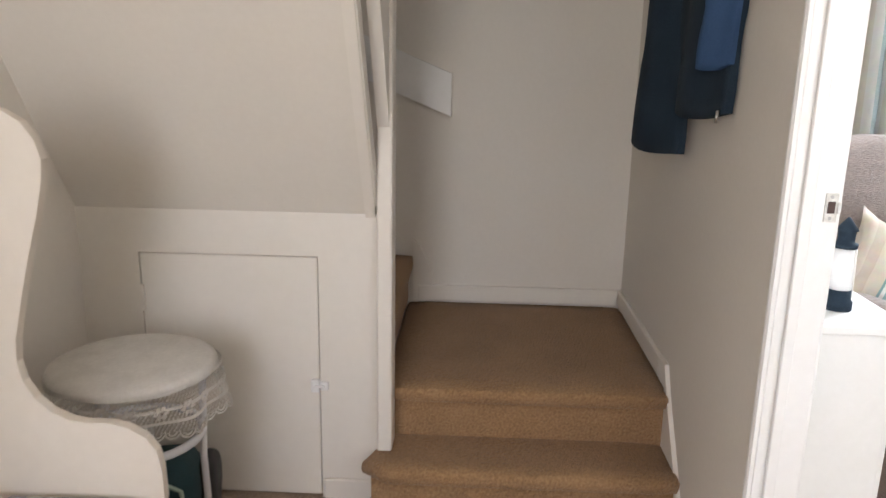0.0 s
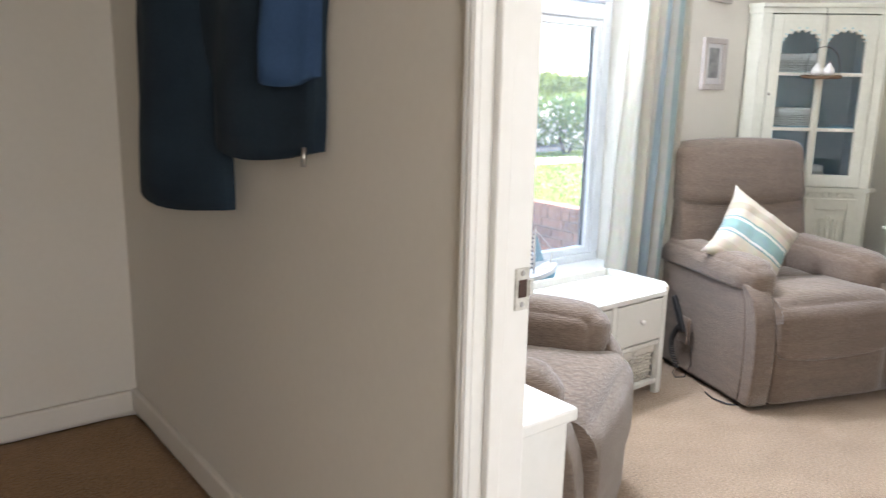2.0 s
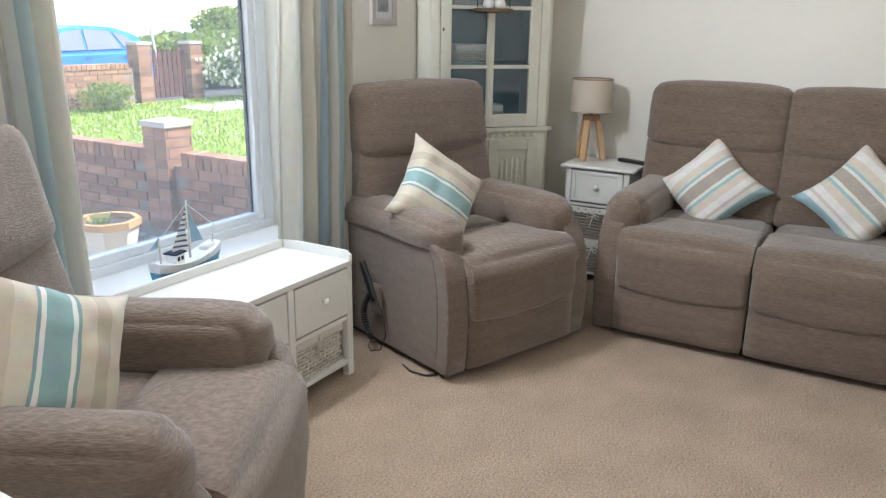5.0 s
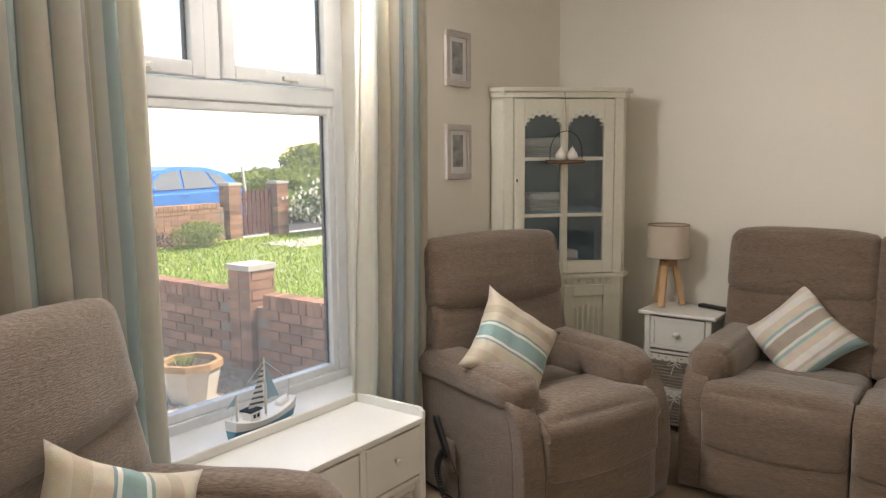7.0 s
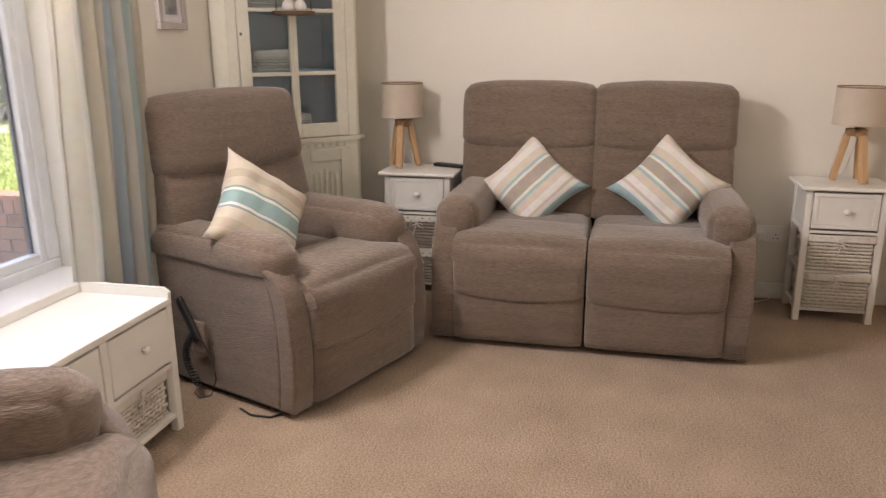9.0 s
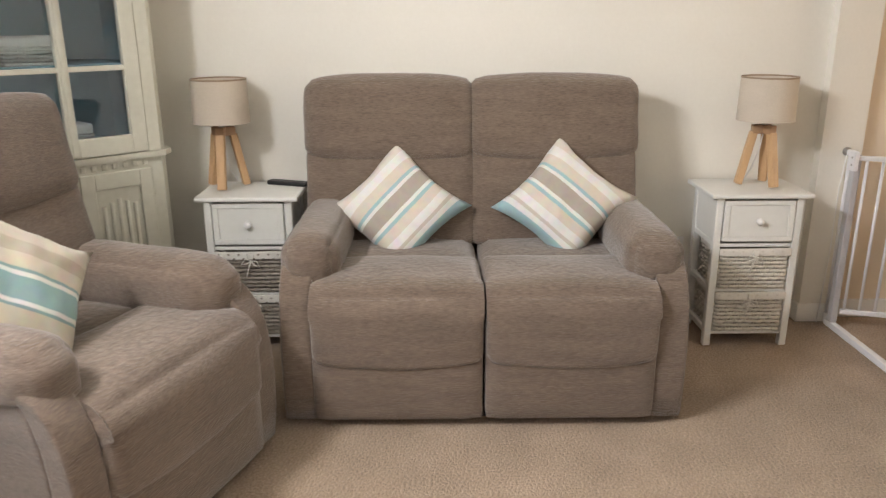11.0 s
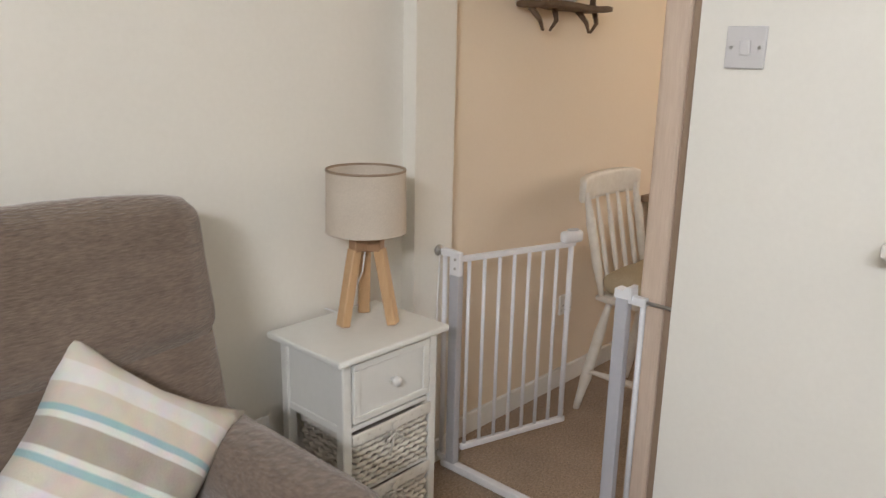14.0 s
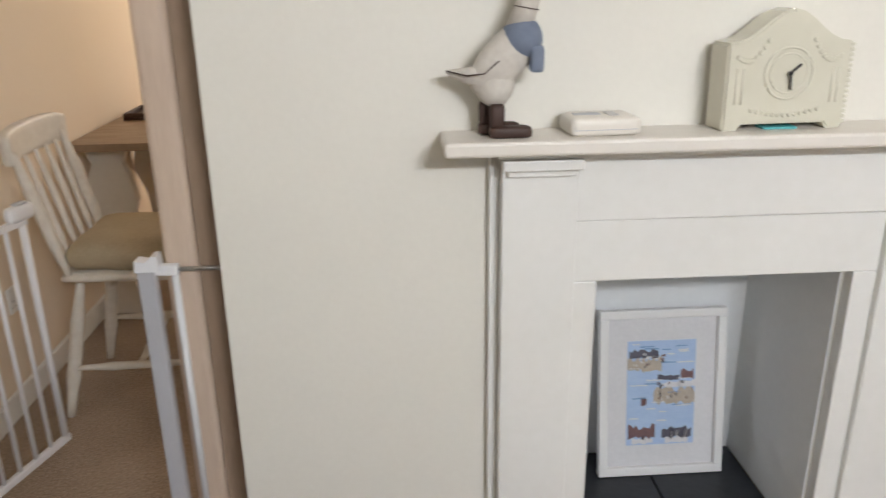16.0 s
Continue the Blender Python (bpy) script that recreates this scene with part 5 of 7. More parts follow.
# cabinet beside the doorway, with a model lighthouse
wc = thing("slim_cabinet", pose(0.507, 1.765, 0), "slim white cabinet with an overhanging top, beside the doorway", "cabinet")
part("top", box(0.0, 0.245, 0.0, 0.33, 0.755, 0.78, 0.005), FURN, wc)
part("body", box(0.004, 0.225, 0.012, 0.318, 0.0, 0.755, 0.003), FURN, wc)
part("door", box(0.2255, 0.24, 0.02, 0.31, 0.05, 0.745, 0.003), FURN, wc)
lh = thing("model_lighthouse", pose(0.637, 1.895, 0.78), "small navy and white wooden model lighthouse", "ornament")
bm = bmesh.new()
lathe(bm, [(0.034, 0), (0.034, 0.02), (0.029, 0.024), (0.028, 0.05)], seg=20)
part("base", bm, NAVY, lh)
bm = bmesh.new()
lathe(bm, [(0.027, 0.05), (0.021, 0.15)], seg=20)
part("tower", bm, PLASTICW, lh)
bm = bmesh.new()
lathe(bm, [(0.027, 0.15), (0.028, 0.16), (0.019, 0.162), (0.019, 0.19), (0.025, 0.192), (0.012, 0.21), (0.003, 0.222)], seg=16)
part("lantern", bm, NAVY, lh)
bm = bmesh.new()
tube(bm, [(0.027, 0.0, 0.15), (0.034, 0.008, 0.09), (0.037, 0.012, 0.02)], 0.003, 6)
part("rope", bm, LINER, lh)

# things on the fireplace wall
goose = bmesh.new()


def blob(c, r, m=None):
    """A smooth egg shape."""
    made = bmesh.ops.create_uvsphere(goose, u_segments=16, v_segments=10, radius=1)["verts"]
    bmesh.ops.transform(goose, matrix=Matrix.Translation(c) @ (m or Matrix()) @ Matrix.Diagonal((*r, 1)), verts=made)
    for v in made:
        for f in v.link_faces:
            f.smooth = True


gz = 1.066


def recolour(k):
    """Give the newest faces of the goose the material slot k."""
    goose.faces.ensure_lookup_table()
    for f in goose.faces[recolour.done:]:
        f.material_index = k
    recolour.done = len(goose.faces)


recolour.done = 0
LEAN = Matrix.Rotation(radians(47), 4, "Y")
blob((2.960, 0.125, gz + 0.142), (0.084, 0.034, 0.041), LEAN)
blob((2.978, 0.125, gz + 0.098), (0.038, 0.030, 0.044))
tube(goose, [(2.992, 0.125, gz + 0.108), (3.03, 0.125, gz + 0.112), (3.066, 0.125, gz + 0.119)], 0.027, 10, taper=0.003)
tube(goose, [(2.938, 0.125, gz + 0.185), (2.916, 0.125, gz + 0.245), (2.902, 0.125, gz + 0.312)], 0.025, 12, taper=0.014)
blob((2.893, 0.125, gz + 0.320), (0.025, 0.016, 0.017), Matrix.Rotation(radians(-12), 4, "Y"))
recolour(0)
blob((2.930, 0.125, gz + 0.174), (0.040, 0.039, 0.038), LEAN)
soft(goose, 2.893, 2.918, 0.128, 0.160, gz + 0.118, gz + 0.165, r=0.006, n=4)
soft(goose, 2.886, 2.897, 0.118, 0.146, gz + 0.268, gz + 0.300, r=0.004, n=3)
blob((2.897, 0.125, gz + 0.333), (0.019, 0.0165, 0.010))
recolour(1)
tube(goose, [(2.876, 0.125, gz + 0.316), (2.842, 0.125, gz + 0.313)], 0.009, 8, taper=0.003)
tube(goose, [(3.066, 0.128, gz + 0.121), (3.03, 0.150, gz + 0.114), (3.0, 0.160, gz + 0.118), (2.975, 0.163, gz + 0.140)], 0.0013, 6)
tube(goose, [(2.922 + 0.022 * math.cos(t), 0.125 + 0.023 * math.sin(t), gz + 0.228 + 0.004 * math.cos(t)) for t in [math.tau * i / 16 for i in range(16)]], 0.0010, 5, closed=True)
for dy, dx in ((0.105, 0.012), (0.145, -0.004)):
    soft(goose, 2.915 + dx, 2.994 + dx, dy - 0.016, dy + 0.016, gz, gz + 0.022, r=0.008, n=4)
    soft(goose, 2.966 + dx, 2.992 + dx, dy - 0.012, dy + 0.012, gz + 0.018, gz + 0.062, r=0.006, n=3)
recolour(2)
me = mesh_of("goose_figure", goose, DUCKW)
me.materials.append(DUCKB)
me.materials.append(DUCKF)
gs = tagged(new("goose_figure", me), "carved wooden goose, off-white with a grey-blue scarf and brown boots", "figurine")

th = thing("thermostat_box", pose(2.776, 0.115, gz, 0, 0, 3), "small cream plastic heating control lying on the mantel shelf", "controller")
bm = bmesh.new()
soft(bm, -0.067, 0.067, -0.046, 0.046, 0, 0.034, r=0.010, n=6)
part("case", bm, CREAMP, th)
part("display", box(0.0, 0.05, -0.018, 0.004, 0.0338, 0.0350), METALG, th, "grey display window")
part("button", box(-0.03, -0.012, -0.02, 0.02, 0.0335, 0.036), PLASTICG, th)
part("seam", box(-0.0600, 0.0600, 0.0445, 0.0467, 0.012, 0.0132), METALG, th)

ck = thing("mantel_clock", pose(2.434, 0.105, gz, 0, 0, 3), "cream glazed ceramic mantel clock with moulded swags", "clock")
w2 = 0.12
out = [(-w2, 0), (-w2 + 0.03, 0), (-w2 + 0.04, 0.012), (w2 - 0.04, 0.012), (w2 - 0.03, 0), (w2, 0), (w2 + 0.002, 0.16)]
for i in range(13):
    t = i / 12
    out.append((w2 - 0.002 - 2 * (w2 - 0.002) * t, 0.162 + 0.058 * (0.5 - 0.5 * math.cos(math.tau * t)) ** 1.2))
out.append((-w2 - 0.002, 0.16))
bm = bmesh.new()
prism(bm, out, "y", -0.035, 0.035)
bmesh.ops.bevel(bm, geom=[e for e in bm.edges if len(e.link_faces) == 2 and abs(e.calc_face_angle(0)) > 1.0], offset=0.004, segments=2, affect="EDGES")
bmesh.ops.triangulate(bm, faces=[f for f in bm.faces if len(f.verts) > 4])
part("case", bm, CERAMIC, ck)
bm = bmesh.new()
tube(bm, [(0.047 * math.cos(k * math.tau / 28), 0.0348, 0.105 + 0.047 * math.sin(k * math.tau / 28)) for k in range(28)], 0.0026, 6, closed=True)
tube(bm, [(0.036 * math.cos(k * math.tau / 28), 0.0348, 0.105 + 0.036 * math.sin(k * math.tau / 28)) for k in range(28)], 0.0017, 6, closed=True)
part("dial_ring", bm, CERAMIC, ck)
bm = bmesh.new()
for sx in (-1, 1):
    tube(bm, [(sx * 0.088, 0.0345, 0.05), (sx * 0.088, 0.0345, 0.115)], 0.0026, 6)
    tube(bm, [(sx * 0.100, 0.0345, 0.05), (sx * 0.100, 0.0345, 0.115)], 0.002, 6)
    for i in range(9):
        t = i / 8
        lathe(bm, [(0.0055, -0.002), (0.004, 0.002)], seg=8, m=pose(sx * (0.10 - 0.055 * t), 0.036, 0.135 + 0.03 * t - 0.02 * math.sin(math.pi * t), -90))
for i in range(13):
    t = i / 12
    lathe(bm, [(0.005, -0.002), (0.003, 0.002)], seg=8, m=pose(-0.065 + 0.13 * t, 0.036, 0.038 - 0.010 * math.sin(math.pi * t), -90))
for i in range(16):
    B(bm, -w2 - 0.004, -w2 + 0.004, 0.028, 0.036, 0.01 + i * 0.0095, 0.016 + i * 0.0095, 0.001, 1)
part("moulding", bm, CERAMIC, ck, "moulded swags and beading")
bm = bmesh.new()
B(bm, -0.002, 0.002, 0.039, 0.041, 0, 0.026, m=Matrix.Translation((0, 0, 0.105)) @ Matrix.Rotation(radians(-50), 4, "Y"))
B(bm, -0.002, 0.002, 0.041, 0.043, 0, 0.030, m=Matrix.Translation((0, 0, 0.105)) @ Matrix.Rotation(radians(186), 4, "Y"))
lathe(bm, [(0.005, 0), (0.004, 0.004)], seg=10, m=pose(0, 0.040, 0.105, -90))
part("pointers", bm, BLACKP, ck, "black clock pointers")
solo("card", box(-0.03, 0.035, -0.02, 0.015, 0, 0.004), TURQ, "turquoise folded card under the clock", "card", m=pose(2.43, 0.12, gz + 0.0005))

# framed print in the fireplace
pf = thing("framed_print", Matrix.Translation((2.455, -0.235, 0.03)) @ Matrix.Rotation(radians(9.5), 4, "X"), "white-framed coastal print leaning in the fireplace", "picture")
PW, PH = 0.175, 0.475
for a, b, c, d in ((-PW, PW, 0, 0.024), (-PW, PW, PH - 0.024, PH), (-PW, -PW + 0.024, 0.024, PH - 0.024), (PW - 0.024, PW, 0.024, PH - 0.024)):
    part("frame_rail", box(a, b, -0.012, 0.014, c, d, 0.003), PLASTICW, pf)
part("mount", box(-PW + 0.024, PW - 0.024, -0.012, -0.002, 0.024, PH - 0.024), ARTM, pf)
pr = part("print", box(-0.095, 0.095, -0.002, -0.0008, 0.085, 0.385), ARTB, pf, "pale blue harbour print")


def patch(x0, x1, z0, z1, material, name):
    rnd = random.Random(round((x0 + z0) * 9973))
    n = max(4, int((x1 - x0) / 0.007))
    up = [(-x1 + (x1 - x0) * i / n, z1 + rnd.uniform(-0.35, 0.25) * (z1 - z0)) for i in range(n + 1)]
    down = [(-x1 + (x1 - x0) * i / n, z0 + rnd.uniform(-0.15, 0.2) * (z1 - z0)) for i in range(n + 1)]
    bm = bmesh.new()
    for i in range(n):
        prism(bm, [down[i], down[i + 1], up[i + 1], up[i]], "y", -0.0008, 0.0002)
    part(name, bm, material, pr)


waves = random.Random(5)
for k in range(26):
    x, z = waves.uniform(-0.09, 0.05), waves.uniform(0.15, 0.38)
    patch(x, min(0.094, x + waves.uniform(0.02, 0.05)), z, z + 0.0035, ARTM if k % 3 else ARTL, "wave")
patch(-0.095, 0.0, 0.30, 0.335, ARTG, "quay")
patch(-0.09, -0.01, 0.338, 0.36, ARTD, "boats")
patch(-0.02, 0.095, 0.205, 0.245, ARTG, "house")
patch(0.0, 0.095, 0.25, 0.268, ARTM, "wall")
patch(-0.01, 0.05, 0.272, 0.288, ARTD, "roof")
patch(0.055, 0.09, 0.275, 0.298, ARTR, "roof")
patch(-0.055, -0.04, 0.20, 0.222, ARTR, "boat")
patch(-0.09, -0.015, 0.105, 0.14, ARTR, "roof")
patch(0.005, 0.088, 0.105, 0.132, ARTD, "roof")
for k in range(22):
    x, z = waves.uniform(-0.015, 0.085), waves.uniform(0.208, 0.262)
    patch(x, x + 0.006, z, z + 0.008, (ARTD, ARTM, ARTR)[k % 3], "house_window")
for k in range(14):
    x, z = waves.uniform(-0.085, 0.0), waves.uniform(0.303, 0.345)
    patch(x, x + 0.010, z, z + 0.006, (ARTM, ARTR, ARTD)[k % 3], "harbour_house")
for k in range(10):
    x = waves.choice((-0.085, 0.012)) + waves.uniform(0, 0.06)
    patch(x, x + 0.007, 0.100, 0.112 + waves.uniform(0, 0.02), (ARTM, ARTD)[k % 2], "chimney")
patch(-0.08, -0.02, 0.088, 0.104, ARTM, "wall")
patch(0.015, 0.08, 0.088, 0.104, ARTM, "wall")

# light switch and sockets
sw = thing("light_switch", pose(3.416, 0.055, 1.41), "pearl grey single light switch plate", "light switch")
bm = bmesh.new()
B(bm, -0.043, 0.043, 0, 0.009, -0.044, 0.044, 0.003)
part("plate", bm, PLASTICG, sw)
part("rocker", box(-0.011, 0.011, 0.009, 0.0125, -0.016, 0.016, 0.002), PLASTICG, sw)
for x in (-0.03, 0.03):
    bm = bmesh.new()
    lathe(bm, [(0.004, 0), (0.0035, 0.0012)], seg=10, m=pose(x, 0.009, 0, -90))
    part("screw", bm, STEEL, sw)


def socket(m, label, w=0.073):
    r = thing("wall_socket", m, label, "socket", "wall sockets")
    part("plate", box(-w, w, -0.01, 0, -0.043, 0.043, 0.003), PLASTICW, r)
    for sx in (-1, 1):
        part("switch", box(sx * w * 0.5 - 0.006, sx * w * 0.5 + 0.006, -0.0125, -0.01, 0.012, 0.03, 0.001, 1), PLASTICW, r)
        bm = bmesh.new()
        for dx, dz, ww, hh in ((0, -0.002, 0.004, 0.008), (-0.011, -0.022, 0.006, 0.004), (0.011, -0.022, 0.006, 0.004)):
            B(bm, sx * w * 0.5 + dx - ww / 2, sx * w * 0.5 + dx + ww / 2, -0.0105, -0.0098, dz - hh / 2, dz + hh / 2)
        part("pin_holes", bm, BLACKP, r)
    return r


s1 = socket(pose(4.44, 0.675, 0.34, 0, 0, -90), "white double wall socket with a plugged-in flex, behind the bedside unit")
bm = bmesh.new()
soft(bm, -0.06, -0.015, -0.045, -0.011, -0.03, 0.012, r=0.008, n=4)
tube(bm, [(-0.04, -0.035, -0.03), (-0.045, -0.05, -0.12), (-0.02, -0.05, -0.25), (0.03, -0.06, -0.328), (-0.04, -0.10, -0.334), (-0.09, -0.07, -0.332)], 0.003, 6)
part("plug", bm, PLASTICW, s1)
socket(pose(4.44, -0.88, 0.37, 0, 0, -90), "white wall socket on the dining room wall", 0.043)


# ---- safety gate in the dining room opening ----
gate = thing("safety_gate", pose(0, 0, 0), "white metal pressure-fit safety gate standing open in the doorway", "safety gate")
GY = -0.035
bm = bmesh.new()
B(bm, 3.665, 4.345, GY - 0.014, GY + 0.014, 0.004, 0.032, 0.004)
part("floor_bar", bm, METALW, gate)
for x, nm in ((3.703, "post"), (4.302, "post")):
    part(nm, box(x - 0.019, x + 0.019, GY - 0.014, GY + 0.014, 0.03, 0.765, 0.004), METALG, gate, "grey-white square post")
for x in (3.645, 4.352):
    bm = bmesh.new()
    tube(bm, [(x, GY, 0.02), (x, GY, 0.762)], 0.008, 10)
    part("outer_bar", bm, METALW, gate)
for x0, x1 in ((3.635, 3.69), (4.31, 4.365)):
    part("top_arm", box(x0, x1, GY - 0.011, GY + 0.011, 0.752, 0.776, 0.004), METALW, gate)
    part("bottom_arm", box(x0, x1, GY - 0.009, GY + 0.009, 0.03, 0.05, 0.003), METALW, gate)
for x0, x1, xc, sgn in ((3.527, 3.64, 3.527, 1), (4.36, 4.383, 4.383, -1)):
    for z in (0.764, 0.045):
        bm = bmesh.new()
        tube(bm, [(x0, GY, z), (x1, GY, z)], 0.005, 10)
        lathe(bm, [(0.019, 0), (0.019, 0.006), (0.009, 0.012)], seg=16, m=pose(xc, GY, z, 0, 90 * sgn))
        part("pressure_screw", bm, STEEL, gate, "steel pressure screw with a round pad")
bm = bmesh.new()
prism(bm, [(3.672, 0.765), (3.724, 0.765), (3.722, 0.79), (3.70, 0.786), (3.686, 0.80), (3.674, 0.80)], "y", GY - 0.018, GY + 0.018)
part("latch_cap", bm, METALW, gate)
bm = box(4.270, 4.312, GY + 0.005, GY + 0.026, 0.70, 0.78, 0.004)
hp = part("hinge_block", bm, METALW, gate)
for z in (0.725, 0.755):
    bm = bmesh.new()
    lathe(bm, [(0.005, 0), (0.004, 0.002)], seg=10, m=pose(4.287, GY + 0.026, z, -90))
    part("bolt", bm, STEEL, hp)
hinge, tip = Vector((4.288, GY, 0)), Vector((4.155, -0.485, 0))
leaf = part("gate_leaf", box(0.02, (tip - hinge).length, -0.009, 0.009, 0.075, 0.097, 0.004), METALW, gate, "open barred gate leaf")
leaf.matrix_local = Matrix.Translation(hinge) @ Matrix.Rotation(math.atan2((tip - hinge).y, (tip - hinge).x), 4, "Z")
LL = (tip - hinge).length
part("top_rail", box(0.0, LL, -0.009, 0.009, 0.742, 0.762, 0.004), METALW, leaf)
for k in range(8):
    x = 0.035 + k * (LL - 0.05) / 7
    bm = bmesh.new()
    tube(bm, [(x, 0, 0.09), (x, 0, 0.748)], 0.0065 if k < 7 else 0.010, 10)
    part("bar", bm, METALW, leaf)
bm = bmesh.new()
soft(bm, LL - 0.06, LL + 0.03, -0.017, 0.017, 0.755, 0.80, r=0.015, n=5)
hd = part("handle", bm, METALW, leaf)
part("thumb_slide", box(LL - 0.03, LL + 0.01, -0.01, 0.01, 0.799, 0.805, 0.002, 1), METALG, hd)
bm = bmesh.new()
tube(bm, [(4.36, 0.0, 0.004), (4.37, -0.02, 0.3), (4.365, -0.015, 0.6), (4.372, -0.03, 0.75)], 0.003, 6)
solo("flex", bm, PLASTICW, "thin pale flex running up beside the gate", "cable")

# ---- dining room ----
dc = thing("dining_chair", pose(4.028, -0.956, 0, 0, 0, -88), "worn white-painted spindle-back wooden chair with a khaki seat pad", "chair")


def spindle(a, b, r, name, material=PAINTW, parent=None):
    bm = bmesh.new()
    a, b = Vector(a), Vector(b)
    pts, n = [], 10
    d = (b - a)
    rot = d.to_track_quat("Z", "Y").to_matrix().to_4x4()
    prof = [(r * (0.65 + 0.5 * math.sin(math.pi * (i / n)) + (0.18 if i in (3, 7) else 0)), d.length * i / n) for i in range(n + 1)]
    lathe(bm, prof, seg=10, m=Matrix.Translation(a) @ rot)
    return part(name, bm, material, parent or dc)


bm = bmesh.new()
soft(bm, -0.21, 0.21, -0.21, 0.20, 0.462, 0.492, r=0.014, n=5, shape=lambda q, p: Vector((q.x * (1 - 0.06 * p.y), q.y, q.z)))
part("seat", bm, PAINTW, dc)
for sx in (-1, 1):
    spindle((sx * 0.22, -0.22, 0.0), (sx * 0.165, -0.16, 0.465), 0.019, "leg")
    spindle((sx * 0.21, 0.24, 0.0), (sx * 0.16, 0.15, 0.465), 0.019, "leg")
    spindle((sx * 0.20, 0.20, 0.17), (sx * 0.20, -0.19, 0.17), 0.012, "stretcher")
    spindle((sx * 0.185, 0.175, 0.485), (sx * 0.195, 0.265, 0.88), 0.016, "back_post")
spindle((-0.20, 0.0, 0.17), (0.20, 0.0, 0.17), 0.012, "stretcher")
spindle((-0.2, -0.19, 0.19), (0.2, -0.19, 0.19), 0.012, "stretcher")
for k in range(4):
    x = -0.115 + k * 0.077
    spindle((x, 0.18, 0.485), (x * 1.05, 0.262, 0.86), 0.009, "spindle")
bm = bmesh.new()
soft(bm, -0.225, 0.225, 0.25, 0.285, 0.84, 0.935, r=0.015, n=8, shape=lambda q, p: Vector((q.x, q.y + 0.035 * (1 - p.x ** 2), q.z + (0.012 * (1 - p.x ** 2) if p.z > 0 else 0))))
part("crest_rail", bm, PAINTW, dc)
bm = bmesh.new()
soft(bm, -0.2, 0.2, -0.21, 0.18, 0.493, 0.58, r=0.04, puff=(0, 0, 0.014), n=8, wob=0.012)
pad = part("seat_pad", bm, CUSH_COL, dc, "khaki cotton seat pad with ties")

dt = thing("dining_table", pose(4.07, -1.9, 0), "wooden dining table with a weathered top and cream shaped legs", "table")
for k in range(5):
    a = -0.36 + k * 0.144
    part("plank", box(a, a + 0.1445, -0.45, 0.45, 0.735, 0.765, 0.001, 1), TABLEW, dt)
for x, y in ((-0.26, 0.3), (0.26, 0.3), (-0.26, -0.3), (0.26, -0.3)):
    bm = bmesh.new()
    prof = [(-0.07, 0), (0.07, 0), (0.06, 0.06), (0.03, 0.2), (0.05, 0.38), (0.10, 0.5), (0.085, 0.6), (0.06, 0.66), (0.09, 0.735), (-0.09, 0.735), (-0.06, 0.66), (-0.085, 0.6), (-0.10, 0.5), (-0.05, 0.38), (-0.03, 0.2), (-0.06, 0.06)]
    prism(bm, [(x + u, v) for u, v in prof], "y", y - 0.025, y + 0.025)
    bmesh.ops.triangulate(bm, faces=[f for f in bm.faces if len(f.verts) > 4])
    part("leg", bm, SETTLE, dt)
part("stretcher", box(-0.03, 0.03, -0.3, 0.3, 0.25, 0.29, 0.004), SETTLE, dt)
tr = thing("tray", pose(4.18, -2.12, 0.765), "dark wooden tray with small ornaments on the table", "tray")
part("base", box(-0.2, 0.2, -0.13, 0.13, 0, 0.012), DUCKF, tr)
for a, b, c, d in ((-0.2, 0.2, 0.118, 0.13), (-0.2, 0.2, -0.13, -0.118), (-0.2, -0.188, -0.118, 0.118), (0.188, 0.2, -0.118, 0.118)):
    part("rim", box(a, b, c, d, 0.012, 0.032, 0.003), DUCKF, tr)
orn2 = bmesh.new()
lathe(orn2, [(0.04, 0), (0.045, 0.02), (0.03, 0.05), (0.034, 0.09), (0.02, 0.11), (0.022, 0.14)], seg=16)
solo("vase", orn2, LINER, "small cream pottery vase on the tray", "vase", m=pose(4.08, -2.1, 0.777))
orn2 = bmesh.new()
soft(orn2, -0.04, 0.04, -0.03, 0.03, 0, 0.05, r=0.02, n=4)
solo("pot", orn2, CERAMIC, "small glazed pot on the tray", "pot", m=pose(4.2, -2.08, 0.777))

wd = thing("driftwood_shelf", pose(4.438, -0.665, 1.553), "small driftwood wall shelf with a white pot", "wall shelf")
bm = bmesh.new()
soft(bm, -0.135, -0.002, -0.22, 0.22, -0.012, 0.012, r=0.01, n=8, wob=0.010)
part("board", bm, DRIFT, wd)
random.seed(7)
for k, y in enumerate((-0.20, -0.09, 0.06, 0.20)):
    bm = bmesh.new()
    tube(bm, [(-0.06, y, -0.01), (-0.085, y + 0.02 * (-1) ** k, -0.05), (-0.08, y + 0.05 * (-1) ** k, -0.085)], 0.012, 7, taper=0.005)
    part("twig", bm, DRIFT, wd)
for y in (-0.19, 0.19):
    bm = bmesh.new()
    tube(bm, [(-0.06, y, 0.0), (-0.04, y * 1.03, 0.16), (-0.02, y * 0.98, 0.30)], 0.012, 7, taper=0.006)
    part("upright_twig", bm, DRIFT, wd)
bm = bmesh.new()
lathe(bm, [(0.04, 0), (0.055, 0.03), (0.06, 0.09), (0.05, 0.1)], seg=18)
solo("pot", bm, PLASTICW, "white pottery bowl standing on the driftwood shelf", "pot", m=pose(4.37, -0.65, 1.565))

# ---- hall ----
st = thing("settle", pose(-1.1, 0.8, 0), "cream-painted wooden settle with curved wing ends and a striped seat cushion", "bench")


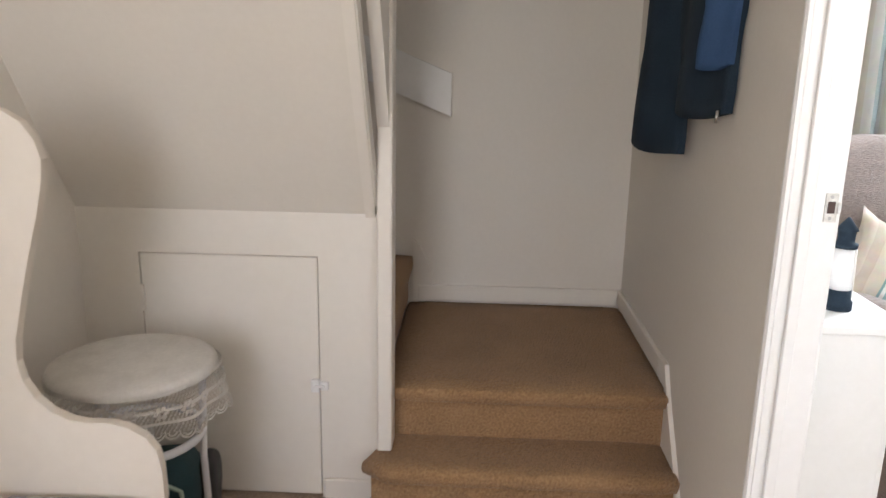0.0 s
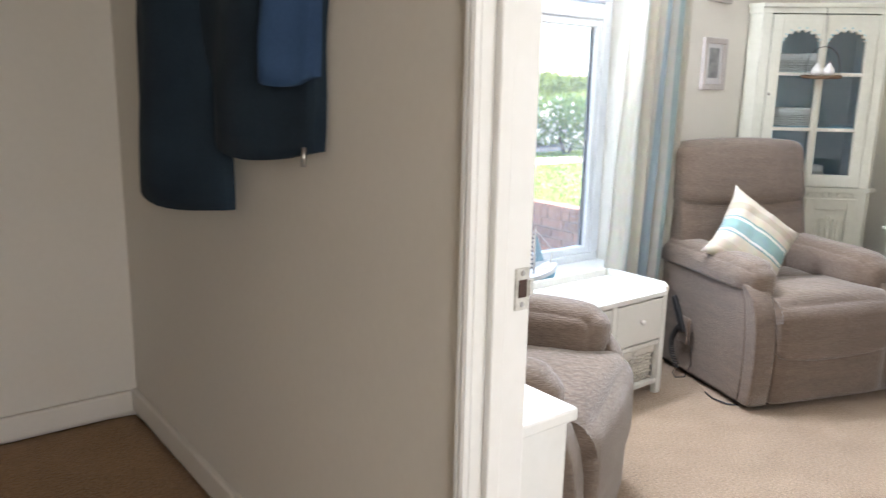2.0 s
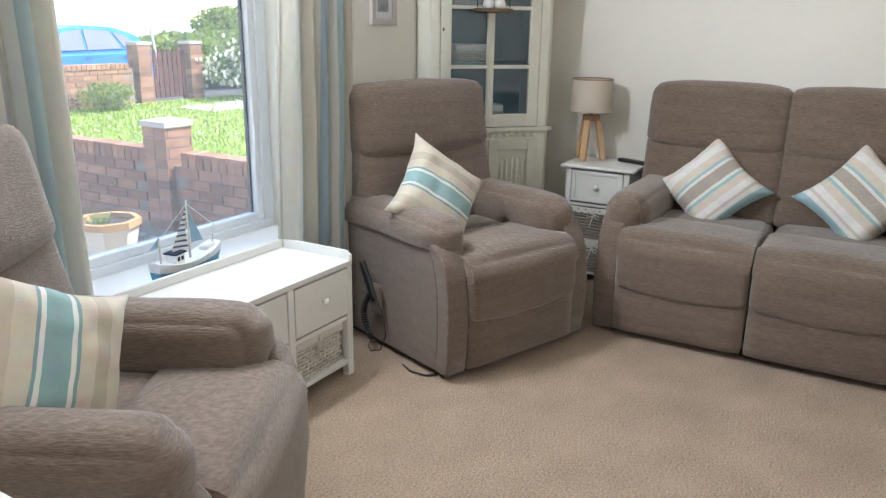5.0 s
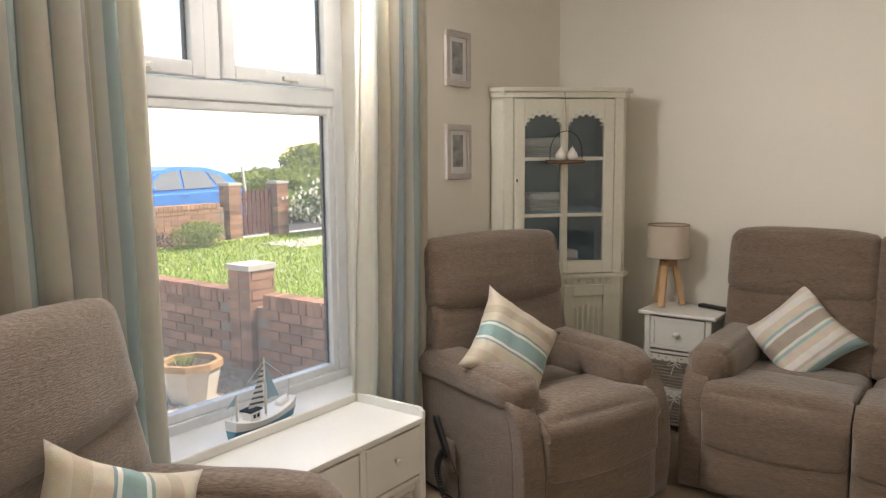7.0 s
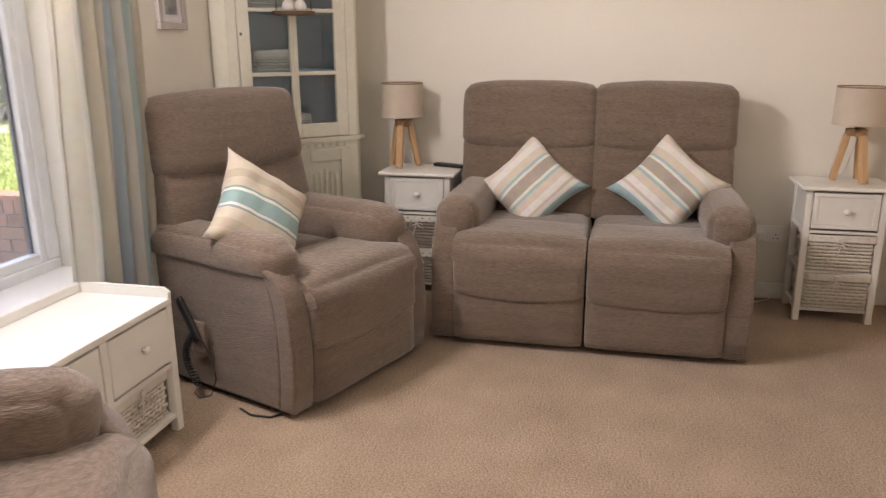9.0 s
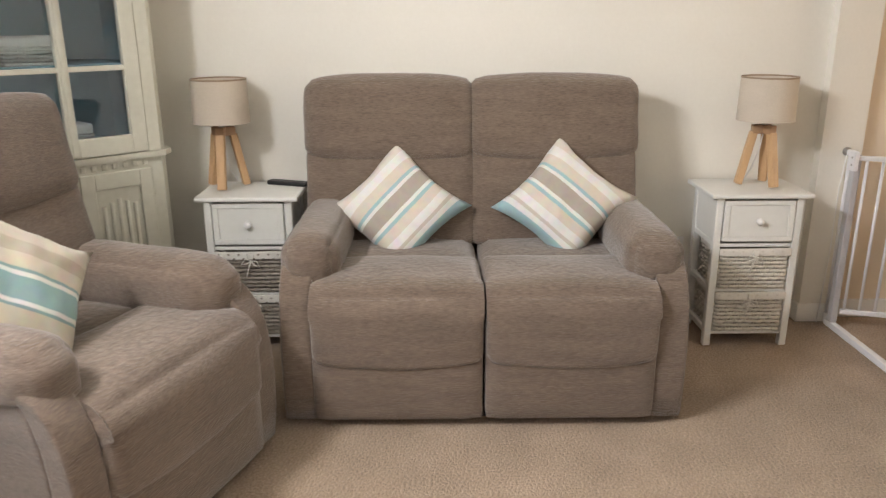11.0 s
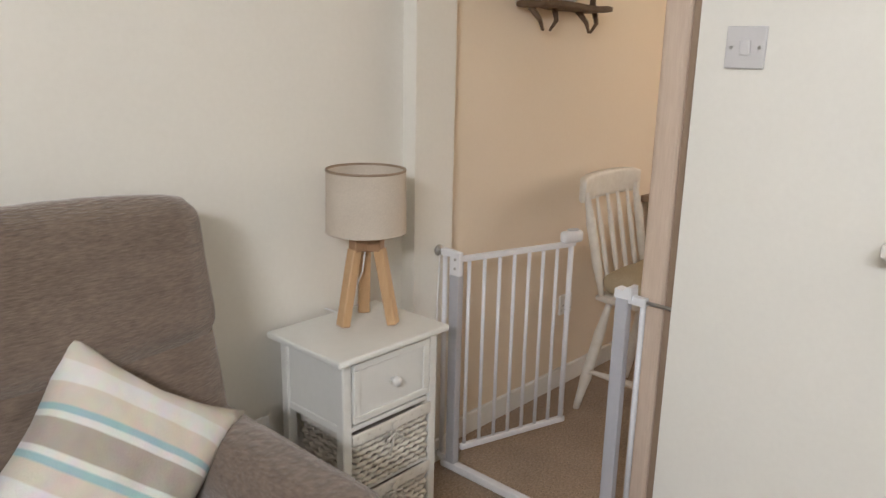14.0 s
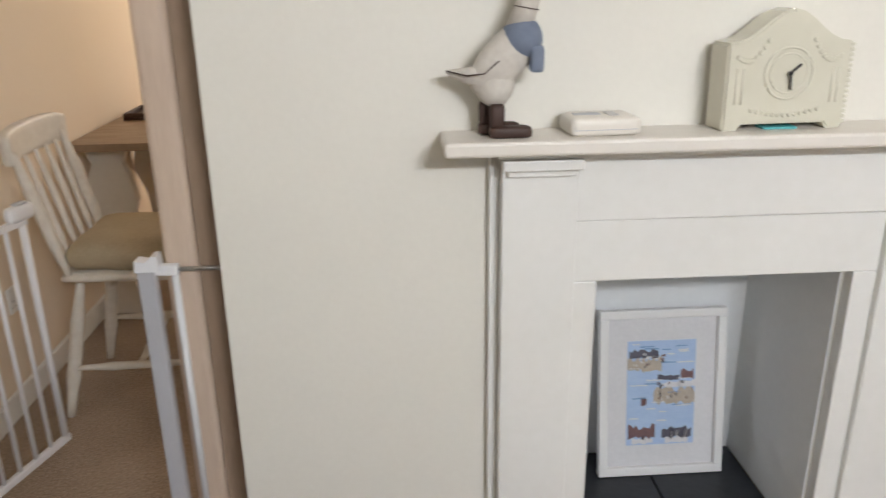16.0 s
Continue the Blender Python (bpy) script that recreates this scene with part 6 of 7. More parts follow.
def wing(t):
    """Outline of a wing end: high rounded shoulder, waist and curled arm."""
    pts = [(-0.285, 0.0), (-0.285, 1.18), (-0.22, 1.235), (-0.12, 1.25)]
    pts += [(0.02, 1.243), (0.055, 1.222), (0.078, 1.19), (0.087, 1.155), (0.083, 1.115), (0.067, 1.05), (0.042, 0.97), (0.02, 0.89), (0.0, 0.81), (-0.004, 0.765), (0.004, 0.725), (0.024, 0.69), (0.053, 0.664), (0.085, 0.649), (0.12, 0.643), (0.165, 0.644), (0.20, 0.636), (0.235, 0.615), (0.255, 0.588), (0.262, 0.55), (0.264, 0.48), (0.25, 0.40), (0.25, 0.0)]
    return pts


for y in (-0.62, 0.64):
    bm = bmesh.new()
    prism(bm, wing(0), "y", y, y + 0.022)
    bmesh.ops.triangulate(bm, faces=[f for f in bm.faces if len(f.verts) > 4])
    part("wing_end", bm, SETTLE, st)
part("seat_board", box(-0.26, 0.235, -0.598, 0.64, 0.40, 0.425, 0.003), SETTLE, st)
for k in range(7):
    y = -0.598 + k * 0.1768
    part("back_plank", box(-0.285, -0.262, y + 0.001, y + 0.1755, 0.0, 1.16, 0.003, 1), SETTLE, st)
part("front_panel", box(0.19, 0.21, -0.598, 0.64, 0.02, 0.40), SETTLE, st)
bm = bmesh.new()
uvl = bm.loops.layers.uv.new("UVMap")
soft(bm, -0.255, 0.245, -0.59, 0.63, 0.427, 0.50, r=0.03, puff=(0, 0, 0.01), n=9, wob=0.004)
for f in bm.faces:
    for lp in f.loops:
        lp[uvl].uv = ((lp.vert.co.x + 0.3) * 1.2 % 1.0 + lp.vert.co.z * 0.7, lp.vert.co.y)
solo("seat_cushion", bm, SEATSTRIPE, "long seat cushion striped in cream and grey, on the settle", "cushion", m=pose(-1.1, 0.8, 0))

TC = Vector((-1.075, 1.855, 0))
rt = thing("round_table", Matrix.Translation(TC), "small round white metal table under a lace cloth", "table")
bm = bmesh.new()
lathe(bm, [(0.185, 0.578), (0.19, 0.582), (0.19, 0.59), (0.185, 0.594)], seg=32)
part("tabletop", bm, METALW, rt)
for k in range(3):
    a = k * math.tau / 3 + 0.55
    bm = bmesh.new()
    tube(bm, [(0.165 * math.cos(a), 0.165 * math.sin(a), 0.0), (0.155 * math.cos(a), 0.155 * math.sin(a), 0.3), (0.165 * math.cos(a), 0.165 * math.sin(a), 0.58)], 0.010, 8)
    part("leg", bm, METALW, rt)
bm = bmesh.new()
tube(bm, [(0.155 * math.cos(k * math.tau / 28), 0.155 * math.sin(k * math.tau / 28), 0.40) for k in range(28)], 0.011, 8, closed=True)
part("ring_stretcher", bm, METALW, rt)
# lace cloth: a plain top and a pierced, scalloped hem
cl = solo("tablecloth", lathe(bmesh.new(), [(0.002, 0.603), (0.10, 0.603), (0.185, 0.602), (0.199, 0.596), (0.204, 0.58), (0.202, 0.578), (0.19, 0.597), (0.002, 0.598)], seg=48, cap=False), LACE, "round white lace tablecloth with a scalloped hem", "tablecloth", m=Matrix.Translation(TC))


def hem(fn, name, label):
    bm = bmesh.new()
    fn(bm)
    part(name, bm, LACE, cl, label, "stuff")


def rad(a, z):
    return 0.205 + (0.585 - z) * (0.10 + 0.10 * math.sin(a * 9)) + 0.006 * math.sin(a * 5)


def drop(a):
    return 0.075 + 0.035 * (0.5 + 0.5 * math.sin(a * 2 + 2.2))


def at(a, z):
    r = rad(a, z)
    return (r * math.cos(a), r * math.sin(a), z)


def net(bm):
    n, rows = 260, 13
    for k in range(n):
        a0, a1 = k * math.tau / n, (k + 1) * math.tau / n
        d = drop(a0)
        for j in range(rows):
            z0, z1 = 0.588 - d * j / rows, 0.588 - d * (j + 1) / rows
            if (k + j) % 2 == 0 or j in (0, 5, 9):
                f = 0.15 if j not in (0, 5, 9) else 0.0
                am, zm = (a1 - a0) * f, (z0 - z1) * f
                bm.faces.new([bm.verts.new(at(x, z)) for x, z in ((a0 + am, z0 - zm), (a1 - am, z0 - zm), (a1 - am, z1 + zm), (a0 + am, z1 + zm))])


def flowers(bm):
    for k in range(20):
        a = k * math.tau / 20 + 0.05
        zc = 0.588 - drop(a) * 0.48
        for p in range(6):
            t = p * math.tau / 6
            q = at(a + 0.055 * math.cos(t), zc + 0.012 * math.sin(t))
            lathe(bm, [(0.0068, -0.001), (0.0058, 0.001)], seg=7, m=Matrix.Translation(Vector(q) * 1.004 - Vector((0, 0, q[2] * 0.004))) @ Matrix.Rotation(a, 4, "Z") @ Matrix.Rotation(radians(90), 4, "Y"))


def scallops(bm):
    for k in range(40):
        a = k * math.tau / 40
        zc = 0.588 - drop(a)
        for r in (0.016, 0.009):
            tube(bm, [at(a + r / 0.2 * math.cos(t), zc + 0.002 - r * 1.1 * math.sin(t)) for t in [math.pi * i / 8 for i in range(9)]], 0.0022, 4)


hem(net, "lace_net", "fine lace netting")
hem(flowers, "lace_flowers", "lace flower motifs")
hem(scallops, "lace_scallops", "scalloped lace edge")

bag = thing("bag", pose(-1.0, 2.0, 0, 0, 0, 10), "dark teal cloth bag with pale piping, under the round table", "bag")
bm = bmesh.new()
soft(bm, -0.16, 0.012, -0.09, 0.10, 0.0, 0.27, r=0.06, n=8, wob=0.02)
part("body", bm, BAGC, bag)
bm = bmesh.new()
tube(bm, [(-0.14, -0.098, 0.05), (-0.13, -0.10, 0.2), (-0.08, -0.10, 0.245), (-0.015, -0.10, 0.21), (0.002, -0.10, 0.05)], 0.006, 7)
part("piping", bm, BAGP, bag, "pale green piping")
bm = bmesh.new()
soft(bm, -0.04, 0.03, -0.02, 0.12, 0.0, 0.22, r=0.04, n=6, wob=0.015)
solo("bag", bm, BLACKP, "small dark bag leaning under the round table", "bag", m=pose(-0.98, 2.03, 0, 0, 0, 10))

# jacket hung on the coat wall
cg = thing("jacket", pose(0.384, 0, 0), "dark navy jacket with a blue lining hanging on the wall", "jacket")


def cloth(name, ycs, zbot, depth, material, thick, label=""):
    """A hanging piece of cloth: outline given by its two edges, with soft vertical folds."""
    bm = bmesh.new()
    n, mrows = 16, 18
    g = []
    for j in range(mrows + 1):
        v = j / mrows
        y0 = ycs[0][0] + (ycs[0][1] - ycs[0][0]) * v
        y1 = ycs[1][0] + (ycs[1][1] - ycs[1][0]) * v
        row = []
        for i in range(n + 1):
            u = i / n
            zb = zbot[0] + (zbot[1] - zbot[0]) * u + 0.012 * math.sin(u * 7)
            z = 1.95 + (zb - 1.95) * v
            x = -(depth * (math.sin(math.pi * min(1, max(0, 0.06 + 0.88 * u))) ** 0.6) * (0.75 + 0.25 * v) + 0.010 * math.sin(u * 11 + v * 2) + 0.006 * noise.noise(Vector((u * 6, v * 7, thick * 90))))
            row.append(bm.verts.new((min(-0.002, x), y0 + (y1 - y0) * u, z)))
        g.append(row)
    back = [[bm.verts.new((min(-0.001, v.co.x + thick), v.co.y, v.co.z)) for v in row] for row in g]
    for j in range(mrows):
        for i in range(n):
            f = bm.faces.new((g[j][i], g[j][i + 1], g[j + 1][i + 1], g[j + 1][i]))
            f.smooth = True
            f = bm.faces.new((back[j][i + 1], back[j][i], back[j + 1][i], back[j + 1][i + 1]))
            f.smooth = True
    for i in range(n):
        bm.faces.new((g[mrows][i], g[mrows][i + 1], back[mrows][i + 1], back[mrows][i]))
        bm.faces.new((g[0][i + 1], g[0][i], back[0][i], back[0][i + 1]))
    for j in range(mrows):
        bm.faces.new((g[j][0], g[j + 1][0], back[j + 1][0], back[j][0]))
        bm.faces.new((g[j][n], back[j][n], back[j + 1][n], g[j + 1][n]))
    return part(name, bm, material, cg, label)


cloth("sleeve", ((2.68, 2.76), (2.42, 2.30)), (1.115, 1.085), 0.125, NAVY, 0.02)
cloth("body", ((2.48, 2.46), (1.985, 1.985)), (1.205, 1.22), 0.075, NAVY, 0.02)
cloth("lining", ((2.14, 2.12), (1.977, 1.977)), (1.345, 1.335), 0.084, DENIM, 0.012, "bright blue lining panel")
bm = bmesh.new()
tube(bm, [(-0.045, 1.993, 1.235), (-0.047, 1.993, 1.205)], 0.004, 6)
part("zip_pull", bm, STEEL, cg)
bm = bmesh.new()
tube(bm, [(0.0, 2.2, 1.93), (-0.05, 2.2, 1.92), (-0.06, 2.2, 1.96)], 0.006, 8)
part("hook", bm, STEEL, cg)


# ---- front garden and street ----
random.seed(11)
GZ, LZ = -0.2, 0.2
bm = bmesh.new()
bmesh.ops.create_grid(bm, x_segments=40, y_segments=40, size=600)
bmesh.ops.translate(bm, verts=bm.verts, vec=(0, 0, GZ - 0.15))
structure("ground", bm, FIELD, label="grassy ground reaching the horizon")
structure("path", box(-3.0, 4.0, 3.55, 10.5, GZ - 0.12, GZ), GRAVEL, label="gravel beside the house")
structure("lawn", box(4.1, 16.0, 3.3, 10.6, GZ - 0.12, LZ), LAWN, label="sunlit daisy lawn behind a brick wall")
structure("garden_path", box(7.6, 16.0, 8.9, 9.7, LZ, LZ + 0.012), CONC, label="pale concrete garden path")
structure("road", box(-60, 90, 13.5, 22.0, GZ - 0.145, GZ - 0.05), ASPHALT, label="grey asphalt road")
structure("pavement", box(-60, 90, 11.2, 13.5, GZ - 0.145, GZ + 0.05), CONC, label="pale concrete pavement with a kerb")
structure("house_wall", box(-3, 0.5, 3.3, 3.5, GZ - 0.1, 2.9), BRICK2)


def quads(name, items, material, label, category="", kind="stuff", parent=None):
    """Many small leaves or blades in one mesh: items of corner tuples."""
    vs, fs = [], []
    for q in items:
        k = len(vs)
        vs += q
        fs.append(tuple(range(k, k + len(q))))
    me = bpy.data.meshes.new(name)
    me.from_pydata(vs, [], fs)
    me.materials.append(material)
    o = new(name, me)
    o.parent = parent
    return tagged(o, label, category, kind=kind)


blades = []
for k in range(26000):
    x, y = 4.2 + 6.5 * random.random() ** 1.2, random.uniform(3.8, 10.4)
    h, a = random.uniform(0.02, 0.06), random.uniform(0, math.tau)
    w = random.uniform(0.004, 0.010)
    dx, dy = w * math.cos(a), w * math.sin(a)
    lx, ly = random.uniform(-0.03, 0.03), random.uniform(-0.03, 0.03)
    blades.append(((x - dx, y - dy, LZ), (x + dx, y + dy, LZ), (x + lx, y + ly, LZ + h)))
quads("grass", blades, GRASS, "short sunlit grass blades on the lawn")
dais = []
for k in range(520):
    cx, cy = random.choice(((6.2, 8.0), (5.6, 6.6), (7.0, 7.4), (5.0, 7.6), (7.6, 9.0)))
    x, y, z = random.gauss(cx, 0.7), random.gauss(cy, 0.7), LZ + random.uniform(0.04, 0.075)
    if not (4.2 < x < 15 and 3.8 < y < 10.4):
        continue
    r = random.uniform(0.008, 0.016)
    dais.append(tuple((x + r * math.cos(t * math.tau / 6), y + r * math.sin(t * math.tau / 6), z + 0.004 * (t % 2)) for t in range(6)))
quads("daisies", dais, PETAL, "small white daisies scattered over the lawn")
peb = []
for k in range(5200):
    x, y = random.uniform(1.6, 3.98), random.uniform(3.7, 6.6)
    r, z = random.uniform(0.008, 0.02), GZ
    a = random.uniform(0, math.tau)
    top = (x + random.uniform(-0.3, 0.3) * r, y, z + r * 0.9)
    ring = [(x + r * math.cos(a + t * math.tau / 5) * random.uniform(0.7, 1.2), y + r * math.sin(a + t * math.tau / 5), z) for t in range(5)]
    for t in range(5):
        peb.append((ring[t], ring[(t + 1) % 5], top))
quads("gravel", peb, GRAVEL, "loose buff gravel on the ground")


def foliage(c, r, count, size, seedv):
    """Leaf quads in an uneven crown of several lobes."""
    rnd = random.Random(seedv)
    lobes = [(Vector((rnd.uniform(-0.6, 0.6) * r[0], rnd.uniform(-0.6, 0.6) * r[1], rnd.uniform(-0.35, 0.55) * r[2])), rnd.uniform(0.4, 0.65)) for _ in range(9)]
    out = []
    for _ in range(count):
        o, s = rnd.choice(lobes)
        d = Vector((rnd.gauss(0, 1), rnd.gauss(0, 1), rnd.gauss(0, 1))).normalized() * (rnd.random() ** 0.35)
        p = Vector(c) + o + Vector((d.x * r[0] * s, d.y * r[1] * s, d.z * r[2] * s))
        u = Vector((rnd.gauss(0, 1), rnd.gauss(0, 1), rnd.gauss(0, 1))).normalized()
        w = u.cross(Vector((rnd.gauss(0, 1), rnd.gauss(0, 1), rnd.gauss(0, 1)))).normalized()
        k = size * rnd.uniform(0.6, 1.3)
        out.append((tuple(p - u * k), tuple(p + w * k * 0.5), tuple(p + u * k), tuple(p - w * k * 0.5)))
    return out


def bush(name, c, r, count, size, seedv, material, label, petals=0):
    root = thing(name, pose(c[0], c[1], c[2] - r[2]), label, "bush" if name != "tree" else "tree")
    loc = (0, 0, r[2])
    rnd = random.Random(seedv + 1)
    for k in range(4):
        bm = bmesh.new()
        a = k * 1.7
        tube(bm, [(0.05 * math.cos(a), 0.05 * math.sin(a), 0), (0.25 * r[0] * math.cos(a), 0.25 * r[1] * math.sin(a), r[2] * 0.7), (0.5 * r[0] * math.cos(a + 0.4), 0.5 * r[1] * math.sin(a + 0.4), r[2] * 1.25)], 0.03 * r[2] + 0.012, 6, taper=0.008)
        part("stem", bm, DUCKF, root)
    quads("crown", foliage(loc, r, count, size, seedv), material, "", kind="stuff", parent=root)
    if petals:
        pf2 = []
        for q in foliage(loc, [x * 1.04 for x in r], petals, size * 0.9, seedv + 5):
            cc = sum((Vector(v) for v in q), Vector()) / 4
            for i in range(5):
                t = i * math.tau / 5
                e1 = Vector((math.cos(t), 0.3, math.sin(t))) * size * 0.9
                e2 = Vector((math.cos(t + 0.9), 0.1, math.sin(t + 0.9))) * size * 0.9
                pf2.append((tuple(cc), tuple(cc + e1), tuple(cc + e2)))
        quads("flowers", pf2, PETAL, "white blossoms", kind="stuff", parent=root)
    return root


bush("rose_bush", (9.75, 10.15, 0.70), (1.0, 0.8, 0.50), 9000, 0.035, 3, LEAFR, "dense green rose bush with many white flowers", 430)
bush("rose_bush", (11.6, 10.3, 0.68), (0.95, 0.8, 0.48), 6000, 0.038, 21, LEAFR, "dense green bush with a few white flowers", 120)
bush("shrub", (6.95, 10.2, 0.36), (0.42, 0.35, 0.2), 2600, 0.025, 5, LEAFY, "low rounded yellow-green shrub by the far wall")
bush("shrub", (6.2, 10.3, 0.32), (0.42, 0.3, 0.16), 1500, 0.02, 6, HEATHER, "low purple-brown heather by the far wall")
bush("shrub", (10.9, 9.95, 0.36), (0.6, 0.4, 0.2), 2200, 0.03, 8, LEAFY, "low bright yellow-green shrub")
bush("shrub", (15.2, 16.2, 0.1), (1.6, 1.0, 0.5), 4000, 0.08, 9, LEAFY, "wide green roadside hedge")
structure("water", box(-900, 900, 60, 1500, GZ - 0.15, GZ - 0.1), WATER, label="pale hazy sea in the distance")
for k, (x, y, w, h, sd) in enumerate(((23.5, 27.5, 2.6, 0.58, 31), (28.5, 28.0, 3.2, 0.62, 32), (32.0, 27.0, 3.0, 0.65, 38), (29.0, 30.5, 2.2, 1.15, 34), (33.0, 31.0, 3.0, 1.2, 35), (36.5, 29.0, 3.0, 1.1, 36), (21.5, 25.5, 1.8, 0.5, 37))):
    bush("tree" if h > 1.0 else "hedge", (x, y, GZ + h), (w, w * 0.7, h), 5200, 0.15, sd, LEAFY, "wind-trimmed green trees beyond the road" if h > 1.0 else "overgrown green hedge beyond the road")

# far front wall with its gate
fw = structure("front_wall", box(1.0, 7.72, 10.62, 10.80, GZ, 0.70), MORTAR, label="low buff-red brick front wall")
bm = bmesh.new()
for c in range(9):
    z = 0.70 - (c + 1) * 0.075 + 0.006
    off = 0.1125 * (c % 2)
    for k in range(31):
        x = 0.95 + off + k * 0.225
        if x + 0.213 < 7.74:
            B(bm, x, x + 0.213, 10.61, 10.64, z, z + 0.064)
o = part("bricks", bm, BRICK2, fw, kind="stuff")
bm = bmesh.new()
for k in range(89):
    B(bm, 0.98 + k * 0.075, 1.045 + k * 0.075, 10.60, 10.82, 0.70, 0.765)
part("coping", bm, BRICK2, fw, kind="stuff")


def pillar(name, x, y, w, z0, z1, label):
    root = structure(name, box(x - w / 2 + 0.006, x + w / 2 - 0.006, y - w / 2 + 0.006, y + w / 2 - 0.006, z0, z1), MORTAR, label=label)
    bm = bmesh.new()
    prism(bm, [(x - w / 2 - 0.012, y - w / 2 - 0.012), (x + w / 2 + 0.012, y - w / 2 - 0.012), (x + w / 2 + 0.012, y + w / 2 + 0.012), (x - w / 2 - 0.012, y + w / 2 + 0.012)], "z", z1, z1 + 0.04)
    part("cap", bm, CONC, root, "pale concrete cap")
    n = int((z1 - z0) / 0.075)
    for k in range(n):
        z = z1 - (k + 1) * 0.075 + 0.004
        h = w / 2
        if k % 2:
            spans = ((-h, 0.095, -h, -0.005), (-h, -0.005, 0.005 - 0.0, h), (0.105 - 0.0, h, -h, -0.005), (0.005, h, 0.005, h))
        else:
            spans = ((-h, -0.105, -h, -0.005), (-0.095, h, -h, -0.005), (-h, -0.005, 0.005, h), (0.005, h, 0.005, h))
        for a, b, c, d in spans:
            part("brick", box(x + a, x + b, y + c, y + d, z, z + 0.065), BRICK, root)
    return root


pillar("gate_pillar", 7.92, 10.7, 0.235, GZ, 1.02, "brick gate pillar with a pale cap")
pillar("gate_pillar", 8.88, 10.7, 0.235, GZ, 1.02, "brick gate pillar with a pale cap, beside the rose bush")
gt = thing("garden_gate", pose(8.1, 10.68, LZ), "red-brown stained picket garden gate", "gate")
for k in range(7):
    x = 0.02 + k * 0.088
    bm = bmesh.new()
    prism(bm, [(x, 0.04), (x + 0.06, 0.04), (x + 0.06, 0.70 + 0.02 * (k % 2)), (x + 0.03, 0.76), (x, 0.70 + 0.02 * (k % 2))], "y", -0.03, -0.012)
    part("slat", bm, REDWOOD, gt)
for z in (0.16, 0.56):
    part("rail", box(0.0, 0.62, -0.012, 0.03, z, z + 0.07), REDWOOD, gt)
bm = bmesh.new()
prism(bm, [(0.02, 0.2), (0.08, 0.2), (0.60, 0.58), (0.54, 0.58)], "y", -0.01, 0.025)
part("brace", bm, REDWOOD, gt)
bm = bmesh.new()
tube(bm, [(11.45, 14.5, GZ), (11.2, 14.4, 1.25)], 0.03, 8)
solo("post", bm, CONC, "leaning pale roadside post", "post")

# octagonal planter
pl = thing("planter", pose(3.44, 5.55, GZ) @ Matrix.Scale(0.80, 4), "pale octagonal planter with a rust-orange rim and sparse plants", "planter")
bm = bmesh.new()
lathe(bm, [(0.19, 0.0), (0.255, 0.30), (0.225, 0.30), (0.2, 0.26), (0.002, 0.26)], seg=8, smooth=False, cap=False)
part("pot", bm, PLANTER, pl)
bm = bmesh.new()
lathe(bm, [(0.250, 0.285), (0.272, 0.29), (0.272, 0.345), (0.225, 0.345), (0.222, 0.285)], seg=8, smooth=False, cap=False)
part("rim", bm, PLANTRIM, pl)
bm = bmesh.new()
lathe(bm, [(0.222, 0.30), (0.12, 0.315), (0.002, 0.32)], seg=16, cap=False)
part("soil", bm, SOIL, pl)
lv = []
rnd = random.Random(4)
for k in range(46):
    a, rr, hh = rnd.uniform(0, math.tau), rnd.uniform(0, 0.09), rnd.uniform(0.05, 0.16)
    x, y = -0.06 + rr * math.cos(a), rr * math.sin(a)
    lv.append(((x - 0.006, y, 0.31), (x + 0.006, y, 0.31), (x + 0.05 * math.cos(a), y + 0.05 * math.sin(a), 0.31 + hh)))
quads("plant", lv, LEAFY, "", kind="stuff", parent=pl)

# parked hatchback, bright blue
car = thing("car", pose(10.6, 16.6, GZ - 0.05), "bright blue parked hatchback car seen over the front wall", "car")
side = [(-1.95, 0.35), (-1.97, 0.62), (-1.80, 0.82), (-1.05, 0.95), (1.55, 1.0), (1.93, 0.9), (1.96, 0.55), (1.93, 0.32)]
bm = bmesh.new()
prism(bm, side, "y", -0.85, 0.85)
bmesh.ops.bevel(bm, geom=[e for e in bm.edges], offset=0.07, segments=3, affect="EDGES")
part("body", bm, CARBLUE, car)
bm = bmesh.new()
prof = [(-1.05, 0.94), (-0.42, 1.40), (0.1, 1.50), (0.9, 1.47), (1.45, 1.32), (1.85, 0.96)]
prism(bm, prof, "y", -0.74, 0.74)
for v in bm.verts:
    v.co.y *= 1 - 0.22 * max(0, (v.co.z - 0.94)) / 0.56
bmesh.ops.bevel(bm, geom=[e for e in bm.edges], offset=0.05, segments=3, affect="EDGES")
part("roof", bm, CARBLUE, car)
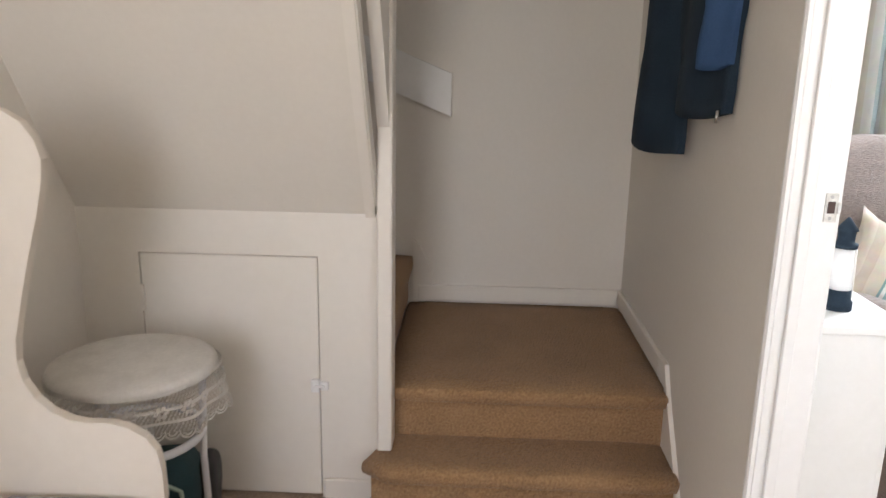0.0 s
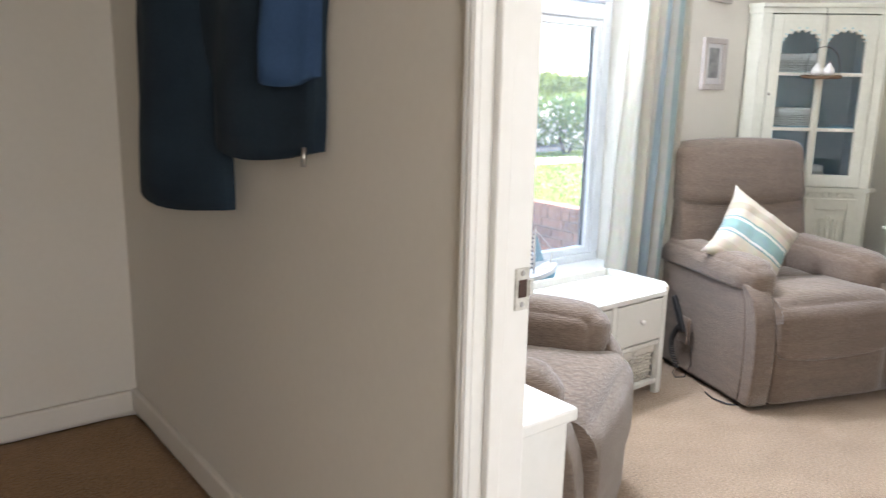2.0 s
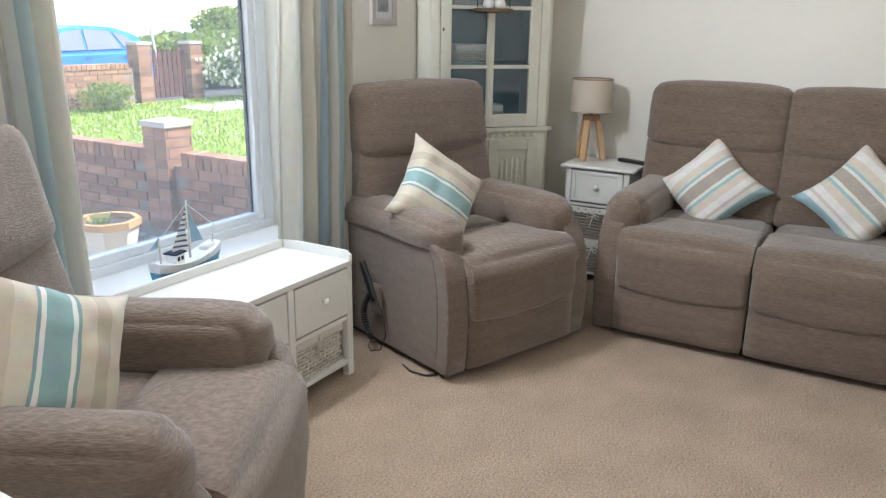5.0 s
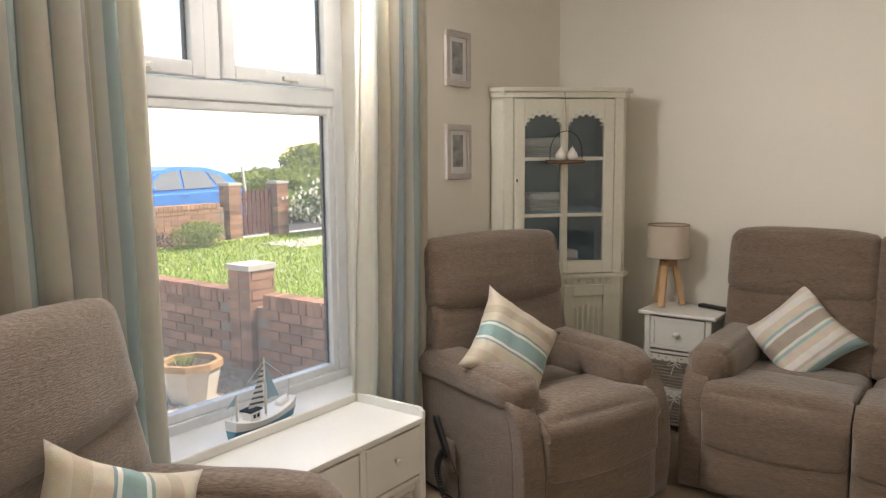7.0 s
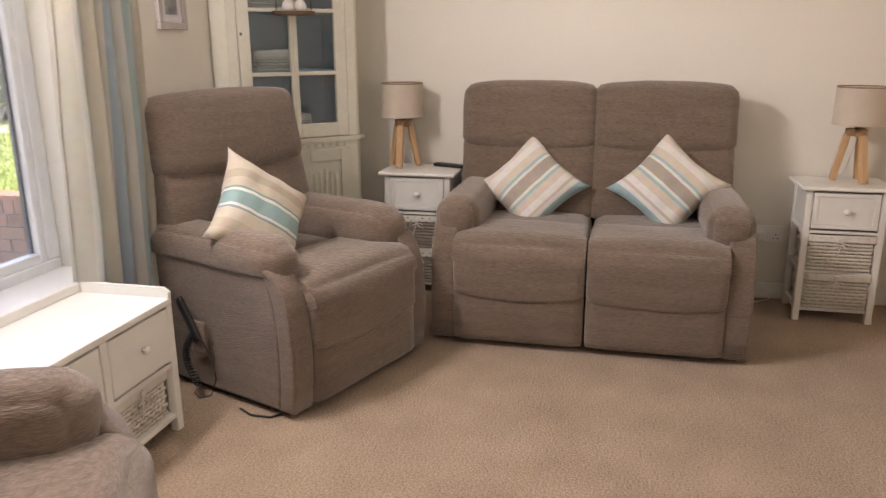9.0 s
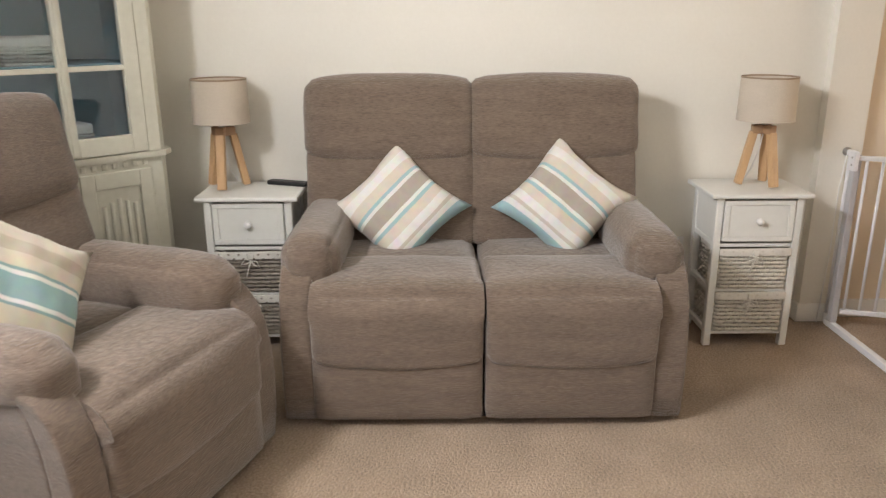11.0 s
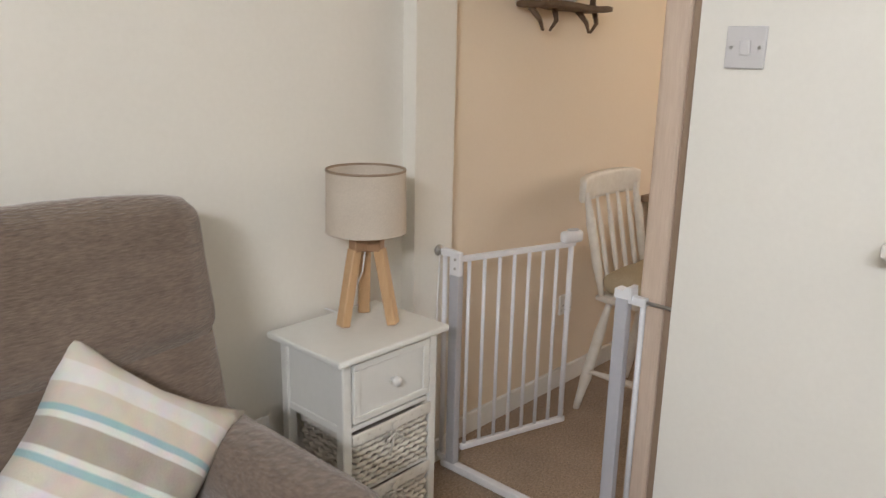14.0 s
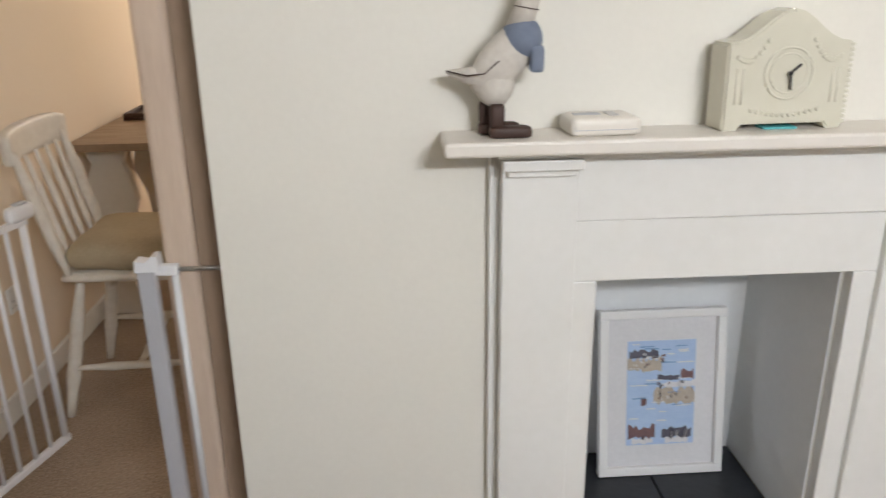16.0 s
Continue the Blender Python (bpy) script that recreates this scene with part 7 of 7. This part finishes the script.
for sgn in (-1, 1):
    for pts in ([(-0.80, 1.0), (-0.34, 1.35), (0.10, 1.42), (0.10, 1.0)], [(0.17, 1.0), (0.17, 1.42), (0.78, 1.39), (1.0, 1.02)], [(1.07, 1.05), (0.86, 1.37), (1.22, 1.27), (1.38, 1.08)]):
        bm = bmesh.new()
        prism(bm, pts, "y", -0.735 * sgn - 0.01, -0.735 * sgn + 0.01)
        for v in bm.verts:
            v.co.y *= 1 - 0.20 * max(0, (v.co.z - 0.97)) / 0.56
        part("window", bm, CARGLASS, car)
    bm = bmesh.new()
    soft(bm, -0.86, -0.68, -0.98 if sgn > 0 else 0.83, -0.83 if sgn > 0 else 0.98, 0.97, 1.10, r=0.05, n=4)
    part("wing_mirror", bm, CARBLUE, car)
    for x in (0.02, 0.95):
        part("door_handle", box(x, x + 0.18, -0.875 * sgn - 0.012, -0.875 * sgn + 0.012, 0.86, 0.89, 0.008), CARBLUE, car)
    for x in (-1.25, 1.25):
        bm = bmesh.new()
        lathe(bm, [(0.2, -0.1), (0.3, -0.1), (0.31, -0.06), (0.31, 0.06), (0.3, 0.1), (0.2, 0.1)], seg=24, m=pose(x, -0.76 * sgn, 0.31, 90))
        wl = part("wheel", bm, RUBBER, car)
        bm = bmesh.new()
        lathe(bm, [(0.2, -0.08), (0.2, 0.08), (0.05, 0.1)], seg=20, m=pose(x, -0.78 * sgn, 0.31, 90))
        part("rim", bm, STEEL, wl)

# near garden wall: bricks one by one
gw = structure("garden_wall", box(4.025, 4.145, 3.55, 9.8, GZ - 0.1, 0.345), MORTAR, label="weathered red-brown brick garden wall with a soldier coping")
shared = mesh_of("brick", box(-0.0, 0.118, -0.1065, 0.1065, 0, 0.064, 0.0), BRICK)
cop = mesh_of("coping_brick", box(-0.052, 0.052, -0.032, 0.032, 0, 0.104, 0.0), BRICK)
rnd = random.Random(2)
GP = 5.66
for c in range(7):
    for k in range(20):
        y = 4.05 + k * 0.225 + 0.1125 * (c % 2)
        if abs(y - GP) < 0.25:
            continue
        o = new("brick", shared)
        o.location = (4.011 + rnd.uniform(-0.004, 0.003), y, 0.345 - (c + 1) * 0.075 + 0.005)
        o.parent = gw
for k in range(82):
    y = 3.62 + k * 0.075
    if abs(y - GP) < 0.20:
        continue
    o = new("coping_brick", cop)
    o.location = (4.085 + rnd.uniform(-0.004, 0.004), y, 0.345)
    o.scale = (1.35, 1, 1)
    o.parent = gw
pillar("garden_pillar", 4.085, GP, 0.24, GZ, 0.62, "brick wall pillar with a pale concrete cap")
